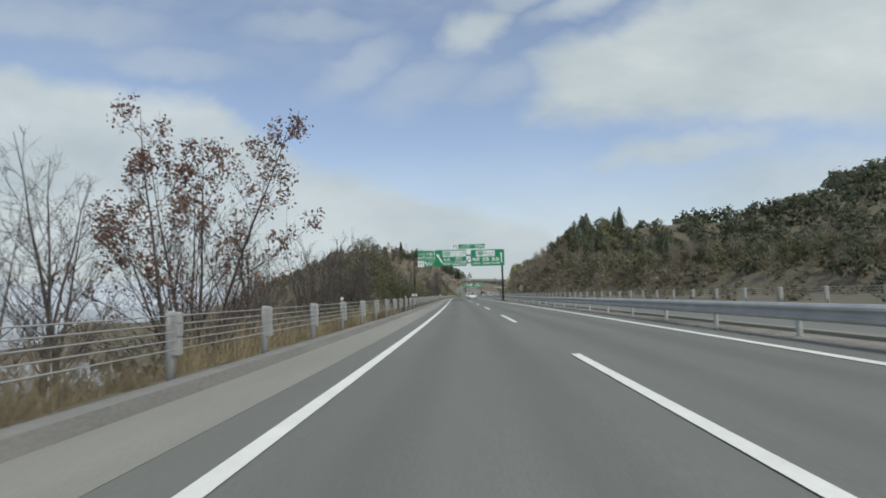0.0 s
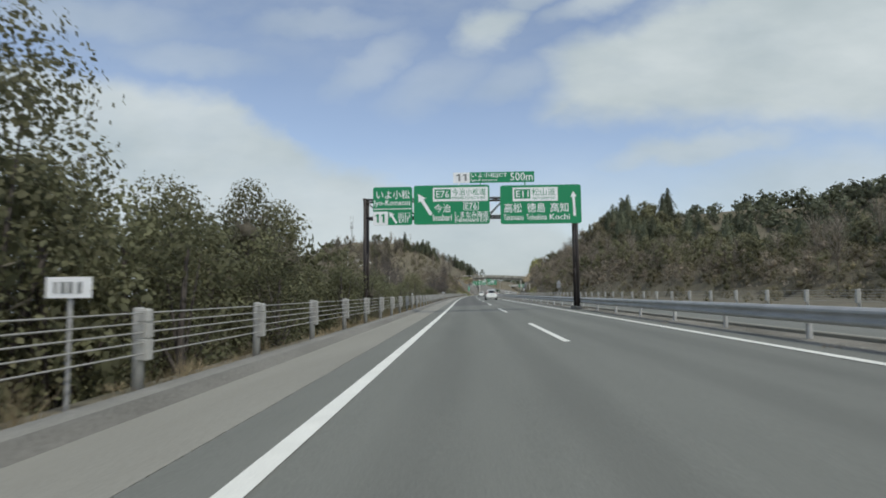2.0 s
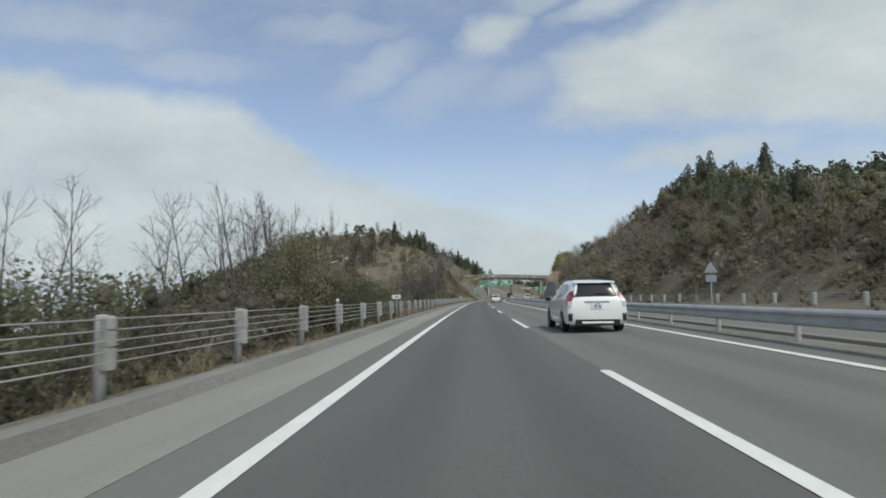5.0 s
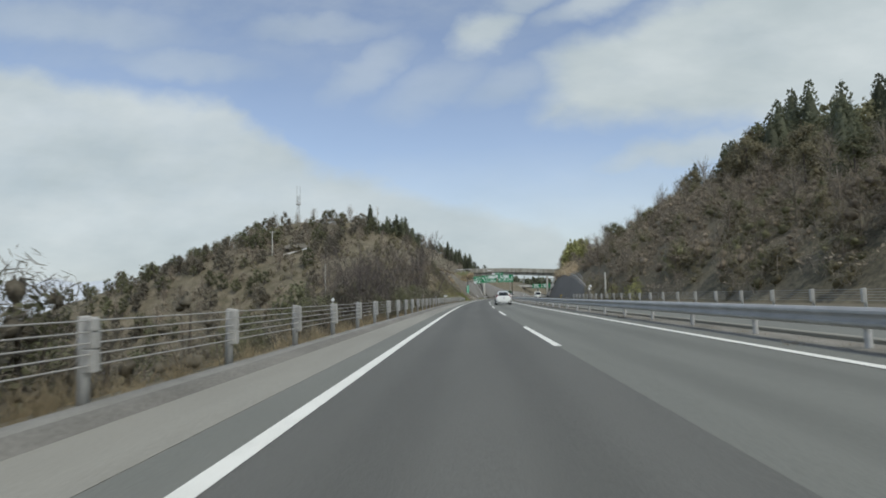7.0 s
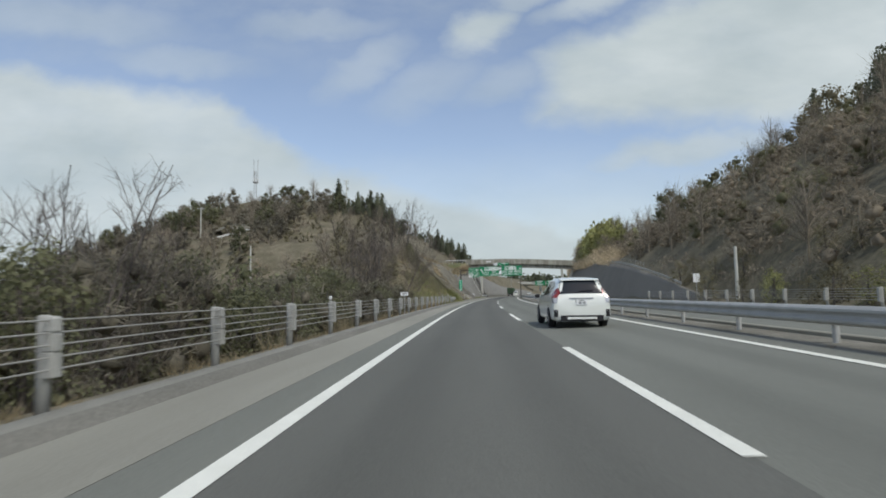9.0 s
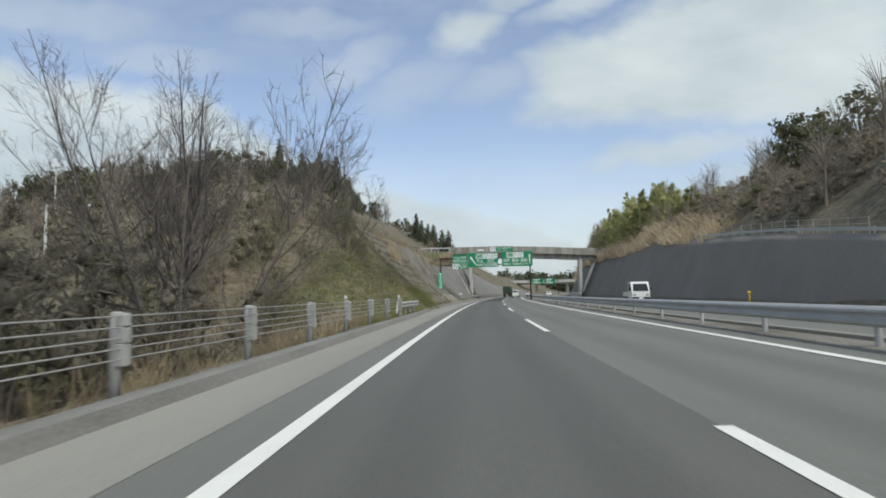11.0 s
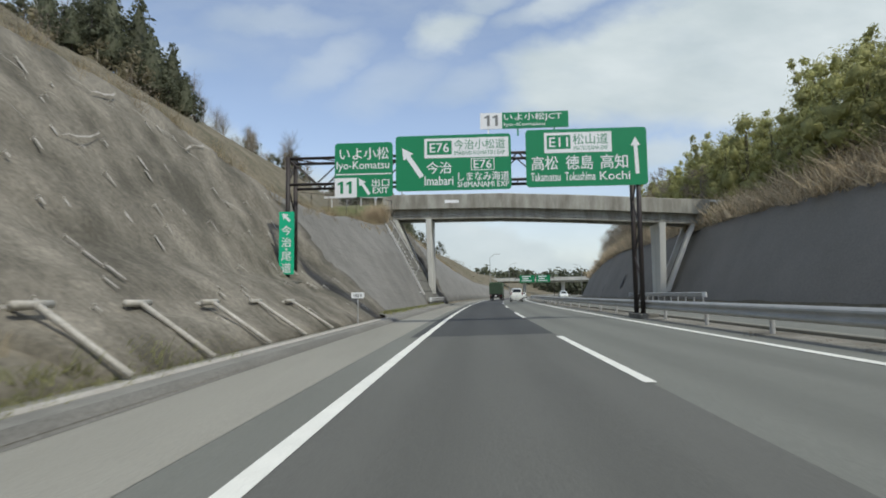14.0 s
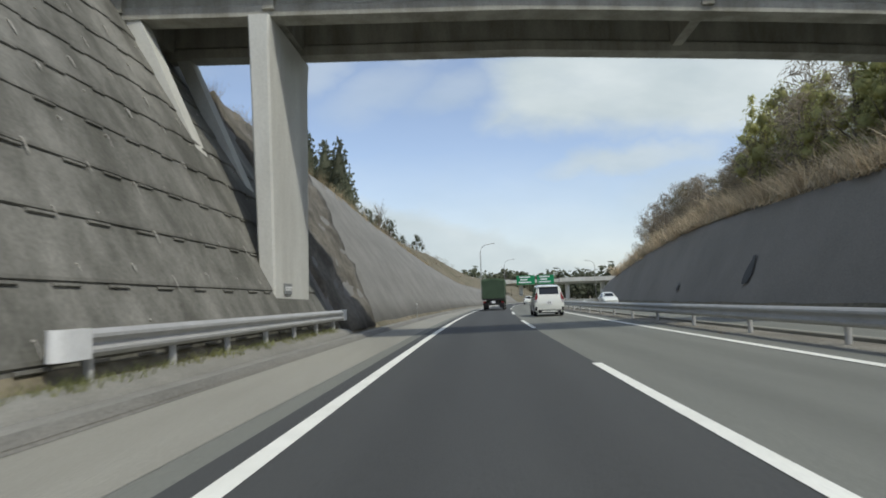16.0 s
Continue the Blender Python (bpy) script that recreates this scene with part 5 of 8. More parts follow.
left_pier = pier(-6.02, -5.40, -5.78, -5.34, 1.10, "pale concrete wall pier")
pier(18.25, 18.95, 18.2, 18.85, 0.9, "shaded concrete wall pier")
plaque = Mesh()
s = deck_s(-5.4)
plaque.loft([[at(s + q, -5.34 + o, z) for q, z in ((1.35, 1.45), (1.95, 1.45), (1.95, 1.75), (1.35, 1.75))] for o in (-0.02, 0.035)], True, True)
part("plaque", plaque, M_GREY_BAR, left_pier, "small dark plaque with unreadable letters")
bars = Mesh()
for k in range(6):
    q = s + 1.40 + 0.09 * k
    bars.loft([[at(q + d, -5.34 + o, z) for d, z in ((0, 1.55), (0.05, 1.55), (0.05, 1.67), (0, 1.67))] for o in (0.037, 0.041)], True, True)
part("letters", bars, M_SIGN_WHITE, left_pier)
for u0, z0, u1, z1 in ((-9.3, 9.35, -5.95, 1.6), (21.9, 8.3, 18.95, 1.2)):
    for q in (0.55, 3.3):
        m = Mesh()
        m.loft([[at(deck_s(u) + q + a, u + b, z) for a, b in ((0, -0.24), (0.55, -0.24), (0.55, 0.2), (0, 0.2))] for u, z in ((u0, z0), (u1, z1))], True, True)
        part("raking_strut", m, M_PIER, bridge)
patch = Mesh()
rings = []
for u in (-3.95, -2.5):
    rings.append([at(deck_s(u) + b, u, deck_top(u) + h) for b, h in ((0.02, -0.95), (-0.006, -0.95), (-0.006, -0.62), (0.02, -0.62))])
part("name_plate", patch.loft(rings, True, True), M_SIGN_WHITE, bridge, "pale worn name plate")
for u0, u1 in ((-16.5, -10.4), (23.4, 30.0)):
    m = Mesh()
    z = deck_top(-10.4 if u0 < 0 else 23.4)
    m.loft([[at(deck_s(u) + b, u, z + h) for b, h in ((0.0, -0.25), (0.05, -0.25), (0.05, -0.05), (0.0, -0.05))] for u in (u0, u1)], True, True)
    for k in range(4):
        u = u0 + (u1 - u0) * (k + 0.5) / 4
        m.tube([at(deck_s(u) + 0.1, u, z - 2.4), at(deck_s(u) + 0.1, u, z - 0.1)], 0.05, 8)
    part("approach_rail", m, M_WHITE_PAINT, bridge, "white steel rail at the bridge end")

# earth behind the bridge ends
for name, u0, u1 in (("bank_left", -30.0, -10.0), ("bank_right", 23.0, 46.0)):
    z = deck_top(-10.4 if u0 < 0 else 23.4) - 0.95
    m = Mesh()
    m.loft([[at(deck_s(min(max(u, -10.4), 23.4)) + b, u, h) for b, h in ((-2.2, z - 3.0), (-0.5, z - 0.35), (0.2, z), (4.2, z), (5.2, z - 0.5), (7.5, z - 3.5))] for u in (u0, (u0 + u1) / 2, u1)], False)
    setting(name, m, M_GRASS_GROUND, "earth bank that carries the lane to the bridge", "bank", True)


gate = thing("mesh_fence", "dark steel fence with a gate at the bridge end", "fence")
fence_u = [-19.0, -17.2, -15.4, -13.6, -12.6, -10.8, -9.0]
for u in fence_u:
    z = 11.0 + (u + 12.6) * -0.12
    part("post", Mesh().tube([at(392.6, u, z - 1.7), at(392.6, u, z)], 0.035, 6), M_DARK_STEEL, gate)
for a, b in zip(fence_u[:-1], fence_u[1:]):
    za, zb = 11.0 + (a + 12.6) * -0.12, 11.0 + (b + 12.6) * -0.12
    part("rail", Mesh().tube([at(392.6, a, za), at(392.6, b, zb)], 0.028, 6), M_DARK_STEEL, gate)
    mesh = Mesh()
    for k in range(1, 9):
        f = k / 9
        u = a + (b - a) * f
        mesh.tube([at(392.6, u, za + (zb - za) * f - 1.15), at(392.6, u, za + (zb - za) * f)], 0.006, 4)
    for h in (0.3, 0.6, 0.9, 1.15):
        mesh.tube([at(392.6, a, za - h), at(392.6, b, zb - h)], 0.006, 4)
    part("wire_mesh", mesh, M_CABLE, gate)

# ---- ladder on the blockwork ----
def slope_ladder():
    t = thing("slope_ladder", "galvanised steel stair ladder with a handrail on the slope", "ladder")
    low, high = 1.15, sum(slope_length(385.8)) - 0.15
    def lad(side, run, off):
        return slope_at(384.75 + 1.3 * run / high + side, run, off)
    for side in (0.0, 0.55):
        part("stringer", Mesh().bar(lad(side, low, 0.32), lad(side, high + 0.15, 0.32), 0.05, 0.10), M_LADDER, t)
    n = int((high - low) / 0.36)
    for k in range(n + 1):
        r = low + 0.1 + 0.36 * k
        part("rung", Mesh().bar(lad(0.0, r, 0.33), lad(0.55, r, 0.33), 0.03, 0.09), M_LADDER, t)
    rail = part("handrail", Mesh().tube([lad(0.58, low + 2.4, 0.85), lad(0.58, high, 0.85), lad(0.58, high + 0.3, 0.75)], 0.024, 8), M_LADDER, t)
    for r in (low + 2.4, (low + high) * 0.45 + 0.6, (low + high) * 0.68 + 0.5, high - 0.3):
        part("upright", Mesh().tube([lad(0.56, r - 0.5, 0.3), lad(0.58, r, 0.85)], 0.02, 6), M_LADDER, rail)
    for r in (low + 0.3, low + 2.0, low + 3.7, high - 0.8):
        part("bracket", Mesh().bar(lad(-0.22, r, 0.10), lad(0.02, r, 0.30), 0.06, 0.06), M_LADDER, t)


slope_ladder()

# ---- plants ----
def quads_mesh(name, verts, quads, mats, index=None, smooth=False):
    """A mesh from arrays of points and four-cornered faces."""
    me = bpy.data.meshes.new(name)
    me.vertices.add(len(verts))
    me.vertices.foreach_set("co", np.asarray(verts, np.float32).ravel())
    me.loops.add(len(quads) * 4)
    me.loops.foreach_set("vertex_index", np.asarray(quads, np.int32).ravel())
    me.polygons.add(len(quads))
    me.polygons.foreach_set("loop_start", np.arange(0, len(quads) * 4, 4, dtype=np.int32))
    for m in mats:
        me.materials.append(m)
    if index is not None:
        me.polygons.foreach_set("material_index", np.asarray(index, np.int32))
    if smooth:
        me.polygons.foreach_set("use_smooth", np.ones(len(quads), bool))
    me.update(calc_edges=True)
    return me


def leaves(rng, centres, size, droop=0.0, long=1.0):
    """Leaf blades, one round each centre: bent four-cornered pieces turned at random."""
    n = len(centres)
    a = rng.normal(size=(n, 3))
    a[:, 2] -= droop
    a /= np.linalg.norm(a, axis=1)[:, None]
    b = np.cross(a, rng.normal(size=(n, 3)))
    b /= np.linalg.norm(b, axis=1)[:, None] + 1e-9
    k = size * rng.uniform(0.6, 1.35, n)[:, None]
    a, b = a * k * long, b * k * 0.6
    v = np.stack([centres - a, centres + b * 0.9, centres + a, centres - b * 1.1], 1).reshape(-1, 3)
    return v, np.arange(4 * n).reshape(-1, 4)


def blades(rng, roots, tips, width):
    """Thin upright blades or twigs from roots to tips."""
    n = len(roots)
    way = tips - roots
    side = np.cross(way, rng.normal(size=(n, 3)))
    side = side / (np.linalg.norm(side, axis=1)[:, None] + 1e-9) * (width * rng.uniform(0.6, 1.3, n))[:, None]
    v = np.stack([roots - side, roots + side, tips + side * 0.25, tips - side * 0.25], 1).reshape(-1, 3)
    return v, np.arange(4 * n).reshape(-1, 4)


def merge(*pieces):
    """Joins (points, faces, material number) into one set of arrays."""
    vs, qs, ms, n = [], [], [], 0
    for v, q, m in pieces:
        vs.append(v)
        qs.append(q + n)
        ms.append(np.full(len(q), m))
        n += len(v)
    return np.concatenate(vs), np.concatenate(qs), np.concatenate(ms)


def clumps(rng, count, per, shape, spread):
    """Leaf centres gathered in clumps; shape() gives a clump's centre."""
    mid = np.array([shape() for _ in range(count)])
    return (mid[:, None] + rng.normal(size=(count, per, 3)) * spread * np.array([1, 1, 0.75])).reshape(-1, 3)


def trunk_quads(path, radii, sides=5):
    m = Mesh().tube(path, list(radii), sides, False)
    return np.array(m.v, float), np.array(m.f, int)


def dome(rng, h, r, low=0.25, fill=0.55):
    def one():
        a, t = rng.uniform(0, 2 * math.pi), rng.uniform(0.0, 1.0)
        z = low + (1 - low) * t
        wide = r * math.sqrt(max(0.05, 1 - (2 * (t - 0.38)) ** 2 * 0.72)) * (fill + (1 - fill) * rng.uniform() ** 0.4) * rng.uniform(0.75, 1.12)
        return (math.cos(a) * wide, math.sin(a) * wide, h * z)
    return one


def ball_quads(rng, centre, radii, rough=0.30):
    """A lumpy closed filler ball, added inside a lobe to block light between leaves."""
    n, rings = 5, 3
    v = []
    for j in range(rings + 1):
        q = math.pi * (0.06 + 0.88 * j / rings) - math.pi / 2
        for i in range(n):
            a = 2 * math.pi * (i + 0.5 * (j % 2)) / n
            k = 1 + rough * rng.normal()
            v.append((math.cos(q) * math.cos(a) * k, math.cos(q) * math.sin(a) * k, math.sin(q) * k))
    v = np.array(v) * np.asarray(radii) + np.asarray(centre)
    f = [(j * n + i, j * n + (i + 1) % n, (j + 1) * n + (i + 1) % n, (j + 1) * n + i) for j in range(rings) for i in range(n)]
    return v, np.array(f, int)


def shell_leaves(rng, centre, radii, count, size, turn=0.5, long=1.0, droop=0.0, wide=0.7):
    """Leaves over a lobe of a crown; they mostly face outwards, so that the lobe takes light and shade as a form."""
    d = rng.normal(size=(count, 3)) + np.array([0, 0, 0.35])
    d /= np.linalg.norm(d, axis=1)[:, None]
    c = np.asarray(centre) + d * np.asarray(radii) * rng.uniform(0.5, 1.22, count)[:, None]
    n = d + rng.normal(size=(count, 3)) * turn * 0.6
    n /= np.linalg.norm(n, axis=1)[:, None]
    w = rng.normal(size=(count, 3)) - np.array([0, 0, droop])
    a = np.cross(n, np.cross(w, n))
    a /= np.linalg.norm(a, axis=1)[:, None] + 1e-9
    b = np.cross(n, a)
    k = size * rng.uniform(0.6, 1.35, count)[:, None]
    a, b = a * k * long, b * k * wide
    v = np.stack([c - a, c + b * 0.9 - a * 0.1, c + a, c - b * 1.1 + a * 0.15], 1).reshape(-1, 3)
    return v, np.arange(4 * count).reshape(-1, 4)


def lobed(seed, h, r, lobes=7, per=46, size=0.3, low=0.3, heart=0.32, long=1.0, wide=0.7):
    """A crown of several rounded lobes on a forked trunk."""
    rng = np.random.default_rng(seed)
    pieces = []
    turn = rng.uniform(0, 6)
    for k in range(lobes):
        f = (k + 0.5) / lobes
        turn += 2.4 + rng.uniform(-0.5, 0.5)
        out = r * 0.62 * math.sqrt(max(0.0, 1 - (1.55 * f - 0.55) ** 2)) * rng.uniform(0.7, 1.1) if k < lobes - 1 else 0.1 * r
        rl = r * rng.uniform(0.38, 0.56) * (1.0 - 0.25 * f)
        tall = rl * rng.uniform(0.75, 1.05)
        c = (math.cos(turn) * out, math.sin(turn) * out, h * (low + (1 - low) * f) - tall * 0.95)
        pieces.append((*shell_leaves(rng, c, (rl, rl, tall), per, size, long=long, wide=wide), 0))
        if heart:
            pieces.append((*ball_quads(rng, c, (rl * heart, rl * heart, tall * heart)), 0))
        if k % 2 == 0:
            pieces.append((*trunk_quads([(0, 0, h * 0.12), (c[0] * 0.5, c[1] * 0.5, c[2] * 0.62), c], (0.024 * h * 0.6, 0.012 * h * 0.6, 0.01), 4), 1))
    pieces.append((*trunk_quads([(0, 0, -0.8), (0.1, 0, h * 0.35), (0.1, 0.1, h * 0.75)], (0.028 * h, 0.018 * h, 0.01 * h), 5), 1))
    return merge(*pieces)


def plume_bamboo(seed, h=9.0, stems=5, size=0.13):
    """Bamboo: leaning stems whose upper parts carry drooping plumes of leaves."""
    rng = np.random.default_rng(seed)
    pieces = []
    for _ in range(stems):
        x, y = rng.normal(size=2) * 1.15
        lean = rng.normal(size=2) * 0.13 * h
        top = h * rng.uniform(0.72, 1.08)
        pieces.append((*trunk_quads([(x, y, -0.5), (x + lean[0] * 0.3, y + lean[1] * 0.3, top * 0.6), (x + lean[0], y + lean[1], top)], (0.06, 0.05, 0.015), 3), 1))
        for f, w in ((0.30, 1.0), (0.48, 1.15), (0.66, 1.0), (0.82, 0.72), (0.95, 0.42)):
            c = (x + lean[0] * f ** 2, y + lean[1] * f ** 2, top * f)
            rl = w * rng.uniform(0.8, 1.15)
            pieces.append((*shell_leaves(rng, c, (rl, rl, rl * 1.25), 36, size, 0.8, 1.7, 1.2), 0))
            pieces.append((*ball_quads(rng, c, (rl * 0.45, rl * 0.45, rl * 0.6)), 0))
    return merge(*pieces)


def far_broadleaf(seed, h=7.0, r=2.9, n=26, per=11, size=0.34):
    rng = np.random.default_rng(seed)
    c = clumps(rng, n, per, dome(rng, h, r, 0.12), 0.48)
    v, q = leaves(rng, c, size)
    t = trunk_quads([(0, 0, -0.8), (0.1, 0, h * 0.45), (0.1, 0.1, h * 0.75)], (0.028 * h, 0.018 * h, 0.007 * h), 4)
    return merge((v, q, 0), (*t, 1))


def far_cedar(seed, h=11.0, r=3.0, tiers=17, per=48, size=0.265):
    """A cedar: drooping tiers of needles round a dense inner cone, to a pointed top."""
    rng = np.random.default_rng(seed)
    pts = []
    for k in range(tiers):
        f = (k + 0.5) / tiers
        z = h * (0.14 + 0.86 * f)
        wide = r * (1 - f) ** 0.68 * rng.uniform(0.82, 1.15) + 0.10
        m = max(7, int(per * (1 - 0.65 * f)))
        a = rng.uniform(0, 2 * math.pi, m)
        d = wide * (0.45 + 0.6 * rng.uniform(size=m) ** 0.6) * (1 + 0.16 * np.sin(3 * a + k))
        pts.append(np.stack([np.cos(a) * d, np.sin(a) * d, z - 0.35 * d + rng.normal(size=m) * 0.2], 1))
    c = np.concatenate(pts)
    v, q = leaves(rng, c, size, 0.5, 1.15)
    t = trunk_quads([(0, 0, -0.8), (0, 0, h * 0.5), (0, 0, h * 0.97)], (0.22, 0.13, 0.03), 4)
    inner = trunk_quads([(0, 0, h * 0.12), (0, 0, h * 0.3), (0, 0, h * 0.65), (0, 0, h * 0.92)], (r * 0.5, r * 0.55, r * 0.3, 0.05), 7)
    return merge((v, q, 0), (*inner, 0), (*t, 1))


def far_brush(seed, h=2.6, r=1.6, twigs=95, leafs=60, width=0.014, leaf=0.11):
    """A bare thicket: many thin arching twigs and a few brown leaves."""
    rng = np.random.default_rng(seed)
    a = rng.uniform(0, 2 * math.pi, twigs)
    d = rng.uniform(0, 1, twigs) ** 0.5
    root = np.stack([np.cos(a) * d * r * 0.7, np.sin(a) * d * r * 0.7, np.full(twigs, -0.2)], 1)
    high = h * (0.85 - 0.35 * d) * rng.uniform(0.45, 1.1, twigs)
    mid = root + np.stack([rng.normal(size=twigs) * 0.3, rng.normal(size=twigs) * 0.3, high * 0.65], 1)
    b = a + rng.normal(size=twigs) * 1.2
    tip = mid + np.stack([np.cos(b), np.sin(b), np.zeros(twigs)], 1) * r * rng.uniform(0.2, 0.55, twigs)[:, None]
    tip[:, 2] = mid[:, 2] + high * rng.uniform(-0.1, 0.45, twigs)
    tip2 = mid + rng.normal(size=(twigs, 3)) * np.array([0.45, 0.45, 0.3]) + np.array([0, 0, 0.25])
    one, two, three = blades(rng, root, mid, width), blades(rng, mid, tip, width * 0.7), blades(rng, mid, tip2, width * 0.55)
    k = rng.integers(0, twigs, leafs)
    c = mid[k] + (tip[k] - mid[k]) * rng.uniform(-0.5, 1, leafs)[:, None] + rng.normal(size=(leafs, 3)) * 0.12
    v, q = leaves(rng, c, leaf)
    return merge((*one, 0), (*two, 0), (*three, 0), (v, q, 1))


def far_bare(seed, h=7.0, r=2.0):
    """A small leafless tree for the hillsides."""
    rng = np.random.default_rng(seed)
    n = 130
    f = rng.uniform(0.25, 0.9, n)
    a = rng.uniform(0, 2 * math.pi, n)
    root = np.stack([0.15 * np.cos(a) * f, 0.15 * np.sin(a) * f, h * 0.75 * f], 1)
    reach = r * (1.05 - 0.6 * f) * rng.uniform(0.5, 1.1, n)
    tip = root + np.stack([np.cos(a) * reach, np.sin(a) * reach, h * 0.28 * rng.uniform(0.5, 1.1, n)], 1)
    mid = root + (tip - root) * 0.55
    tip2 = mid + (tip - root) * 0.5 + rng.normal(size=(n, 3)) * 0.35
    one, two = blades(rng, root, tip, 0.022), blades(rng, mid, tip2, 0.012)
    t = trunk_quads([(0, 0, -0.5), (0.08, 0, h * 0.45), (0, 0.05, h * 0.85)], (0.12, 0.08, 0.02), 4)
    return merge((*one, 0), (*two, 0), (*t, 0))


def scatter(name, templates, places, mats, label, category, z_of=land, sink=0.0):
    """One object of many plants; places are rows of s, u, scale."""
    rng = np.random.default_rng(len(places) + len(name))
    vs, qs, ms, tones, n = [], [], [], [], 0
    s, u, k = np.asarray(places).T
    x, y = plan(s, u)
    z = z_of(s, u) - sink
    for i in range(len(s)):
        v, q, m = templates[int(rng.integers(len(templates)))]
        a = rng.uniform(0, 2 * math.pi)
        c, d = math.cos(a) * k[i], math.sin(a) * k[i]
        tall = k[i] * rng.uniform(0.88, 1.14)
        vs.append(np.stack([v[:, 0] * c - v[:, 1] * d + x[i], v[:, 0] * d + v[:, 1] * c + y[i], v[:, 2] * tall + z[i]], 1))
        qs.append(q + n)
        ms.append(m)
        tones.append(np.full(len(v), rng.uniform(-1, 1)))
        n += len(v)
    me = quads_mesh(name, np.concatenate(vs), np.concatenate(qs), mats, np.concatenate(ms))
    me.attributes.new("tone", "FLOAT", "POINT").data.foreach_set("value", np.concatenate(tones))
    return tagged(new(name, me), label, category, kind="stuff")


def field_places(seed, s0, s1, u0, u1, step, keep, size=(0.8, 1.25)):
    """Jittered places over a stretch; keep(s, u) gives the share that grows there."""
    rng = np.random.default_rng(seed)
    rows = []
    s = s0
    while s < s1:
        u = u0
        while u < u1:
            a, b = s + rng.uniform(-0.5, 0.5) * step, u + rng.uniform(-0.5, 0.5) * step
            if rng.uniform() < keep(a, b):
                rows.append((a, b, rng.uniform(*size)))
            u += step
        s += step
    return rows


def patchy(s, u, size, seed):
    return 0.5 + 0.5 * noise.noise(Vector((s / size, u / size, seed)))


BROAD = [lobed(k, 7.0, 3.1, 8, 40, 0.285, 0.3, 0.42) for k in range(6)]
CEDAR = [far_cedar(20 + k) for k in range(3)]
BAMBOO = [plume_bamboo(30 + k) for k in range(4)]
BRUSH = [far_brush(40 + k, 2.6, 1.6, 50, 70, 0.012, 0.055) for k in range(5)]
BRUSH_FAR = [far_brush(45 + k, 2.6, 1.9, 32, 42, 0.014, 0.11) for k in range(5)]
BARE = [far_bare(50 + k) for k in range(4)]


def behind_foot(s, u):
    return u - float(foot_right(s))


def right_tree(s, u):
    d = behind_foot(s, u)
    if d < 6 or (s > 240 and d < 21):
        return 0.0
    if 312 < s < 400 and d < 30:
        return 0.0
    return (0.75 if s < 215 else 0.10 if d < 16 else 0.38 if d < 26 else 0.72) * (0.55 + 0.9 * patchy(s, u, 14, 1)) * (0.25 if 315 < s < 470 and d < 26 else 1)


def right_cedar(s, u):
    d = behind_foot(s, u)
    return 0.0 if d < 21 or 312 < s < 425 else 0.85 * max(0.0, patchy(s, u, 18, 6) - 0.22)


def right_brush(s, u):
    d = behind_foot(s, u)
    if d < 0.5 or (s > 318 and d < 3.4):
        return 0.0
    return 0.85 if d < 24 else 0.25


MID_BROAD = [lobed(190 + k, 7.0, 3.0, 10, 72, 0.205, 0.3, 0.40) for k in range(5)]
FINE_BROAD = [lobed(90 + k, 7.0, 3.0, 11, 95, 0.17, 0.3, 0.40) for k in range(5)]
scatter("hillside_broadleaves", FINE_BROAD, field_places(74, 236, 345, 24, 52, 4.6, right_tree, (0.75, 1.25)), [M_OLIVE, M_BARK], "olive-brown broadleaf trees on the slope above the lanes", "trees")
scatter("hillside_trees", MID_BROAD, [(s, u, (top - float(land_right(s, u))) / 7.0) for s, u, top in ((332.0, 34, 20.6), (334.5, 35.5, 20.2), (330.5, 36.5, 19.5), (337, 40, 20.5))] + [p for p in field_places(81, 213, 345, 24, 60, 5.0, right_tree, (0.75, 1.3)) if not (236 < p[0] and p[1] < 52)], [M_LEAF_DARK, M_BARK], "dark evergreen trees higher up the hillside", "trees")
scatter("hillside_woods", BROAD, [p for p in field_places(1, 215, 418, 24, 76, 5.2, right_tree, (0.8, 1.35)) if not (p[0] < 345 and p[1] < 60)] + field_places(73, 76, 215, 24, 76, 4.8, right_tree, (0.5, 0.85)), [M_LEAF_MID, M_BARK], "mixed evergreen broadleaf woods covering the hillside", "trees")
scatter("hillside_cedars", CEDAR, field_places(2, 170, 330, 34, 80, 5.2, right_cedar, (0.75, 1.15)) + [(278.3, 57.2, 1.25), (276, 59, 1.1), (281, 58.5, 1.05), (252.3, 51.6, 0.85)], [M_LEAF_CEDAR, M_BARK], "dark cedar trees standing along the hill's crest", "trees")
scatter("hillside_thicket", BRUSH_FAR, field_places(3, 70, 420, 19.5, 48, 3.6, right_brush, (1.0, 1.7)), [M_TWIG, M_BRUSH_LEAF], "leafless grey-brown thicket at the foot of the hill", "shrubs")
BROWN_LOBES = [lobed(350 + k, 3.0, 2.3, 6, 66, 0.10, 0.15, 0.36, 3.0, 0.26) for k in range(5)]
scatter("hillside_brush", BROWN_LOBES, field_places(91, 76, 330, 20, 52, 3.7, lambda s, u: 0.0 if behind_foot(s, u) < 2.5 or (s > 268 and behind_foot(s, u) < 2.6) else 0.5 + 0.5 * patchy(s, u, 12, 15), (0.7, 1.35)), [M_BRUSH_LEAF, M_TWIG], "grey-brown leafless brush covering the slope", "shrubs")
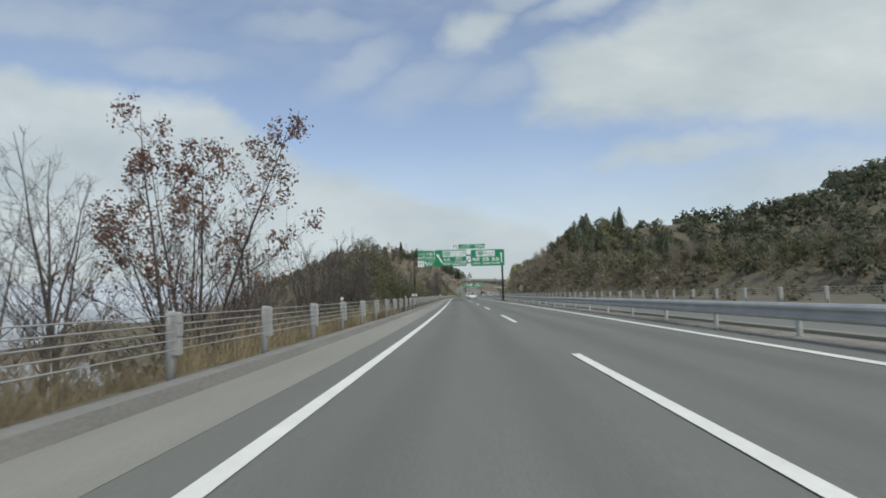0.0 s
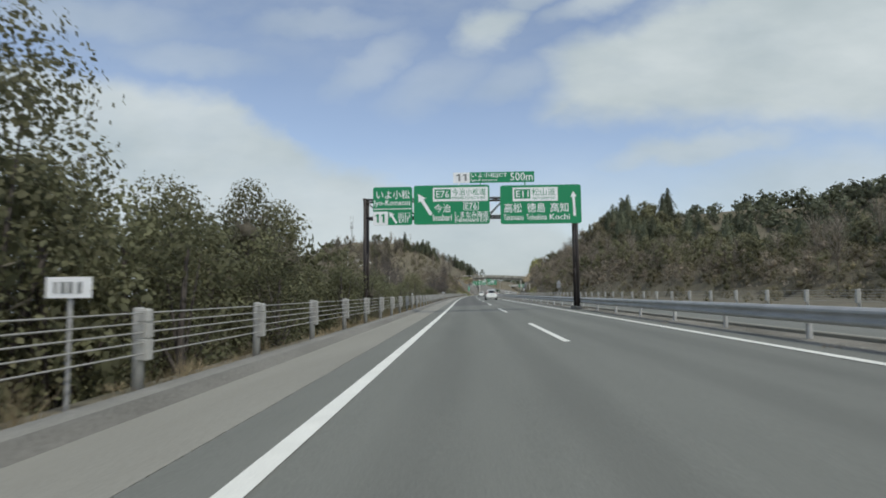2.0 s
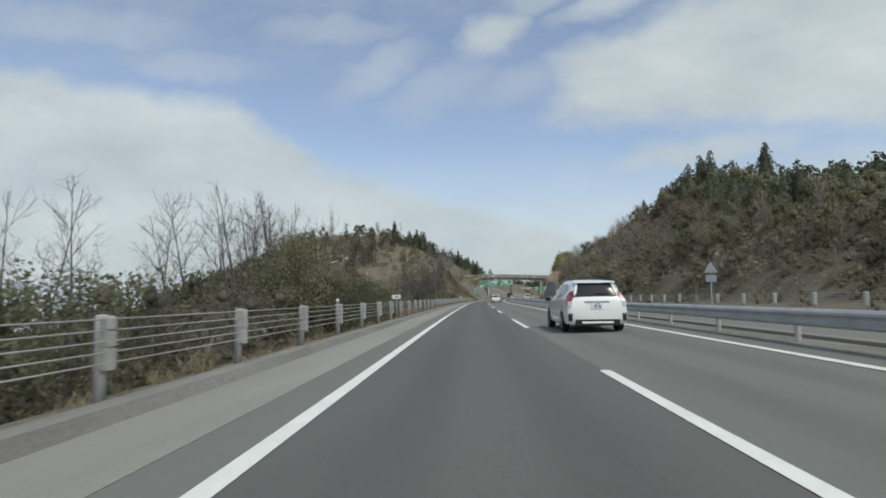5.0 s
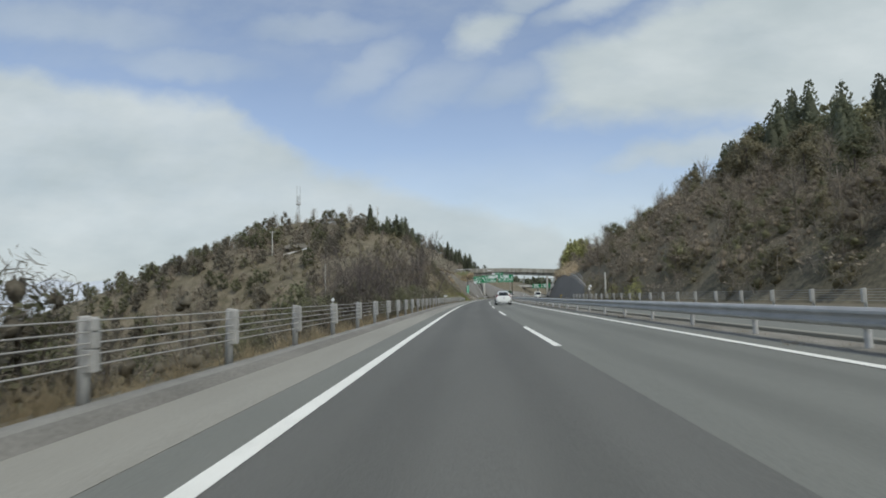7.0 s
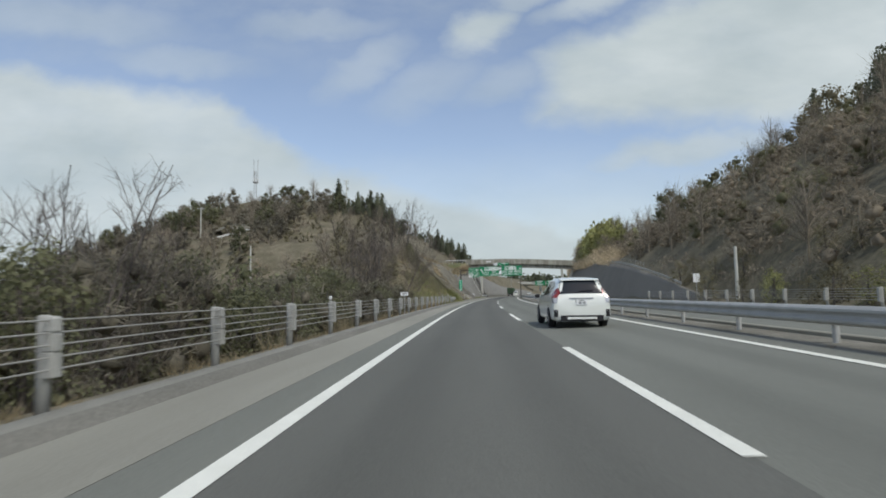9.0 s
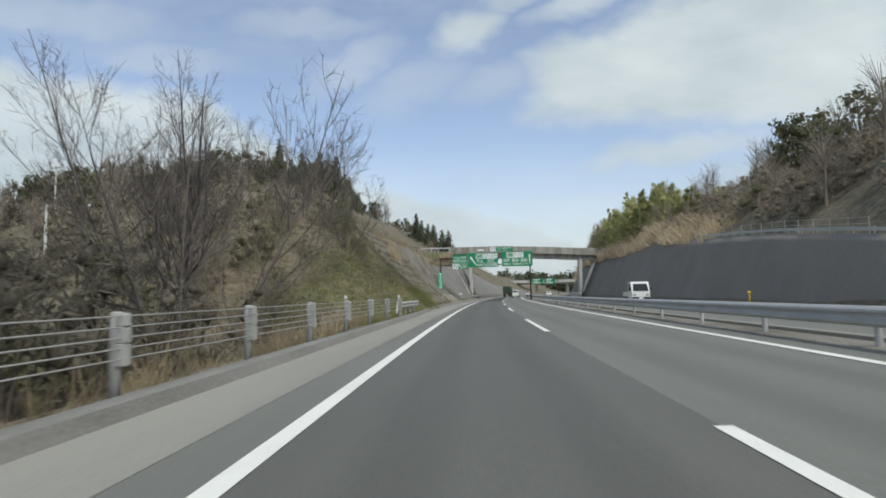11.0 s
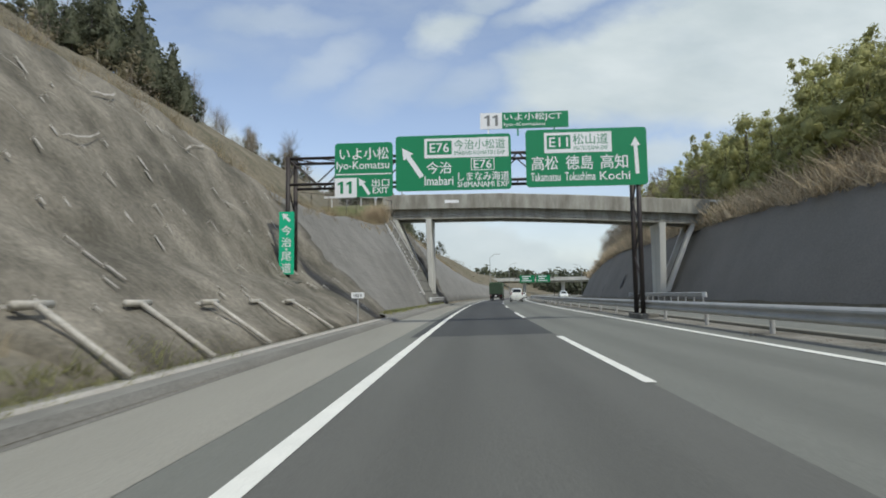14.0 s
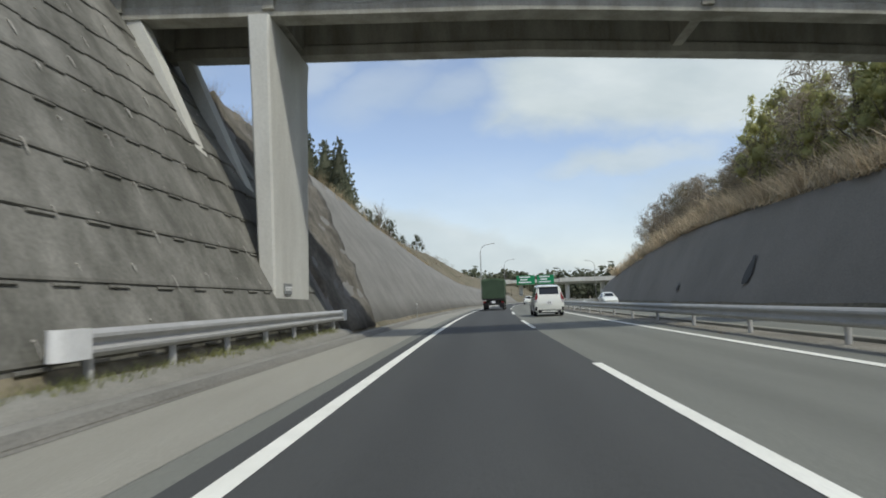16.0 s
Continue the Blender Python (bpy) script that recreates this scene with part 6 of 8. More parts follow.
scatter("hillside_shrubs", BROWN_LOBES, field_places(92, 76, 330, 20, 52, 5.0, lambda s, u: 0.0 if behind_foot(s, u) < 2.0 or (s > 268 and behind_foot(s, u) < 2.6) else max(0.0, 1.7 * patchy(s, u, 10, 25) - 0.45), (0.8, 1.5)), [M_LEAF_MID, M_TWIG], "green shrubs among the brush of the slope", "shrubs")
HILL_FOOT = [lobed(135 + k, 3.0, 2.0, 6, 54, 0.125, 0.15, 0.38) for k in range(4)]
scatter("hillside_foot_shrubs", HILL_FOOT, field_places(101, 36, 246, 20, 80, 3.9, lambda s, u: 0.9 if 0.6 < behind_foot(s, u) < 13 else 0.0, (0.55, 1.1)), [M_OLIVE, M_TWIG], "olive shrubs crowding the foot of the slope", "shrubs")
scatter("hillside_foot_shrubs", HILL_FOOT, field_places(102, 30, 205, 21, 66, 5.6, lambda s, u: 0.7 if behind_foot(s, u) < 1 else 0.0, (0.3, 0.6)), [M_OLIVE, M_TWIG], "low olive shrubs on the flat beyond the lanes", "shrubs")
scatter("hillside_bare_trees", BARE, field_places(4, 80, 420, 22, 62, 6.5, lambda s, u: 0.5 if 2 < behind_foot(s, u) < 30 else 0.0, (0.6, 1.2)), [M_TWIG], "leafless small trees among the thicket", "trees")
GROVE_S = [318, 330, 337, 343, 347, 356, 365, 377, 404, 424, 436, 446, 467, 496, 530]
GROVE_TOP = [9.5, 11.5, 13.2, 14.4, 16.8, 17.4, 18.9, 20.4, 21.2, 20.6, 21.4, 20.0, 18.5, 17.5, 13.0]


def grove_growth(seed, s0, s1, u0, u1, step, keep, tall, share=(0.74, 0.96)):
    """Places above the dark wall whose plants reach the top line of the growth there."""
    rng = np.random.default_rng(seed)
    rows = []
    for s, u, k in field_places(seed, s0, s1, u0, u1, step, keep):
        k = (float(np.interp(s, GROVE_S, GROVE_TOP)) * rng.uniform(*share) - float(land_right(s, u)) + 0.3) / tall
        if k > 0.2:
            rows.append((s, u, min(k, 1.9)))
    return rows


def grove_green(s, u):
    """Where the growth above the wall is bamboo."""
    return float(np.interp(s, [340, 347, 352, 412, 420, 428, 434, 446, 456], [0.0, 0.5, 1.0, 1.0, 0.7, 0.5, 0.35, 0.15, 0.0]))


GROVE = [lobed(230 + k, 7.0, 2.5, 11, 130, 0.085, 0.15, 0.50, 1.8, 0.5) for k in range(4)]
BROWN_CROWN = [lobed(240 + k, 7.0, 2.6, 11, 150, 0.095, 0.12, 0, 2.6, 0.32) for k in range(5)]
scatter("bamboo_grove", GROVE, grove_growth(5, 338, 456, 27, 31.8, 2.6, grove_green, 7.0), [M_LEAF_BAMBOO, M_OLIVE], "dense yellow-green bamboo grove above the wall", "bamboo")
scatter("bamboo_grove", BAMBOO, grove_growth(75, 340, 450, 28, 32, 4.2, grove_green, 9.4, (0.84, 1.0)), [M_LEAF_BAMBOO, M_OLIVE], "feathery bamboo tips rising from the grove", "bamboo")
scatter("hillside_brown_trees", BROWN_CROWN, grove_growth(77, 330, 500, 26.5, 32.5, 2.9, lambda s, u: 0.85 * (1 - 0.75 * grove_green(s, u)), 7.0), [M_BRUSH_LEAF, M_TWIG], "soft grey-brown leafless trees above the dark wall", "trees")
scatter("hillside_brown_trees", BROWN_CROWN, grove_growth(78, 414, 505, 28, 33, 3.4, lambda s, u: 0.5, 7.0, (0.7, 0.95)), [M_OLIVE, M_TWIG], "olive-brown trees above the dark wall", "trees")
scatter("hillside_slope_brush", BROWN_LOBES, field_places(99, 298, 352, 23.5, 46, 2.9, lambda s, u: 0.8 if behind_foot(s, u) > 1.4 else 0.0, (0.5, 0.95)), [M_BRUSH_LEAF, M_TWIG], "soft grey-brown brush on the slope above the wall", "shrubs")
scatter("hillside_slope_brush", BROWN_LOBES, field_places(96, 326, 510, 26.6, 29, 2.6, lambda s, u: 0.75, (0.4, 0.75)), [M_BRUSH_LEAF, M_TWIG], "low grey-brown brush above the dry grass of the wall", "shrubs")
RIDGE = [lobed(65 + k, 8.5, 6.8, 6, 20, 0.85, 0.35) for k in range(4)]
scatter("ridge_woods", RIDGE, field_places(72, 70, 345, 56, 116, 7.5, lambda s, u: 0.9, (0.34, 0.52)) + field_places(6, 196, 322, 108, 196, 10.5, lambda s, u: 0.95, (0.85, 1.1)) + field_places(66, 390, 510, 108, 290, 20, lambda s, u: 0.85, (1.2, 1.9)), [M_LEAF_CEDAR, M_BARK], "dark wooded ridge rising behind the hill", "trees")


def far_band(s, u):
    return np.full(np.shape(s), 0.0) + 4.0 * smooth(640, 800, s) + 2.5 * wave(s, u, 40.0, 2.0)


scatter("distant_woods", RIDGE, field_places(7, 690, 790, -105, 30, 12, lambda s, u: 0.95, (1.2, 1.9)), [M_LEAF_CEDAR, M_BARK], "dark distant woods where the road disappears", "trees", far_band)


# the left hill
def up_left(s, u):
    return float(land_left(s, u))


def left_brush(s, u):
    if s > 300 and u > float(cut_points(s)[2][0]) - 7:
        return 0.0
    if 364 < s < 420 and u > -30:
        return 0.0
    return 0.55 * (1.0 if u > -60 else 0.8)


def left_green(s, u):
    if s > 300 and u > float(cut_points(s)[2][0]) - 3 or (s > 296 and u > -46):
        return 0.0
    if 362 < s < 420 and u > -34:
        return 0.0
    high = up_left(s, u)
    if s > 404:
        return 0.0
    return (0.55 if high > 20 else 0.32) * max(0.0, patchy(s, u, 16, 9) * 1.6 - 0.36) * float(smooth(270, 310, s))


scatter("hill_thicket", BRUSH_FAR, field_places(11, 284, 400, -62, -10, 4.2, left_brush, (0.7, 1.15)) + field_places(12, 300, 430, -160, -62, 6.2, left_brush, (1.3, 2.0)) + field_places(13, 404, 560, -60, -11.5, 4.2, left_brush, (0.7, 1.1)), [M_TWIG, M_BRUSH_LEAF], "leafless brown thicket covering the hill", "shrubs")
scatter("hill_evergreens", BROAD, field_places(14, 300, 480, -98, -12, 4.8, left_green, (0.5, 0.95)) + field_places(79, 330, 415, -152, -98, 6.5, lambda s, u: 1.1 * patchy(s, u, 20, 31), (0.6, 1.05)) + [(372, -84, 0.9), (374, -80, 0.8), (368, -88, 0.8)], [M_LEAF_DARK, M_BARK], "dark evergreen trees scattered over the hill", "trees")
scatter("hill_woods", BROAD, field_places(86, 296, 405, -150, -40, 5.6, lambda s, u: 0.0 if u > (-48 if s > 335 else float(cut_points(s)[2][0]) - 22) else 0.75 * float(smooth(0.3, 0.6, patchy(s, u, 15, 41))), (0.45, 0.9)), [M_BRUSH_DARK, M_BARK], "dull olive-brown woods covering the hill", "trees")
SHRUB = [lobed(130 + k, 3.0, 2.0, 5, 38, 0.155, 0.2, 0.4) for k in range(5)]


def left_shrub(s, u):
    if s > 300 and u > float(cut_points(s)[2][0]) - 10 or (362 < s < 420 and u > -30):
        return 0.0
    return 0.75 * float(smooth(0.25, 0.6, patchy(s, u, 9, 21)))


scatter("hill_shrubs", SHRUB, field_places(61, 278, 400, -74, -9, 4.7, left_shrub, (0.55, 1.15)), [M_OLIVE, M_TWIG], "olive-brown shrubs covering the hill", "shrubs")
LOW = [lobed(140 + k, 1.5, 1.7, 5, 30, 0.13, 0.2, 0.45) for k in range(5)]
scatter("hill_undergrowth", LOW, field_places(63, 270, 320, -33, -9, 3.9, lambda s, u: 0.0 if s > 284 and u > -18 else 0.85, (0.7, 1.3)), [M_OLIVE, M_TWIG], "low brown undergrowth on the hill's foot", "undergrowth")
scatter("crest_thicket", BRUSH, field_places(64, 316, 362, -21, -13.6, 2.1, lambda s, u: 0.6 if u < float(cut_points(s)[2][0]) - 0.8 else 0.0, (0.6, 1.25)), [M_TWIG, M_BRUSH_LEAF], "leafless thicket along the crest of the cutting", "shrubs")
spur = [(s, u, max(0.35, (top - float(land_left(s, u))) / 11.0)) for s, u, top in ((450, -18.5, 20.5), (452, -21, 22.5), (455, -24.5, 24.5), (453, -28, 26.5), (458, -31, 28), (449, -25, 24), (447, -16.5, 17))]
grove = [(s, u, max(0.3, (top - float(land_left(s, u))) / 10.6)) for s, u, top in ((389, -38, 33.5), (386, -41, 31.5), (391, -35, 32.5), (387.5, -35.5, 31), (392, -41.5, 31.5), (390, -44, 30), (394, -37, 30.5), (385, -37.5, 29), (393, -32.5, 28.5), (388.5, -32, 27.5), (395, -47, 27.5), (389.5, -47, 27), (384, -43.5, 28), (391, -29.8, 24.5))]
scatter("hill_cedars", CEDAR, spur + grove + [(397.2, -50.9, 0.80)], [M_LEAF_CEDAR, M_BARK], "group of dark cedars on the hill above the cutting", "trees")
scatter("hill_grove", MID_BROAD, [(s + 0.8, u + 0.6, 0.52 * k * 11.6 / 7.0) for s, u, k in grove] + [(s - 1.4, u - 1.0, 0.62 * k * 11.6 / 7.0) for s, u, k in grove], [M_LEAF_CEDAR, M_BARK], "dark evergreen trees filling the cedar group", "trees")
scatter("hill_far_woods", BROAD, field_places(15, 458, 560, -75, -30, 8.0, lambda s, u: 0.8, (0.6, 0.9)), [M_LEAF_CEDAR, M_BARK], "dark wooded spur behind the bridge", "trees")
scatter("hill_brush", BROWN_LOBES, field_places(93, 282, 400, -110, -14, 5.0, lambda s, u: 0.0 if s > 335 and u > -48 else left_brush(s, u) * (0.6 + 0.7 * patchy(s, u, 14, 35)), (0.7, 1.35)), [M_BRUSH_LEAF, M_TWIG], "grey-brown brush covering the hill", "shrubs")
scatter("hill_bare_trees", BARE, field_places(16, 300, 470, -120, -10, 8.0, lambda s, u: 0.0 if s > 300 and u > float(cut_points(s)[2][0]) - 2 or (362 < s < 420 and u > -34) else 0.5, (0.6, 1.15)) + [(372 + 3 * k, -86 - 2.4 * k, 0.95) for k in range(6)] + [(321, -80.5, 1.15)], [M_TWIG], "leafless small trees on the hill", "trees")

# below the fence
BANK_GREEN = [lobed(180 + k, 4.4, 1.75, 14, 225, 0.056, 0.12, 0) for k in range(5)]
BANK_FAR = [lobed(187 + k, 5.0, 2.2, 11, 85, 0.1, 0.12, 0.2) for k in range(4)]
BANK_TALL = [lobed(185 + k, 8.0, 2.3, 24, 330, 0.062, 0.15, 0) for k in range(4)]
BANK_BROWN = [lobed(360 + k, 4.2, 1.7, 10, 140, 0.05, 0.10, 0.34, 3.2, 0.26) for k in range(5)]
BANK_S = [20, 38, 49, 53, 56, 61, 66, 69, 74, 78, 81, 84, 92, 104, 122, 140, 149, 153, 158, 165, 172, 180, 184, 190, 202, 212, 218, 224, 230, 235, 239, 247, 268, 284]
BANK_TOP = [-0.6, 0.5, 1.5, 1.7, 3.2, 4.6, 4.4, 4.2, 3.8, 4.4, 4.0, 2.9, 3.0, 2.6, 1.8, 1.5, 1.8, 3.6, 3.0, 2.8, 2.7, 2.8, 1.4, -0.4, -0.2, 2.0, 2.4, 2.6, 2.8, 2.6, 2.3, 2.6, 2.6, 2.4]


def bank_growth(seed, step, keep, tall, reach=(-10.2, -6.0), share=(0.72, 1.02)):
    """Places on the bank whose plants reach the top line of the growth there; tall is the plant's own height."""
    rng = np.random.default_rng(seed)
    rows = []
    for s, u, k in field_places(seed, 22, 288, *reach, step, keep):
        line = 1.15 + (float(np.interp(s, BANK_S, BANK_TOP)) - 1.15) * max(0.75, -u / 9.0)
        k = (line * rng.uniform(*share) - float(land_left(s, u)) + 0.3) / tall
        if k > 0.16 and u + 1.8 * k < -4.7:
            rows.append((s, u, min(k, 1.6)))
    return rows


def leafy(s, u):
    """Where the bank's growth is evergreen."""
    return float(np.interp(s, [40, 52, 58, 96, 110, 146, 151, 176, 182, 222, 228, 250, 256, 284], [0.1, 0.15, 0.9, 0.85, 0.4, 0.35, 0.75, 0.6, 0.3, 0.1, 0.65, 0.55, 0.25, 0.15])) * (0.5 + patchy(s, u, 6, 61))


scatter("bank_evergreens", BANK_GREEN, bank_growth(17, 2.9, lambda s, u: leafy(s, u) * (1.0 if u < -6.8 else 0.5), 4.4), [M_LEAF_DARK, M_BARK], "dense evergreen bushes on the bank below the fence", "bushes")
scatter("bank_evergreens", BANK_FAR, bank_growth(97, 3.2, leafy, 5.0, (-14.0, -10.2)), [M_LEAF_DARK, M_BARK], "evergreen trees lower down the bank", "trees")
scatter("bank_brush", BROWN_LOBES, bank_growth(98, 3.0, lambda s, u: 0.95 - 0.7 * leafy(s, u), 3.0, (-14.0, -10.2)), [M_BRUSH_DARK, M_TWIG_SHADED], "dark leafless brush lower down the bank", "shrubs")
scatter("bank_brush", BANK_BROWN, bank_growth(18, 2.7, lambda s, u: (0.95 - 0.7 * leafy(s, u)) * (1.0 if u < -6.8 else 0.6), 4.2), [M_BRUSH_DARK, M_TWIG_SHADED], "dark leafless brush crowding the bank below the fence", "shrubs")
scatter("bank_tall_evergreens", BANK_TALL, [(s, u, (top - float(land_left(s, u)) + 0.4) / 8.0) for s, u, top in ((61.0, -9.8, 6.2), (64, -11.2, 5.0), (68.5, -10.0, 4.8), (67, -12.5, 5.2), (73.6, -9.4, 5.0), (78.2, -9.6, 5.6), (76.0, -11.2, 4.6), (81.5, -12, 5.0), (86, -13, 4.6), (92, -12, 4.0), (153.2, -9.2, 4.0), (155.5, -10.5, 4.4), (170.2, -10, 3.4))], [M_LEAF_MID, M_BARK], "tall evergreen trees on the bank beyond the fence", "trees")
scatter("bank_thicket", BRUSH, field_places(19, 20, 284, -13.5, -6.0, 4.6, lambda s, u: 0.7, (0.8, 1.5)), [M_TWIG_SHADED, M_BRUSH_DARK], "bare brown thicket on the bank below the fence", "shrubs")
scatter("bank_woods", BRUSH_FAR, field_places(84, 14, 150, -26, -12.5, 5.5, lambda s, u: 0.8, (2.6, 3.7)) + field_places(89, 200, 262, -24, -11.5, 5.0, lambda s, u: 0.8, (1.7, 2.6)), [M_TWIG_SHADED, M_BRUSH_DARK], "tall bare brown brush lower down the bank", "shrubs")
scatter("bank_bare_trees", BARE, field_places(85, 42, 66, -24, -13.0, 3.4, lambda s, u: 0.85, (0.95, 1.45)), [M_TWIG], "leafless slender trees rising from the bank", "trees")
scatter("valley_trees", BARE, field_places(20, 90, 260, -50, -22, 7.0, lambda s, u: 0.3, (0.7, 1.1)), [M_TWIG], "leafless trees in the hazy valley", "trees")
scatter("cutting_brush", BANK_BROWN, [(s, u, k * (1.0 if u < -11 else 0.7)) for s, u, k in field_places(95, 284, 318, -20, -8.6, 2.9, lambda s, u: (0.8 if u < -9.5 or s < 296 else 0.3) * (0.35 if s > 308 else 1), (0.36, 0.62))], [M_BRUSH_LEAF, M_TWIG], "grey-brown leafless brush covering the top of the cutting", "shrubs", sink=0.3)
scatter("cutting_thicket", BRUSH, field_places(21, 278, 317, -18, -6.5, 1.9, lambda s, u: 0.8 if u < -9.0 else 0.4, (0.45, 0.95)), [M_TWIG, M_BRUSH_LEAF], "tangled brown thicket on the grassy slope", "shrubs")
scatter("cutting_bushes", BANK_GREEN, [(311.5, -9.4, 0.40), (312.7, -10.2, 0.42), (310.3, -9.0, 0.38), (311.2, -10.8, 0.36), (313.8, -10.6, 0.34), (317.6, -12.0, 0.42), (318.8, -13.0, 0.46), (320.2, -13.4, 0.50), (321.2, -13.6, 0.50), (322.4, -13.4, 0.44), (319.6, -12.2, 0.36), (323.6, -13.2, 0.34), (316.2, -11.8, 0.36), (303, -13, 0.4), (299, -12.5, 0.45), (296, -10.5, 0.4), (301, -10.6, 0.36)], [M_LEAF_MID, M_BARK], "dark green bushes at the top of the slope", "bushes", sink=0.3)
LOW_GREEN = [far_broadleaf(84 + k, 1.5, 1.0, 24, 40, 0.042) for k in range(3)]
scatter("slope_bushes", LOW_GREEN, field_places(23, 286, 320, -13, -5.6, 1.25, lambda s, u: 0.8 * max(0.0, patchy(s, u, 5, 12) * 1.8 - 0.55) * (0.6 if u > -8 else 1) * (0.0 if s > 314 and u > -8.5 else 1), (0.5, 1.05)), [M_LEAF_MID, M_BARK], "low green and brown bushes on the grassy slope", "bushes", sink=0.1)
TOE = [far_broadleaf(310 + k, 1.1, 1.0, 36, 60, 0.045) for k in range(3)]
scatter("toe_bushes", TOE, field_places(83, 316.6, 320.4, -6.2, -4.5, 0.6, lambda s, u: 0.9 if s < 319.6 or u > -5.2 else 0.5, (0.38, 0.72)), [M_GREEN_GRASS, M_BARK], "leafy green bushes at the foot of the slope", "bushes", sink=0.2)
scatter("lattice_weeds", LOW_GREEN, [(s, float(np.interp(r, [0, 12], [-5.2, -12.8])), k) for s, r, k in field_places(24, 319, 341, 0.5, 11.5, 1.8, lambda s, u: 0.2, (0.2, 0.4))], [M_BRUSH_LEAF, M_BARK], "dry brown weeds growing on the lattice slope", "weeds", sink=-0.1)
scatter("roadside_bushes", BANK_FAR, [(260.5, 20.6, 0.5), (262.0, 21.2, 0.46), (248.0, 21.0, 0.52), (249.8, 21.6, 0.55), (251.0, 20.8, 0.42)], [M_LEAF_BAMBOO, M_BARK], "yellow-green bushes behind the far fence", "bushes")
scatter("crest_bushes", BANK_FAR, field_places(22, 250, 284, 19.2, 23.5, 3.2, lambda s, u: 0.55, (0.35, 0.62)), [M_OLIVE, M_BARK], "olive-green bushes beyond the oncoming lanes", "bushes")


# ---- grass ----
def tuft(seed, n, h, r, width, lean=0.35):
    rng = np.random.default_rng(seed)
    a = rng.uniform(0, 2 * math.pi, n)
    d = r * rng.uniform(0, 1, n) ** 0.6
    root = np.stack([np.cos(a) * d, np.sin(a) * d, np.full(n, -0.05)], 1)
    high = h * rng.uniform(0.45, 1.1, n)
    tip = root + np.stack([rng.normal(size=n) * lean * high, rng.normal(size=n) * lean * high, high], 1)
    v, q = blades(rng, root, tip, width)
    return v, q, np.zeros(len(q), int)


DRY = [tuft(90 + k, 46, 0.78, 0.32, 0.008) for k in range(4)]
GREEN = [tuft(195 + k, 40, 0.34, 0.42, 0.013, 0.6) for k in range(4)]
SHORT = [tuft(95 + k, 34, 0.17, 0.3, 0.006, 0.5) for k in range(4)]
REED = [tuft(98 + k, 130, 2.2, 0.5, 0.012, 0.15) for k in range(3)]
rows = field_places(31, -12, 44, -8.5, -4.45, 0.62, lambda s, u: 0.85 * (0.35 if u > -4.9 else 1), (0.8, 1.4))
rows += field_places(32, 44, 296, -6.2, -4.5, 0.8, lambda s, u: max(0, patchy(s, u, 5, 2) * 1.9 - 0.72), (0.3, 0.85))
rows += field_places(33, 168, 205, -6.5, -4.6, 0.7, lambda s, u: 0.6, (0.5, 0.9))
rows += field_places(34, 270, 292, -6.3, -4.6, 0.7, lambda s, u: 0.6, (0.5, 1.0))
scatter("dry_grass", DRY, rows, [M_DRY_GRASS], "tall dry straw-coloured grass behind the fence", "grass")
rows = field_places(35, 20, 318, -4.75, -4.02, 0.42, lambda s, u: max(0.0, patchy(s, u, 4, 5) * 1.6 - 0.35), (0.6, 1.3))
scatter("verge_grass", SHORT, rows, [M_DRY_GRASS], "thin dry grass along the kerb", "grass", lambda s, u: np.full(np.shape(s), -0.09))
rows = field_places(36, 290, 321, -11.5, -4.2, 0.33, lambda s, u: 0.95 * float(smooth(-12, -9, u)) * float(1 - smooth(316, 320, s)), (0.4, 0.8))
dry_rows = [row for k, row in enumerate(rows) if k % 5 == 0]
rows = [row for k, row in enumerate(rows) if k % 5]
scatter("slope_dry_grass", GREEN, dry_rows + field_places(65, 288, 321, -17, -9, 0.62, lambda s, u: 0.8, (0.5, 1.0)), [M_DRY_GRASS], "dry straw-coloured grass between the green on the slope", "grass")
scatter("slope_grass", GREEN, rows, [M_GREEN_GRASS], "fresh green grass on the slope", "grass")
scatter("foot_weeds", GREEN, field_places(94, 364, 400, -4.88, -4.66, 0.13, lambda s, u: 0.85 * patchy(s, u, 3, 71) + 0.25, (0.25, 0.65)), [M_GREEN_GRASS], "green weeds in the gap between kerb and wall", "grass", lambda s, u: np.full(np.shape(s), 0.22))
rows = field_places(38, 339, 346, -5.3, -4.5, 0.4, lambda s, u: 0.6, (0.7, 1.6))
scatter("toe_weeds", GREEN, field_places(88, 335, 347, -5.3, -4.6, 0.3, lambda s, u: 0.75, (0.4, 0.85)), [M_GREEN_GRASS], "straggling green weeds along the foot of the slope", "grass", sink=-0.04)
scatter("weeds", SHORT, rows, [M_GREEN_GRASS], "green weeds at the foot of the slope", "grass")
rows = [(s, 19.6 + float(wall_top(s)) / 2.1 + o, k) for s, o, k in field_places(39, 326, 510, 0.0, 3.8, 0.8, lambda s, u: 0.95 if s > 335 else 0.45, (1.5, 2.7))]
WALL_TOP = [tuft(290 + k, 50, 0.62, 0.6, 0.019, 0.75) for k in range(5)]
rows = [(s, u, k * (0.55 + 0.9 * patchy(s, u, 4.0, 33))) for s, u, k in rows]
scatter("wall_grass", WALL_TOP, rows, [M_REED], "dry straw-coloured grass along the top of the dark wall", "grass", lambda s, u: np.maximum(wall_top(s), land_right(s, u)) - 0.1)
scatter("lattice_grass", DRY, [(s, float(np.interp(r, [0, 12], [-4.9, -12.7])), k) for s, r, k in field_places(87, 318.5, 338, 0.3, 11.5, 0.9, lambda s, r: 0.75 * max(0.0, patchy(s, r, 3.5, 51) * 1.9 - 0.75), (0.18, 0.42))], [M_DRY_GRASS], "dry straw-coloured grass growing between the lattice beams", "grass", sink=-0.28)
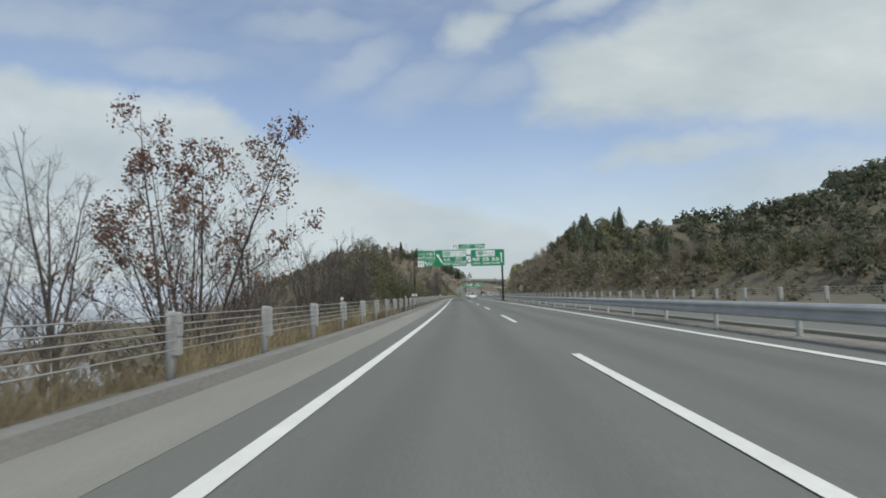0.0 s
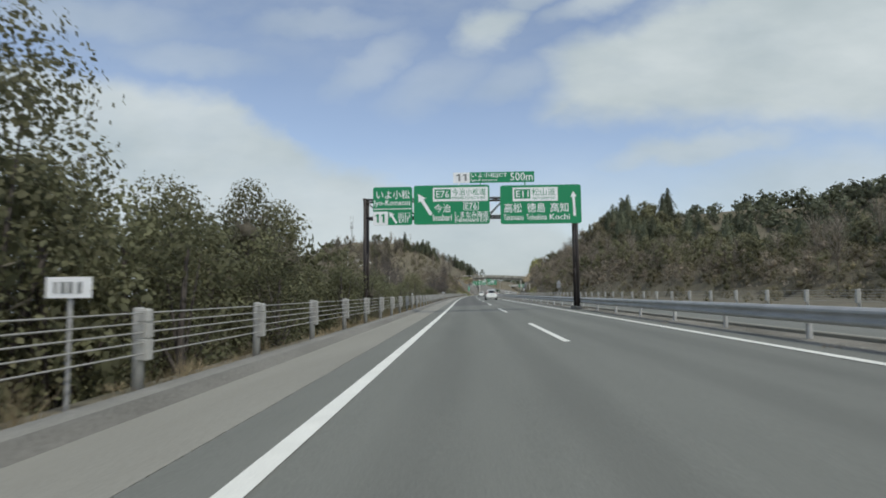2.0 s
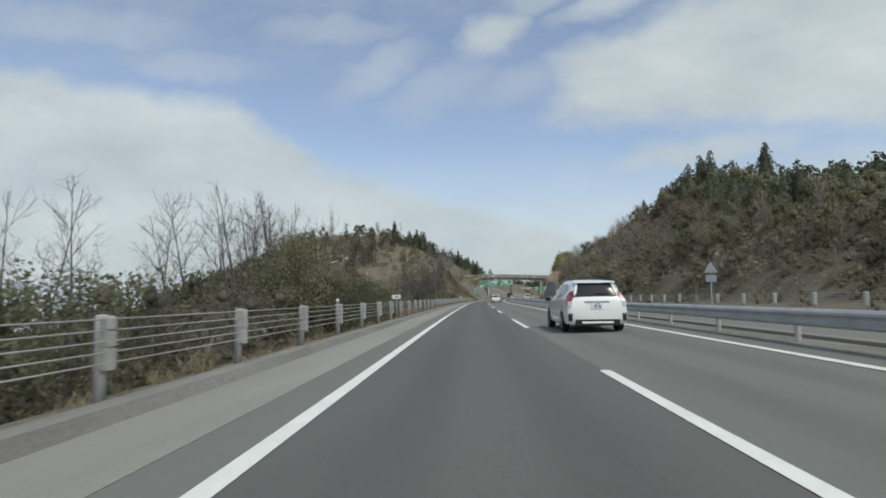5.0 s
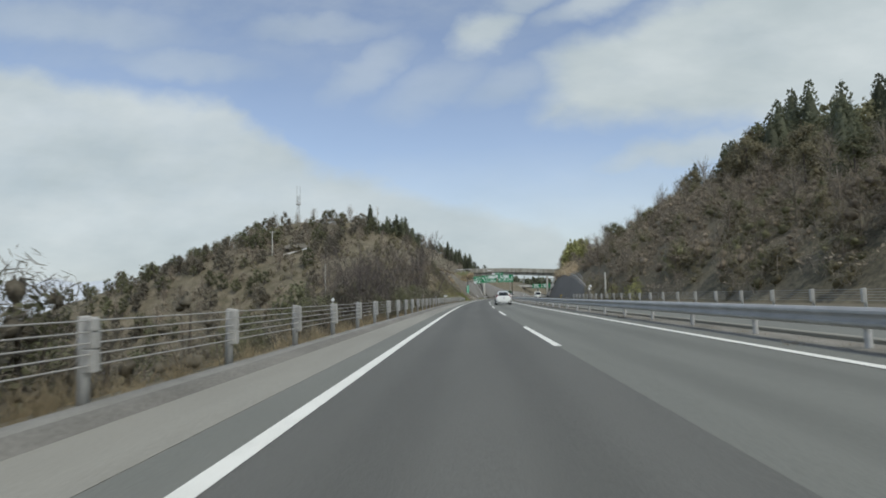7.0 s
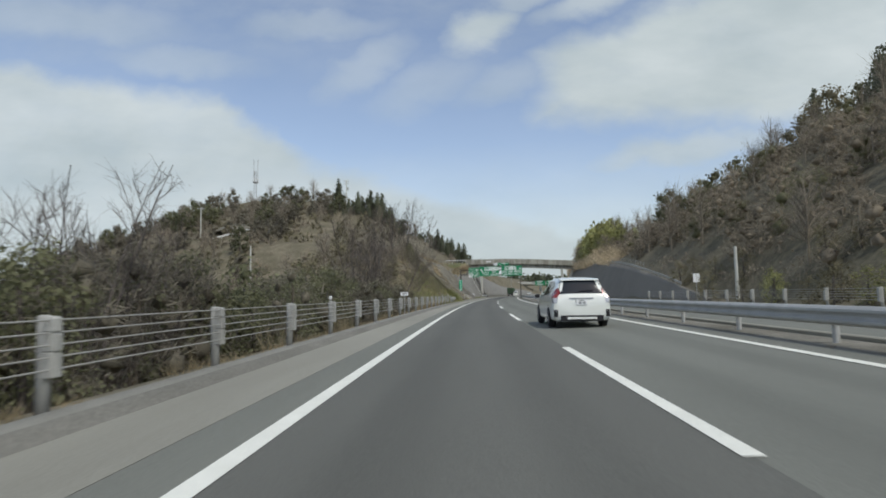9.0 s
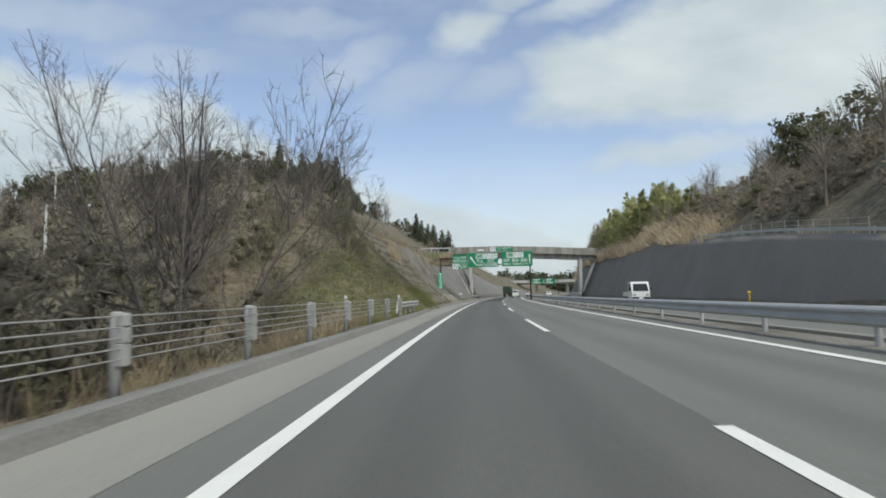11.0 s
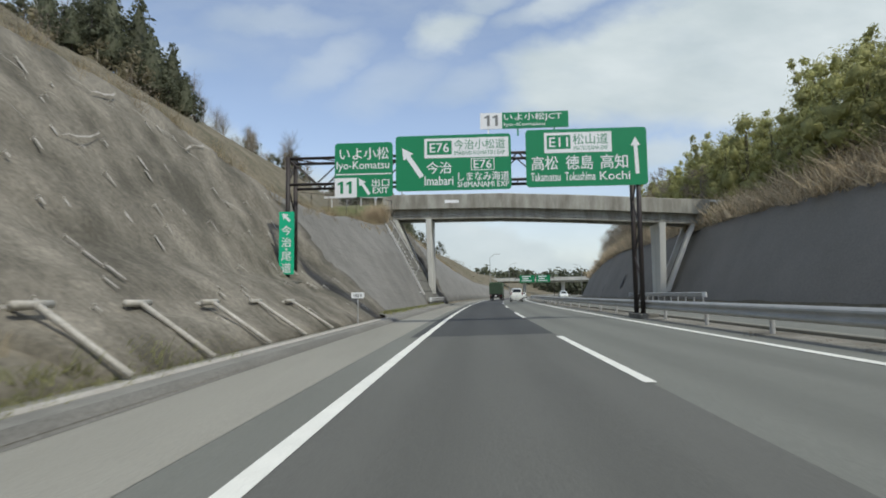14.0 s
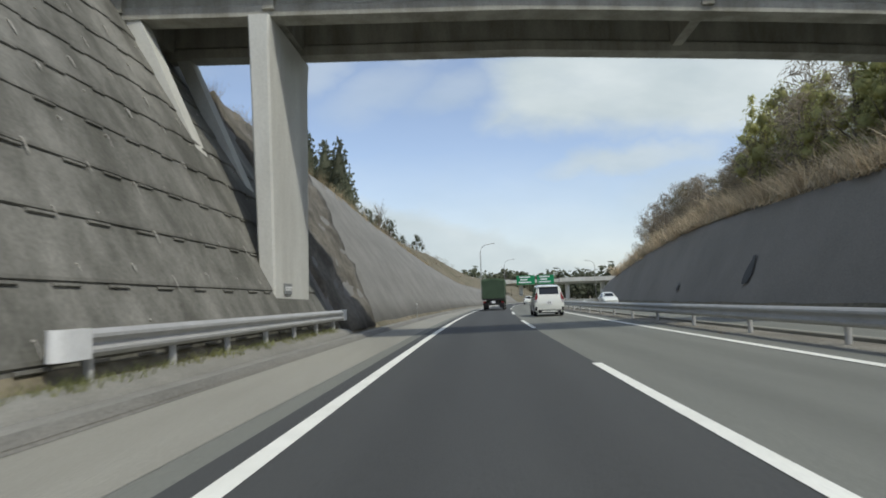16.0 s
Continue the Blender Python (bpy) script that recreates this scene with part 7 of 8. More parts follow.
rows = [(s, float(cut_points(s)[2][0]) + o, k) for s, o, k in field_places(40, 318, 470, -4.2, 0.5, 0.75, lambda s, u: 0.75, (0.6, 1.15)) if not 394 < s < 401]
scatter("crest_grass", DRY, rows, [M_DRY_GRASS], "dry grass along the crest of the cutting", "grass", lambda s, u: land_left(s, u) - 0.03)
scatter("reed_clump", REED, [(327.6, -9.2, 0.95), (328.4, -9.5, 0.85), (327.0, -9.7, 0.8), (328.0, -9.9, 0.9)], [M_REED], "tall pale clump of dry reeds on the lattice slope", "grass")
PAMPAS = [tuft(298 + k, 420, 1.7, 0.7, 0.011, 0.38) for k in range(3)]
scatter("roadside_reeds", DRY, field_places(44, 283.5, 292.5, -6.4, -4.9, 0.5, lambda s, u: 0.6, (0.7, 1.15)), [M_REED], "pale dry grass standing behind the fence", "grass")
scatter("reed_clump", PAMPAS, [(389.4, -9.5, 0.95), (390.4, -9.7, 1.15), (391.2, -9.9, 1.0), (390.2, -10.2, 0.8), (391.0, -10.5, 0.85), (389.6, -10.5, 0.7), (391.6, -10.2, 0.65), (390.6, -10.9, 0.8)], [M_REED], "pale clump of dry reeds beside the bridge end", "grass", lambda s, u: land_left(s, u) - 0.05)
rows = [(q, float(np.interp(r, [0, 12], [-5.2, -12.8])), k) for q, r, k in field_places(42, 318, 342, 0.3, 11.5, 0.9, lambda s, u: 0.6, (0.3, 0.7))]
CELL_ROWS = (0.36, 1.86, 3.52, 5.12, 6.42, 7.5, 8.9, 10.2, 11.3)
mats = [(q, float(np.interp(r, [0, 12], [-5.2, -12.8])), k) for q, r, k in field_places(43, 318.4, 339, 0.4, 11.3, 0.36, lambda s, r: 0.0 if any(b - 0.62 < r < b - 0.02 for b in CELL_ROWS) else 0.25 + 0.7 * patchy(s, r, 2.6, 57), (0.45, 0.95))]
scatter("lattice_mat", GREEN, mats, [M_BRUSH_LEAF], "matted brown grass covering the lattice cells", "grass", lambda s, u: land_left(s, u) + 0.30)
scatter("lattice_grass", DRY, rows, [M_DRY_GRASS], "dry grass growing from the lattice slope", "grass", lambda s, u: land_left(s, u) + 0.3)
rows = field_places(41, -20, 420, 6.4, 7.2, 0.5, lambda s, u: max(0.0, patchy(s, u, 6, 8) * 1.7 - 0.75), (0.35, 0.8))
scatter("median_weeds", SHORT, rows, [M_BRUSH_LEAF], "sparse brown weeds in the median", "grass", lambda s, u: np.full(np.shape(s), 0.15))


# ---- single leafless trees beside the road ----
def tree_growth(seed, h, stems, lean, reach=0.42, limbs=13):
    """A leafless tree: upright stems, rising limbs along them, twigs along the limbs. Gives the trunk, the crown and the twig ends."""
    rng = np.random.default_rng(seed)
    trunk, limb, thin, thick, ends = Mesh(), Mesh(), [], [], []

    def bent(p, way, length, rise, steps, wobble):
        path, d = [p], way / np.linalg.norm(way)
        for _ in range(steps):
            d = d + np.array([0, 0, rise]) + rng.normal(size=3) * wobble
            d = d / np.linalg.norm(d)
            p = p + d * length / steps
            path.append(p)
        return path, d

    def along(path, f):
        x = f * (len(path) - 1)
        k = min(int(x), len(path) - 2)
        return path[k] + (path[k + 1] - path[k]) * (x - k), path[k + 1] - path[k]

    for n in range(stems):
        a = 2 * math.pi * n / stems + rng.uniform(-0.5, 0.5)
        tilt = lean * rng.uniform(0.12, 1.15) if stems > 1 else lean * 0.3
        tall = h * (1.0 if n == 0 else rng.uniform(0.72, 0.97))
        r = 0.0095 * h * (1.0 if stems < 3 else 0.78)
        stem, _ = bent(np.array([math.cos(a) * 0.12, math.sin(a) * 0.12, -0.5]), np.array([math.cos(a) * tilt, math.sin(a) * tilt, 1.0]), tall, 0.035, 9, 0.05)
        trunk.tube([tuple(p) for p in stem], [max(0.008, r * (1 - 0.93 * k / 9)) for k in range(10)], 6, False)
        turn = rng.uniform(0, 6)
        for j in range(limbs):
            f = 0.16 + 0.80 * (j + rng.uniform(-0.3, 0.3)) / limbs
            p, d = along(stem, f)
            turn += 2.4 + rng.uniform(-0.4, 0.4)
            out = np.array([math.cos(turn), math.sin(turn), 0.0])
            length = h * reach * (1.05 - f) ** 0.75 * rng.uniform(0.6, 1.15)
            path, _ = bent(p, d / np.linalg.norm(d) * 0.75 + out * rng.uniform(0.55, 0.9), length, 0.10, 5, 0.08)
            lr = max(0.011, r * (1 - f) * 0.48)
            limb.tube([tuple(q) for q in path], [max(0.006, lr * (1 - 0.85 * k / 5)) for k in range(6)], 4, False)
            ends.append(path[-1])
            for g in np.linspace(0.22, 0.98, max(5, int(length * 4.6))):
                q, e = along(path, g)
                way = e / np.linalg.norm(e) + rng.normal(size=3) * 0.55 + np.array([0, 0, 0.3])
                tip = q + way / np.linalg.norm(way) * (0.30 * length * (1.15 - g) + 0.22) * rng.uniform(0.7, 1.3)
                thin.append((q, tip))
                thick.append(0.0085)
                ends.append(tip)
                for _ in range(4):
                    o = q + (tip - q) * rng.uniform(0.25, 0.95)
                    w = (tip - q) * 0.5 + rng.normal(size=3) * 0.16 + np.array([0, 0, 0.06])
                    thin.append((o, o + w))
                    thick.append(0.0055)
                    if rng.uniform() < 0.3:
                        ends.append(o + w)
    thin = np.array(thin)
    v, q = blades(rng, thin[:, 0], thin[:, 1], np.array(thick))
    lv, lq = np.array(limb.v, float), np.array(limb.f, int)
    v, q, _ = merge((lv, lq, 0), (v, q, 0))
    return trunk, (v, q), np.array(ends)


TREE_KINDS = []
for spec in ((101, 10.0, 1, 0.3, 0.44, 26), (102, 9.0, 3, 0.26, 0.36, 15), (103, 10.0, 2, 0.20, 0.40, 19), (104, 7.5, 5, 0.42, 0.34, 11), (105, 10.0, 3, 0.46, 0.52, 16)):
    trunk, (v, q), ends = tree_growth(*spec)
    TREE_KINDS.append((trunk.data("trunk", M_BARK, True), quads_mesh("crown", v, q, [M_BARK]), float(ends[:, 2].max())))


def bare_tree(s, u, kind, top, turn, label="leafless grey tree on the bank beside the road"):
    """top: the height of its highest twig over the road."""
    z = float(land(s, u)) - 0.2
    trunk, crown, tall = TREE_KINDS[kind]
    t = thing("bare_tree", label, "tree", spot(s, u, z, turn), "leafless trees")
    m = Matrix.Scale((top - z) / tall, 4)
    part("trunk", trunk, None, t, m=m)
    part("crown", crown, None, t, "bare twigs", m=m)
    return t


# s, u, kind, top, turn
for row in ((19.6, -14, 2, 6.9, 70), (17.2, -14.6, 1, 5.8, 130), (14.8, -13.6, 2, 7.4, 20), (21.5, -15.6, 2, 6.3, 200), (36, -17, 1, 6.2, 140), (38.5, -14.2, 2, 6.6, 60), (42.5, -14.8, 1, 6.9, 190), (47.5, -9.6, 3, 5.6, 310), (50.6, -9.4, 3, 6.0, 80), (53.8, -9.8, 3, 5.2, 230), (55.6, -10.4, 1, 5.9, 20),
            (45, -17, 1, 6.2, 20), (46.5, -11.2, 3, 7.0, 40), (48.2, -10.4, 3, 6.4, 200), (49.8, -10.8, 3, 6.4, 0), (51.8, -11.5, 3, 5.8, 120), (231.6, -9.6, 3, 5.0, 30), (232.8, -10.4, 3, 5.3, 210), (235.0, -10.8, 3, 4.9, 110), (237.5, -11.6, 3, 4.9, 140), (241, -12.4, 3, 4.6, 70), (54, -13, 0, 5.6, 50), (73, -14.5, 0, 7.2, 70), (90, -16, 0, 5.8, 10), (100, -17, 2, 5.5, 95),
            (143, -16, 1, 6.5, 45), (149.4, -10.8, 2, 6.9, 0), (151, -13.5, 0, 6.6, 130), (156, -17, 1, 7.5, 250), (161, -15, 2, 8.0, 70), (165, -14, 1, 8.2, 160), (168, -15.5, 2, 9.4, 35), (171.3, -16.3, 2, 10.6, 10), (173.5, -18, 1, 11.0, 220), (176, -15.5, 0, 9.0, 300), (178, -18.5, 2, 9.6, 120), (181, -14, 1, 6.2, 20),
            (185, -19, 1, 7.0, 80), (219.2, -9.0, 3, 5.8, 130), (221.4, -9.6, 3, 6.6, 30), (223.6, -10.0, 3, 6.7, 200), (226.2, -10.4, 3, 6.1, 300), (216.2, -7.9, 3, 6.2, 0), (216.0, -9.3, 1, 6.0, 40), (214.9, -8.7, 2, 5.5, 100), (217.6, -8.2, 2, 5.7, 250), (215.4, -10.4, 2, 5.4, 310), (218.5, -9.4, 3, 5.3, 170), (219.5, -11.0, 0, 5.2, 80), (225.5, -11.5, 2, 5.4, 90),
            (288.5, -11.8, 4, 11.5, 15), (292, -13.8, 2, 12.5, 100), (294, -16, 4, 13.0, 240), (296, -15.5, 1, 12.5, 60), (310.3, -10.4, 4, 10.6, 0), (309.5, -15, 1, 13.0, 45), (318.8, -14.2, 4, 19.0, 70), (316.8, -16.0, 4, 17.5, 200), (327.5, -14.8, 3, 11.0, 10), (331, -15, 4, 10.6, 130)):
    bare_tree(*row)

# the tree that keeps its red-brown leaves at the twig ends
trunk, (v, q), ends = tree_growth(121, 10.0, 6, 0.36, 0.40, 15)
red_z = float(land(24.1, -11.2)) - 0.2
red = thing("leafy_tree", "leafless tree with tufts of dry red-brown leaves at its tips", "tree", spot(24.1, -11.2, red_z))
grown = (8.7 - red_z) / ends[:, 2].max()
m = Matrix.Scale(grown, 4)
part("trunk", trunk, M_BARK, red, smooth=True, m=m)
part("crown", quads_mesh("crown", v, q, [M_BARK]), None, red, "bare twigs", m=m)
rng = np.random.default_rng(77)
high = ends[:, 2].max()
tufts = []
for e in ends:
    outer = e[2] > 0.55 * high + 0.09 * high * rng.normal() and (e[2] > 0.80 * high or np.hypot(e[0], e[1]) > 1.9)
    if rng.uniform() < (0.75 if outer else 0.16):
        n = int(rng.integers(8, 24) if outer else 5)
        tufts.append(e + rng.normal(size=(n, 3)) * 0.11)
v, q = leaves(rng, np.concatenate(tufts), 0.056, 0.5)
part("leaves", quads_mesh("leaves", v, q, [M_LEAF_RED]), None, red, "tufts of dry red-brown leaves", m=m)

# ---- vehicles ----
M_CAR_WHITE = material("white_car_paint", (0.80, 0.82, 0.76), 0.28, second=(0.74, 0.76, 0.70), large=0.8, fine=60, amount=0.15, grain=0.02, bump=0.0, clear=0.8)
M_CAR_GLASS = glass_material("car_glass")
M_TYRE = material("tyre_rubber", (0.022, 0.022, 0.023), 0.85, large=5, fine=60, grain=0.2)
M_RIM = material("alloy_rim", (0.55, 0.56, 0.57), 0.3, 0.85, large=5, fine=40, grain=0.05)
M_BLACK = material("black_plastic", (0.02, 0.02, 0.021), 0.6, large=4, fine=40, grain=0.15)
M_RED_LAMP = material("red_lamp", (0.22, 0.02, 0.022), 0.2, large=6, fine=40, grain=0.1, bump=0.0, clear=0.6)
M_CLEAR_LAMP = material("clear_lamp", (0.62, 0.62, 0.62), 0.15, 0.3, large=6, fine=40, grain=0.1, bump=0.0, clear=0.6)
M_CANVAS = material("green_canvas", (0.052, 0.085, 0.050), 0.85, second=(0.036, 0.060, 0.036), large=1.2, fine=30, amount=0.45, grain=0.15, bump=0.3)
M_CANVAS_TOP = material("green_canvas_top", (0.10, 0.155, 0.09), 0.85, second=(0.075, 0.115, 0.07), large=1.2, fine=30, amount=0.45, grain=0.15, bump=0.3)


class Shell:
    """A car's skin from stations along its length: y, floor, belt, roof, half widths at sill, belt and roof."""

    def __init__(self, stations):
        self.a = np.array(stations, float)

    def ring(self, y):
        zb, zm, zr, wl, wb, wr = (np.interp(y, self.a[:, 0], self.a[:, k]) for k in range(1, 7))
        top = zr - min(0.09, 0.35 * (zr - zm))
        return [(0, zb), (wl * 0.86, zb), (wl * 0.97, zb + 0.05), (wl, zb + 0.16), (wl * 1.005, zb + 0.55 * (zm - zb)), (wb, zm - 0.04), (wb * 0.975, zm + 0.01), (wr + 0.10 * (wb - wr), top), (wr * 0.90, zr - 0.018), (wr * 0.6, zr - 0.002), (0, zr)]

    def at(self, y, k, side, off=0.0):
        """A point on the skin: k counts along the ring from the floor to the roof."""
        r = self.ring(y)
        i = min(int(k), len(r) - 2)
        f = k - i
        x, z = r[i][0] + f * (r[i + 1][0] - r[i][0]), r[i][1] + f * (r[i + 1][1] - r[i][1])
        dx, dz = r[i + 1][0] - r[i][0], r[i + 1][1] - r[i][1]
        n = math.hypot(dx, dz) or 1
        return Vector((side * (x + off * dz / n), y, z - off * dx / n))

    def body(self):
        ys = []
        for a, b in zip(self.a[:-1, 0], self.a[1:, 0]):
            n = max(1, int((b - a) / 0.16))
            ys += [a + (b - a) * k / n for k in range(n)]
        ys.append(self.a[-1, 0])
        rings = []
        for y in ys:
            r = self.ring(y)
            rings.append([(x, y, z) for x, z in r] + [(-x, y, z) for x, z in reversed(r[1:-1])])
        return Mesh().loft(rings, True, True)

    def lamp(self, side, zs, widths, lengths):
        """A lamp that wraps round the tail's corner; its width across the tail and its length along the side are given at each height."""
        def back(z):
            return float(np.interp(z, self.a[:5, 3], self.a[:5, 0]))

        def half(y, z):
            r = self.ring(y)[3:9]
            return float(np.interp(z, [q[1] for q in r], [q[0] for q in r]))

        rings = []
        for z, w, l in zip(zs, widths, lengths):
            y = back(z)
            x, xf = half(y + 0.06, z), half(y + l, z)
            pts = [(x - w, y - 0.012), (x - 0.02, y + 0.0), (x + 0.012, y + 0.045), (xf + 0.012, y + l), (xf - 0.04, y + l), (x - w, y + 0.08)]
            rings.append([(side * px, py, z) for px, py in pts])
        return Mesh().loft(rings, True, True)

    def patch(self, ys, ks, side, off=0.007, mesh=None):
        """A panel laid on the skin; ks gives (from, to) at each y."""
        mesh = mesh or Mesh()
        rows = [[self.at(y, k0 + (k1 - k0) * j / 5, side, off) for j in range(6)] for y, (k0, k1) in zip(ys, ks)]
        if side < 0:
            rows = [list(reversed(r)) for r in rows]
        return mesh.loft(rows, False)


def wheel(parent, x, y, r, side):
    t = Mesh()
    prof = [(-0.10, r * 0.62), (-0.105, r * 0.92), (-0.085, r), (0.085, r), (0.105, r * 0.92), (0.10, r * 0.62)]
    rings = []
    for k in range(25):
        q = 2 * math.pi * k / 24
        rings.append([(x + a, y + math.cos(q) * d, r + math.sin(q) * d) for a, d in prof])
    t.loft(rings, False)
    w = part("wheel", t, M_TYRE, parent, "black tyre", True)
    rim = Mesh()
    rim.tube([(x - 0.03, y, r), (x + side * 0.085, y, r)], [r * 0.60, r * 0.64], 24)
    part("rim_shadow", rim, M_BLACK, w)
    spokes = Mesh()
    for k in range(10):
        q = 2 * math.pi * k / 10
        c = Vector((x + side * 0.095, y, r))
        spokes.bar(c, c + Vector((0, math.cos(q), math.sin(q))) * r * 0.62, 0.035 * r / 0.3, 0.02)
    spokes.tube([(x + side * 0.08, y, r), (x + side * 0.105, y, r)], r * 0.16, 12)
    ring = [[(x + side * a, y + math.cos(q) * d, r + math.sin(q) * d) for a, d in ((0.085, r * 0.58), (0.10, r * 0.60), (0.10, r * 0.65), (0.085, r * 0.66))] for q in (2 * math.pi * k / 24 for k in range(25))]
    spokes.loft(ring, False)
    part("rim", spokes, M_RIM, w, "bright alloy rim")


def car(name, label, place, stations, glass, rear, wheels, r=0.32, spoiler=True):
    """glass: (ys, ks) of each side window; rear: y and heights of the tail's pieces."""
    t = thing(name, label, "car", place)
    sh = Shell(stations)
    body = part("body", sh.body(), M_CAR_WHITE, t, "glossy white bodywork", True)
    body.data.set_sharp_from_angle(angle=radians(24))
    for ys, ks in glass:
        for side in (1, -1):
            part("side_window", sh.patch(ys, ks, side), M_CAR_GLASS, body, "dark tinted window", True)
    y0, y1 = rear["glass"]
    m = Mesh()
    rows = []
    for j in range(7):
        y = y0 + (y1 - y0) * j / 6
        rows.append([sh.at(y, 10 - d, s, 0.008) for s, d in ((-1, 2.5), (-1, 1.5), (-1, 0.6), (1, 0.0), (1, 0.6), (1, 1.5), (1, 2.5))])
    part("rear_window", m.loft(rows, False), M_CAR_GLASS, body, "dark rear window with a wiper", True)
    f0, f1 = rear["screen"]
    rows = [[sh.at(f0 + (f1 - f0) * j / 6, 10 - d, s, 0.008) for s, d in ((-1, 2.4), (-1, 1.4), (1, 0.0), (1, 1.4), (1, 2.4))] for j in range(7)]
    part("windscreen", Mesh().loft(rows, False), M_CAR_GLASS, body, "", True)
    yt, zl, zh, xo = rear["lamp"]
    for side in (1, -1):
        part("rear_lamp", sh.lamp(side, np.linspace(zl + 0.12, zh + 0.10, 6), (0.135, 0.13, 0.12, 0.095, 0.06, 0.02), (0.22, 0.27, 0.28, 0.23, 0.15, 0.05)), M_RED_LAMP, body, "red tail lamp")
        part("rear_lamp", sh.lamp(side, np.linspace(zl - 0.04, zl + 0.115, 4), (0.10, 0.12, 0.13, 0.135), (0.09, 0.14, 0.18, 0.22)), M_CLEAR_LAMP, body, "clear lower tail lamp")
        vent = Mesh()
        vent.loft([[(side * x, y, z) for x, y in ((xo - 0.13, yt - 0.075), (xo - 0.015, yt - 0.045), (xo - 0.01, yt + 0.05), (xo - 0.13, yt + 0.05))] for z in (0.34, 0.56)], True, True)
        part("bumper_vent", vent, M_BLACK, body)
        mirror = Mesh()
        my, mz = rear["mirror"]
        x = side * (xo + 0.03)
        mirror.loft([[(x + side * a, my + b, mz + c) for a, c in ((0.0, -0.06), (0.15, -0.07), (0.17, 0.05), (0.02, 0.06))] for b in (-0.06, 0.07)], True, True)
        part("mirror", mirror, M_BLACK, body, "black door mirror")
        for hy in rear["handles"]:
            p = sh.at(hy, 4.65, side, 0.02)
            part("door_handle", Mesh().bar(p + Vector((0, -0.10, 0)), p + Vector((0, 0.10, 0.005)), 0.025, 0.03), M_CAR_WHITE, body)
    yb = yt - 0.075
    part("bumper_lip", Mesh().box(-0.45, yb - 0.03, 0.27, 0.45, yb + 0.15, 0.33, cut=0.01), M_CAR_WHITE, body)
    part("diffuser", Mesh().box(-0.64, yb - 0.015, 0.21, 0.64, yb + 0.2, 0.385), M_BLACK, body, "black lower bumper")
    z = rear["plate"]
    number = part("number_plate", Mesh().box(-0.165, yb + rear.get("plate_in", 0.03), z, 0.165, yb + rear.get("plate_in", 0.03) + 0.03, z + 0.165), M_SIGN_WHITE, body, "white plate with unreadable figures")
    bars = Mesh()
    for x, w in ((-0.09, 0.035), (-0.045, 0.035), (0.03, 0.035), (0.075, 0.035)):
        bars.box(x, yb + rear.get("plate_in", 0.03) - 0.004, z + 0.025, x + w, yb + rear.get("plate_in", 0.03) + 0.002, z + 0.10)
    bars.box(-0.07, yb + rear.get("plate_in", 0.03) - 0.004, z + 0.12, 0.07, yb + rear.get("plate_in", 0.03) + 0.002, z + 0.145)
    part("figures", bars, M_GREY_BAR, number)
    part("garnish", Mesh().bar((-0.36, yb + 0.045, z + 0.20), (0.36, yb + 0.045, z + 0.20), 0.05, 0.035), M_RIM, body, "chrome strip above the plate")
    if spoiler:
        zs, ys = rear["spoiler"]
        sp = Mesh().loft([[(x, ys + b, zs + c) for b, c in ((0.20, 0.0), (-0.10, -0.035), (-0.12, -0.06), (0.15, -0.05))] for x in (-0.60, -0.3, 0.3, 0.60)], True, True)
        part("spoiler", sp, M_CAR_WHITE, body)
    wz = rear["wiper"]
    wy = float(np.interp(wz, [float(sh.ring(y1)[-1][1]), float(sh.ring(y0)[-1][1])], [y1, y0]))
    part("wiper", Mesh().bar((-0.05, wy - 0.035, wz), (0.38, wy - 0.03, wz + 0.02), 0.02, 0.02), M_BLACK, body)
    for y in wheels:
        for side in (1, -1):
            arch = Mesh()
            xo2 = float(np.interp(y, sh.a[:, 0], sh.a[:, 4])) + 0.004
            ring = [(side * xo2, y + math.cos(radians(a)) * (r + 0.055), r + math.sin(radians(a)) * (r + 0.055)) for a in range(-12, 193, 12)]
            inner = [(side * (xo2 - 0.02), y, r * 0.5)] * len(ring)
            arch.loft([ring, [(side * (xo2 - 0.01), p[1] * 0.2 + y * 0.8, p[2] * 0.2 + r * 0.8) for p in ring]], False)
            part("wheel_arch", arch, M_BLACK, body)
            wheel(t, side * (xo2 - 0.085), y, r, side)
    return t


WAGON = [(-2.30, 0.34, 0.70, 0.73, 0.76, 0.76, 0.71), (-2.265, 0.27, 0.86, 0.90, 0.845, 0.835, 0.77), (-2.20, 0.23, 0.96, 1.03, 0.87, 0.85, 0.73), (-2.02, 0.21, 0.99, 1.36, 0.885, 0.865, 0.63), (-1.90, 0.21, 0.995, 1.49, 0.887, 0.87, 0.60), (-1.70, 0.21, 0.995, 1.53, 0.888, 0.875, 0.595), (-1.2, 0.21, 0.985, 1.565, 0.888, 0.88, 0.60),
         (-0.3, 0.21, 0.955, 1.575, 0.888, 0.885, 0.60), (0.45, 0.21, 0.935, 1.50, 0.888, 0.885, 0.575), (0.9, 0.21, 0.92, 1.27, 0.888, 0.88, 0.60), (1.42, 0.21, 0.90, 0.975, 0.885, 0.85, 0.70), (2.0, 0.23, 0.77, 0.83, 0.855, 0.79, 0.62), (2.25, 0.28, 0.60, 0.68, 0.74, 0.70, 0.55), (2.32, 0.36, 0.50, 0.56, 0.58, 0.56, 0.45)]
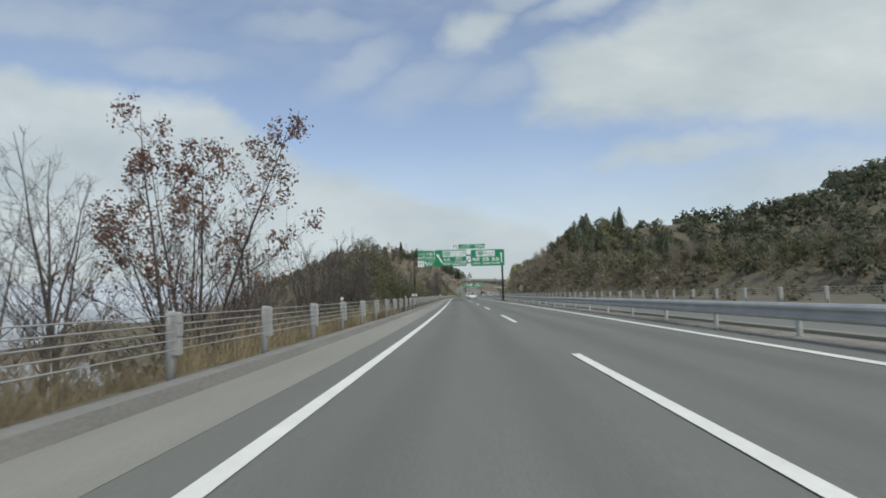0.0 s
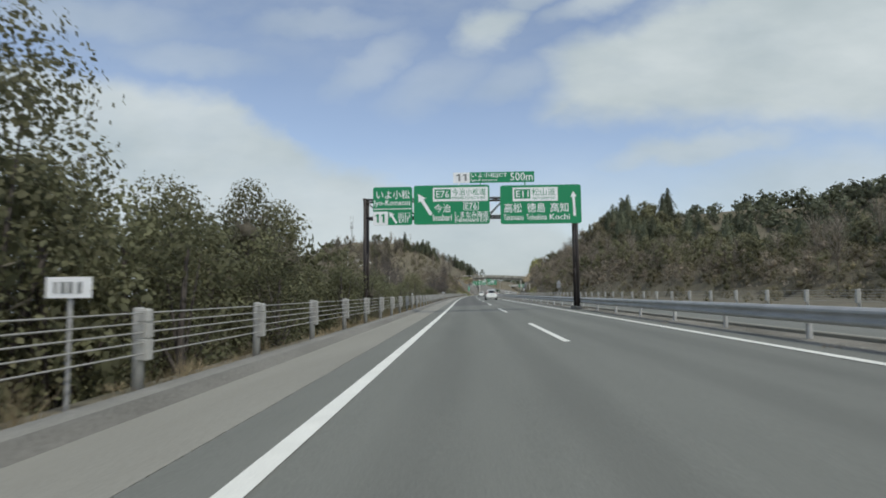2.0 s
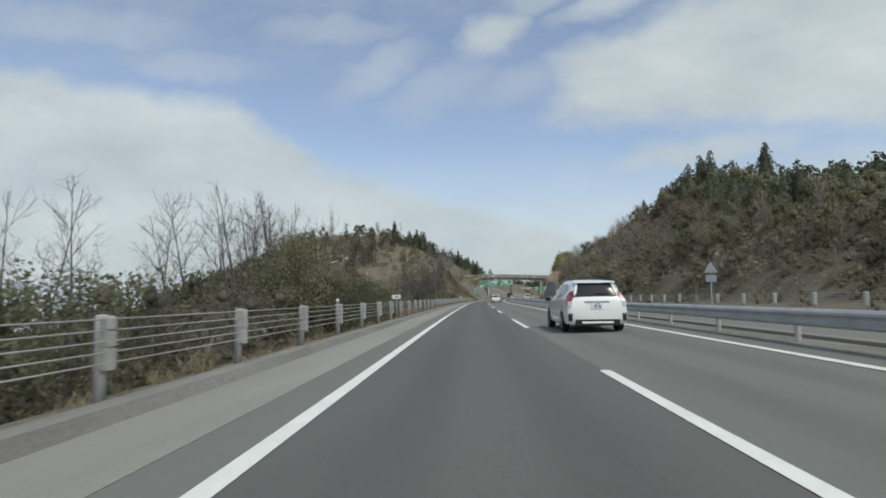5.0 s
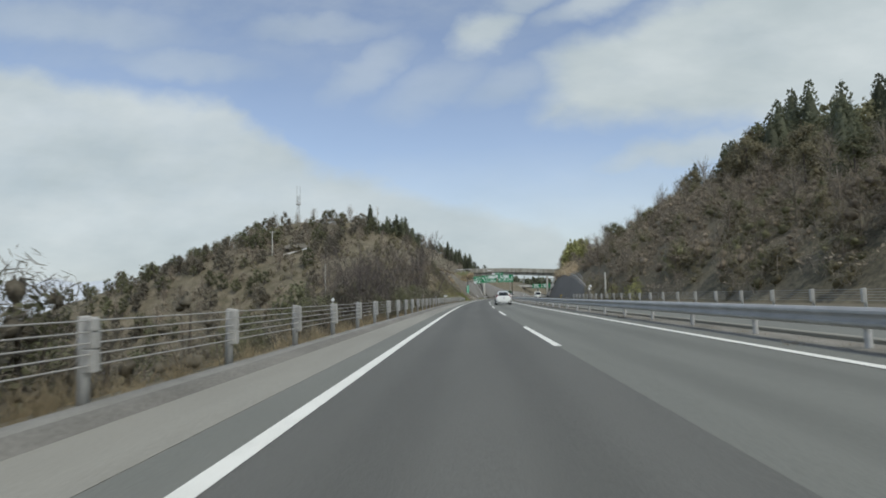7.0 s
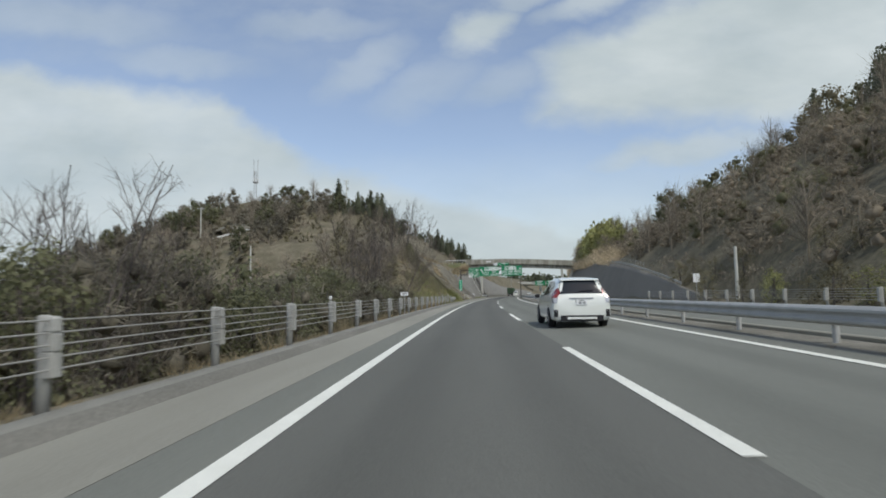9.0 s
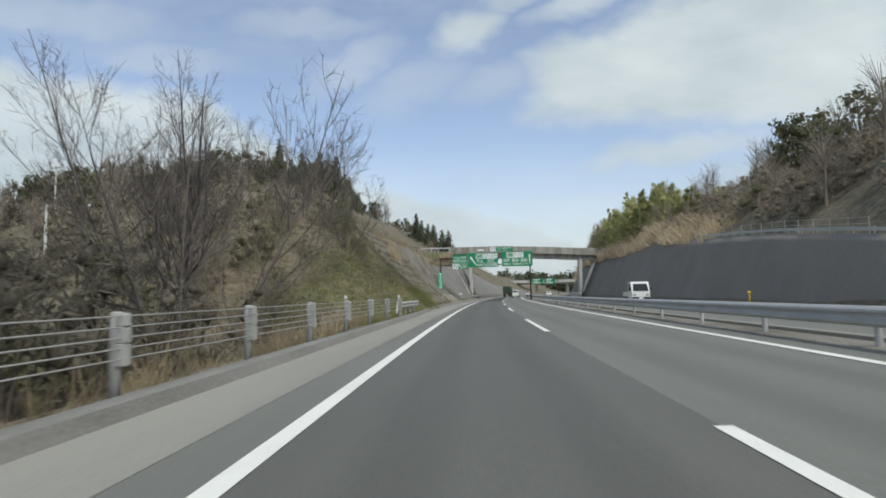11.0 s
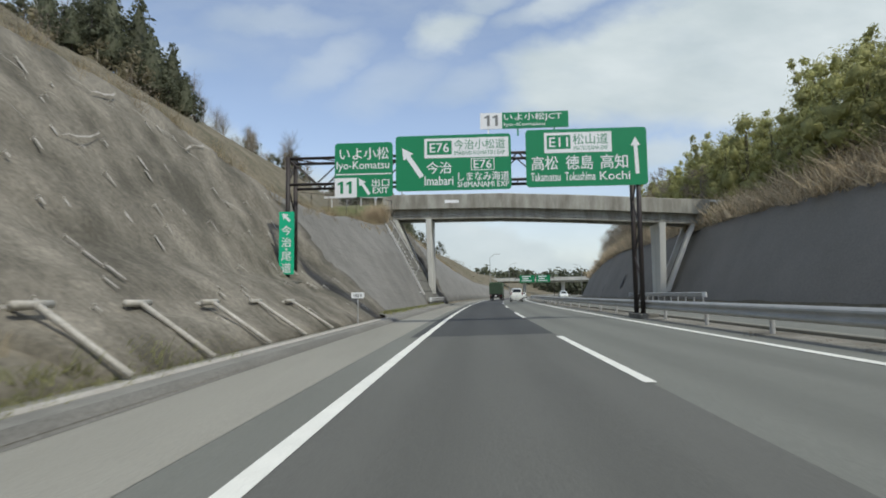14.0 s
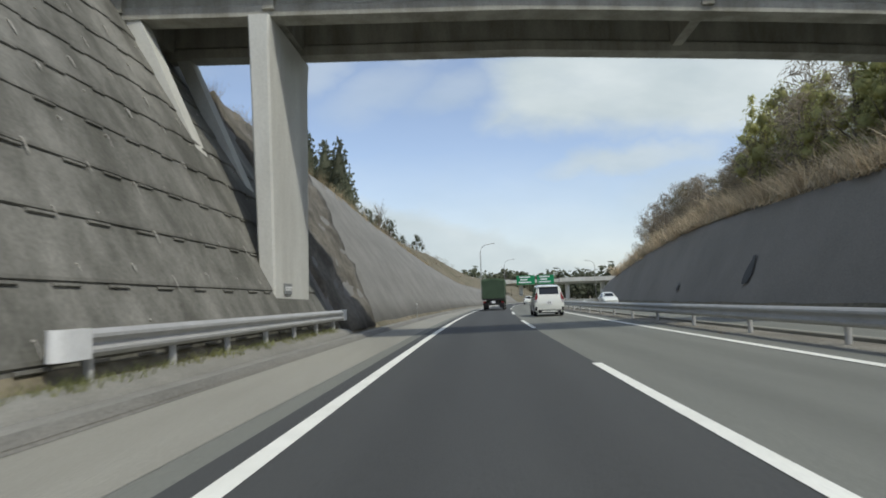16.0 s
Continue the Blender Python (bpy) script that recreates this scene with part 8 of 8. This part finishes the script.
WAGON_GLASS = [([-1.72, -1.5, -1.1, -0.75], [(6.55, 6.62), (6.15, 6.85), (6.1, 6.93), (6.1, 6.93)]), ([-0.70, -0.3, 0.05], [(6.1, 6.93), (6.1, 6.94), (6.1, 6.94)]), ([0.10, 0.4, 0.75, 1.15], [(6.1, 6.94), (6.1, 6.94), (6.1, 6.9), (6.1, 6.3)])]
wagon = car("station_wagon", "white station wagon with dark windows in the fast lane", spot(141.6, 3.72, road_z(3.72), 0.5), WAGON, WAGON_GLASS,
            {"glass": (-1.93, -2.195), "screen": (0.52, 1.36), "lamp": (-2.235, 0.80, 1.12, 0.852), "mirror": (0.98, 0.98), "handles": (-0.95, 0.0), "plate": 0.70, "plate_in": -0.012, "spoiler": (1.515, -1.90), "wiper": 1.12}, (-1.40, 1.38))
ahead = tagged(copy_thing(wagon, spot(239.2, 3.46, road_z(3.46), 0.5)), "white station wagon driving ahead in the fast lane")

MINI = [(-2.30, 0.40, 0.85, 0.95, 0.72, 0.72, 0.66), (-2.26, 0.28, 0.98, 1.10, 0.82, 0.82, 0.72), (-2.2, 0.24, 1.05, 1.30, 0.84, 0.835, 0.70), (-2.02, 0.23, 1.05, 1.76, 0.845, 0.84, 0.66), (-1.2, 0.23, 1.04, 1.84, 0.847, 0.845, 0.66), (0.3, 0.23, 1.03, 1.85, 0.847, 0.845, 0.66),
        (1.0, 0.23, 1.02, 1.70, 0.847, 0.845, 0.62), (1.65, 0.23, 1.0, 1.12, 0.845, 0.83, 0.68), (2.15, 0.24, 0.86, 0.95, 0.82, 0.77, 0.6), (2.30, 0.34, 0.6, 0.7, 0.66, 0.64, 0.5)]
MINI_GLASS = [([-1.9, -1.4, -0.9], [(6.15, 6.9), (6.1, 6.93), (6.1, 6.93)]), ([-0.85, -0.2, 0.35], [(6.1, 6.93), (6.1, 6.94), (6.1, 6.94)]), ([0.42, 0.9, 1.4], [(6.1, 6.93), (6.1, 6.93), (6.1, 6.6)])]
car("minivan", "white minivan with dark windows in the fast lane", spot(417.5, 3.85, road_z(3.85)), MINI, MINI_GLASS,
    {"glass": (-2.05, -2.21), "screen": (1.05, 1.6), "lamp": (-2.24, 0.85, 1.30, 0.83), "mirror": (1.2, 1.1), "handles": (-0.9, 0.2), "plate": 0.72, "plate_in": -0.012, "spoiler": (1.78, -2.02), "wiper": 1.34}, (-1.35, 1.40))
SEDAN = [(-2.2, 0.42, 0.72, 0.80, 0.66, 0.68, 0.6), (-2.14, 0.26, 0.86, 0.93, 0.80, 0.79, 0.66), (-1.6, 0.22, 0.92, 1.02, 0.84, 0.82, 0.62), (-0.9, 0.21, 0.92, 1.40, 0.845, 0.83, 0.55), (0.0, 0.21, 0.9, 1.46, 0.845, 0.835, 0.56), (0.5, 0.21, 0.89, 1.36, 0.845, 0.83, 0.55), (1.2, 0.21, 0.87, 0.95, 0.84, 0.80, 0.62), (1.9, 0.24, 0.74, 0.80, 0.80, 0.74, 0.55), (2.2, 0.34, 0.52, 0.6, 0.6, 0.58, 0.45)]
SEDAN_GLASS = [([-1.05, -0.6, -0.1], [(6.3, 6.8), (6.1, 6.93), (6.1, 6.93)]), ([-0.05, 0.4, 0.95], [(6.1, 6.93), (6.1, 6.93), (6.1, 6.4)])]
SEDAN_REAR = {"glass": (-0.95, -1.55), "screen": (0.52, 1.15), "lamp": (-2.10, 0.66, 0.88, 0.80), "mirror": (0.75, 0.92), "handles": (-0.5, 0.3), "plate": 0.55, "plate_in": 0.0, "spoiler": (1.0, -1.6), "wiper": 1.1}
car("sedan", "white sedan driving far ahead", spot(486.0, 4.0, road_z(4.0)), SEDAN, SEDAN_GLASS, SEDAN_REAR, (-1.3, 1.3), 0.31, False)
car("sedan", "white sedan coming along the opposite carriageway", spot(447.0, 12.6, 0.14, 180), SEDAN, SEDAN_GLASS, SEDAN_REAR, (-1.3, 1.3), 0.31, False)


def truck(place):
    t = thing("truck", "green canvas-covered cargo truck in the slow lane", "truck", place)
    bed = Mesh()
    bed.box(-1.15, 0.0, 1.05, 1.15, 6.6, 1.25)
    part("bed", bed, M_BLACK, t)
    box = Mesh()
    sec = [(-1.16, 1.2), (-1.17, 3.05), (-1.12, 3.16), (1.12, 3.16), (1.17, 3.05), (1.16, 1.2)]
    box.loft([[(x, y, z) for x, z in sec] for y in (0.0, 2.2, 4.4, 6.5)], True, True)
    part("cargo_cover", box, M_CANVAS, t, "dark green canvas cover")
    cap = Mesh()
    sec = [(-1.19, 2.55), (-1.20, 3.08), (-1.10, 3.24), (-0.5, 3.30), (0.5, 3.30), (1.10, 3.24), (1.20, 3.08), (1.19, 2.55), (1.15, 3.0), (0.0, 3.2), (-1.15, 3.0)]
    cap.loft([[(x, y, z) for x, z in sec] for y in (-0.03, 3.3, 6.55)], True, True)
    part("top_sheet", cap, M_CANVAS_TOP, t, "lighter green sheet over the top")
    part("rear_bumper", Mesh().box(-1.1, -0.02, 0.55, 1.1, 0.12, 0.72, cut=0.02), M_BLACK, t)
    for side in (1, -1):
        part("rear_lamp", Mesh().box(side * 0.95 - 0.12, -0.05, 0.78, side * 0.95 + 0.12, 0.02, 0.92), M_RED_LAMP, t)
        part("mud_flap", Mesh().box(side * 0.85 - 0.25, 0.9, 0.25, side * 0.85 + 0.25, 0.93, 0.95), M_BLACK, t)
        for y in (1.5, 2.6, 7.3):
            wheel(t, side * 0.98, y, 0.46, side)
    part("number_plate", Mesh().box(-0.2, -0.04, 0.75, 0.2, -0.01, 0.95), M_SIGN_WHITE, t)
    cab = Mesh()
    cab.loft([[(x, y, z) for x, z in ((-1.1, 0.6), (1.1, 0.6), (1.1, 1.7), (0.98, 2.6), (-0.98, 2.6), (-1.1, 1.7))] for y in (6.8, 8.5)], True, True)
    part("cab", cab, M_CANVAS, t)
    frame_bar = Mesh().box(-0.45, 0.3, 0.75, 0.45, 8.2, 1.05)
    part("chassis", frame_bar, M_BLACK, t)
    return t


truck(spot(442.0, 0.25, road_z(0.25), -1.0))


def small_truck(place):
    """A cab-over small truck with a low drop-side bed; its front looks along +y."""
    t = thing("small_truck", "small white cab-over truck with an open bed", "truck", place)
    cab = Mesh()
    side = [(0.35, 0.32), (1.62, 0.32), (1.68, 0.55), (1.66, 0.98), (1.38, 1.66), (1.26, 1.78), (0.42, 1.80), (0.35, 1.72)]
    cab.loft([[(x, y * f + (1 - f) * 1.0, z) for y, z in side] for x, f in ((-0.72, 0.96), (-0.66, 1.0), (0.66, 1.0), (0.72, 0.96))], True, True)
    body = part("cab", cab, M_CAR_WHITE, t, "white steel cab")
    screen = Mesh().loft([[(-0.62, 1.672, 1.02), (0.62, 1.672, 1.02)], [(-0.54, 1.412, 1.62), (0.54, 1.412, 1.62)]], False)
    part("windscreen", screen, M_CAR_GLASS, body)
    for k in (1, -1):
        w = [(0.55, 1.05), (1.45, 1.05), (1.28, 1.62), (0.6, 1.62)]
        part("side_window", Mesh().loft([[(k * x, y, z) for y, z in w] for x in (0.70, 0.728)], True, True), M_CAR_GLASS, body)
        part("headlamp", Mesh().box(k * 0.52 - 0.12, 1.62, 0.62, k * 0.52 + 0.12, 1.69, 0.80, cut=0.02), M_CLEAR_LAMP, body)
        part("mirror", Mesh().box(k * 0.83 - 0.06, 1.40, 1.05, k * 0.83 + 0.06, 1.46, 1.28, cut=0.015), M_BLACK, body)
        part("side_board", Mesh().box(k * 0.69 - 0.02, -1.65, 0.66, k * 0.69 + 0.02, 0.28, 0.94), M_CAR_WHITE, t)
        for y in (1.0, -0.9):
            wheel(t, k * 0.62, y, 0.26, k)
    part("bumper", Mesh().box(-0.70, 1.60, 0.34, 0.70, 1.74, 0.54, cut=0.03), M_BLACK, body)
    part("number_plate", Mesh().box(-0.165, 1.735, 0.38, 0.165, 1.75, 0.52), M_SIGN_WHITE, body, "plate with unreadable figures")
    part("bed", Mesh().box(-0.70, -1.68, 0.58, 0.70, 0.30, 0.67), M_CAR_WHITE, t)
    part("tail_board", Mesh().box(-0.70, -1.70, 0.66, 0.70, -1.66, 0.94), M_CAR_WHITE, t)
    part("chassis", Mesh().box(-0.35, -1.5, 0.36, 0.35, 1.5, 0.58), M_BLACK, t)
    return t


small_truck(spot(316.5, 12.9, 0.14, 180))

# ---- masts, poles and lamps ----
def radio_mast(s, u, top):
    z = float(land_left(s, u))
    t = thing("radio_mast", "grey steel radio mast with antennas on the hilltop", "mast", spot(s, u, z - 0.5))
    h = top - z + 0.5
    tower = Mesh()
    corners = [(math.cos(a), math.sin(a)) for a in (radians(90), radians(210), radians(330))]
    for x, y in corners:
        tower.tube([(x * 0.9, y * 0.9, 0), (x * 0.45, y * 0.45, h * 0.82)], 0.09, 6)
    n = 8
    for k in range(n):
        a, b = h * 0.82 * k / n, h * 0.82 * (k + 1) / n
        ra, rb = 0.9 - 0.45 * k / n, 0.9 - 0.45 * (k + 1) / n
        for i in range(3):
            (x0, y0), (x1, y1) = corners[i], corners[(i + 1) % 3]
            tower.tube([(x0 * ra, y0 * ra, a), (x1 * rb, y1 * rb, b)], 0.04, 4)
    part("tower", tower, M_STEEL, t)
    for x in (-0.8, 0.85):
        part("antenna", Mesh().tube([(x, 0, h * 0.70), (x, 0, h)], 0.11, 8), M_STEEL, t)
    for k in range(5):
        a = 2 * math.pi * k / 5
        part("panel", Mesh().box(-0.18, -0.08, 0, 0.18, 0.08, 1.7, m=pose(math.cos(a) * 1.0, math.sin(a) * 1.0, h * 0.62, 0, 0, math.degrees(a) + 90)), M_WHITE_PAINT, t)
    part("platform", Mesh().tube([(0, 0, h * 0.62), (0, 0, h * 0.64)], 1.1, 12), M_STEEL, t)


radio_mast(426.0, -95.3, 54.5)


def utility_pole(s, u, top, arms, label, low=None):
    z = float(land(s, u)) if low is None else low
    t = thing("utility_pole", label, "pole", spot(s, u, z, 20))
    h = top - z
    part("pole", Mesh().tube([(0, 0, -0.8), (0, 0, h)], [0.17, 0.11], 10), M_PIER, t)
    for k in range(arms):
        zz = h - 0.35 - 0.9 * k
        arm = part("cross_arm", Mesh().box(-0.9, -0.05, zz, 0.9, 0.05, zz + 0.1), M_STEEL, t)
        for x in (-0.8, -0.3, 0.35, 0.8):
            part("insulator", Mesh().tube([(x, 0, zz + 0.1), (x, 0, zz + 0.3)], 0.06, 6), M_WHITE_PAINT, arm)
    if arms > 1:
        part("transformer", Mesh().tube([(0.35, 0, h - 3.2), (0.35, 0, h - 2.3)], 0.24, 12), M_STEEL, t)


utility_pole(357.0, -73.4, 24.3, 1, "pale concrete utility pole on the hillside")
utility_pole(390.5, -46.0, 36.9, 2, "concrete utility pole with cross arms beside the cedars")
utility_pole(318.0, -41.5, 10.4, 0, "pale concrete pole on the lower hillside")
utility_pole(267.3, 20.9, 4.6, 0, "short pale concrete pole beyond the oncoming lanes", 0.1)


def street_lamp(s, u, top, side):
    t = thing("street_lamp", "tall grey street lamp with a curved arm", "street lamp", spot(s, u, 0.2), "street lamps")
    path = [(0, 0, 0), (0, 0, top - 1.6), (side * 0.25, 0, top - 0.7), (side * 1.0, 0, top - 0.2), (side * 2.3, 0, top)]
    part("pole", Mesh().tube(path, [0.11, 0.08, 0.07, 0.06, 0.05], 10), M_STEEL, t, "", True)
    part("lamp_head", Mesh().box(side * 2.55 - 0.35, -0.13, top - 0.06, side * 2.55 + 0.35, 0.13, top + 0.09, cut=0.04), M_STEEL, t)


street_lamp(497.0, -5.6, 12.0, 1)
street_lamp(540.0, -5.6, 11.6, 1)
street_lamp(560.0, 18.3, 11.6, -1)


# ---- white rails and a retaining slab on the hill ----
def hill_rail(s0, u0, s1, u1):
    t = thing("guardrail", "short white guardrail of a lane on the hillside", "guardrail")
    a, b = at(s0, u0, float(land_left(s0, u0)) + 0.9), at(s1, u1, float(land_left(s1, u1)) + 0.9)
    part("beam", Mesh().bar(a, b, 0.08, 0.4), M_WHITE_PAINT, t)
    for k in range(5):
        p = a.lerp(b, k / 4)
        part("post", Mesh().tube([p + Vector((0, 0.06, -1.4)), p + Vector((0, 0.06, 0.1))], 0.06, 6), M_WHITE_PAINT, t)


hill_rail(352, -67.5, 358, -61.0)
hill_rail(292, -36.5, 294, -33.0)
slab = Mesh()
rows = []
for k in range(5):
    u = -74 + 3.0 * k
    rows.append([at(358 + d, u, float(land_left(358 + d, u)) + 0.9 + 0.15 * k * (4 - k)) for d in (0, 3.0, 6.5)])
setting("retaining_slope", slab.loft(rows, False), M_SHOTCRETE, "grey concrete retaining slope on the hill", "slope")


# ---- the far overpass ----
over = thing("overpass", "distant concrete overpass with green sign boards", "bridge")
deck = Mesh()
deck.loft([[at(s, u, z) for s, z in ((605.0, 7.0), (605.0, 8.5), (613.0, 8.5), (613.0, 7.0), (609.0, 6.2))] for u in np.linspace(-34, 60, 12)], True, True)
part("deck", deck, M_PIER, over)
for u in (-11.0, 6.7, 19.5, 40.0):
    part("pier", Mesh().tube([at(609, u, -0.5), at(609, u, 6.6)], 0.8, 12), M_PIER, over)
for u0, u1 in ((-7.0, -1.0), (-0.3, 5.2)):
    b = part("sign_board", Mesh().loft([[at(s, u, z) for u, z in ((u0, 5.7), (u1, 5.7), (u1, 8.6), (u0, 8.6))] for s in (575.0, 574.9)], True, True), M_SIGN_GREEN, over, "green direction board")
    rows = Mesh()
    for k, (f, g) in enumerate(((0.12, 0.8), (0.2, 0.6), (0.15, 0.75))):
        z = 6.2 + 0.85 * k
        rows.loft([[at(s, u0 + (u1 - u0) * q, z + h) for q, h in ((f, 0), (g, 0), (g, 0.4), (f, 0.4))] for s in (574.88, 574.84)], True, True)
    part("writing", rows, M_SIGN_WHITE, b)
part("sign_frame", Mesh().tube([at(575.6, -9.0, -0.3), at(575.6, -9.0, 7.4), at(575.6, 6.7, 7.4), at(575.6, 6.7, -0.3)], 0.16, 8), M_DARK_STEEL, over)

# ---- blockwork on the slope before the bridge ----
def block(s, run, w, h, lift):
    """One masonry block laid askew: its face and four sides."""
    m = Mesh()
    c, d = math.cos(radians(45)), math.sin(radians(45))
    corners = [(-w, -h), (w, -h), (w, h), (-w, h)]
    def corner(x, y, o):
        return slope_at(s + (x * c - y * d), max(0.02, run + (x * d + y * c)), o)
    top = [corner(x * 0.99, y * 0.986, lift) for x, y in corners]
    low = [corner(x, y, 0.03) for x, y in corners]
    m.add(low + top, [(4, 5, 6, 7), (0, 1, 5, 4), (1, 2, 6, 5), (2, 3, 7, 6), (3, 0, 4, 7)])
    return m


def blockwork():
    wall = bpy.data.objects["slope_masonry_bed"]
    rng = random.Random(21)
    w, h = 0.29, 0.19
    places = []
    c, d = math.cos(radians(45)), math.sin(radians(45))
    for i in range(-70, 70):
        for j in range(-90, 90):
            x = (i + (0.5 if j % 2 else 0.0)) * (2 * w + 0.006)
            y = j * (2 * h + 0.006)
            s, run = 377.0 + x * c - y * d, 4.5 + x * d + y * c
            if not 363.0 < s < 387.5 or run < -0.35:
                continue
            total = sum(slope_length(s))
            f = run / total
            left = 364.8 - 2.5 * (f - 0.5)
            if run > total - 0.3 or s < left + 0.4 or s > 386.2 - 8 * 0.06 * (f - 0.5):
                continue
            places.append((s, run))
    places.sort(key=lambda p: p[1] + 0.10 * abs(p[0] - 381))
    for s, run in places[:300]:
        part("block", block(s, run, w, h, 0.0835 + rng.uniform(-0.002, 0.002)), M_BLOCK, wall)
    rest = Mesh()
    for s, run in places[300:]:
        b = block(s, run, w, h, 0.0835 + rng.uniform(-0.002, 0.002))
        rest.add(b.v, b.f)
    open_joints = Mesh()
    for s, run in rng.sample(places, 190):
        low, w2 = rng.uniform(0.10, 0.34), rng.uniform(0.008, 0.02)
        skew = rng.uniform(0.02, 0.10)
        ring = [slope_at(s - w2, run, 0.0885), slope_at(s + w2, run, 0.0885), slope_at(s + w2 * 0.4 - skew, max(0.03, run - low), 0.0885), slope_at(s - w2 * 0.6 - skew, max(0.03, run - low), 0.0885)]
        open_joints.add(ring, [(0, 1, 2, 3)])
    tagged(part("open_joint", open_joints, M_ASPHALT_NEW, wall, "dark open joints between blocks"), kind="stuff")
    tagged(part("blockwork", rest, M_BLOCK_STUFF, wall, "grey masonry blocks laid askew"), kind="stuff")


blockwork()
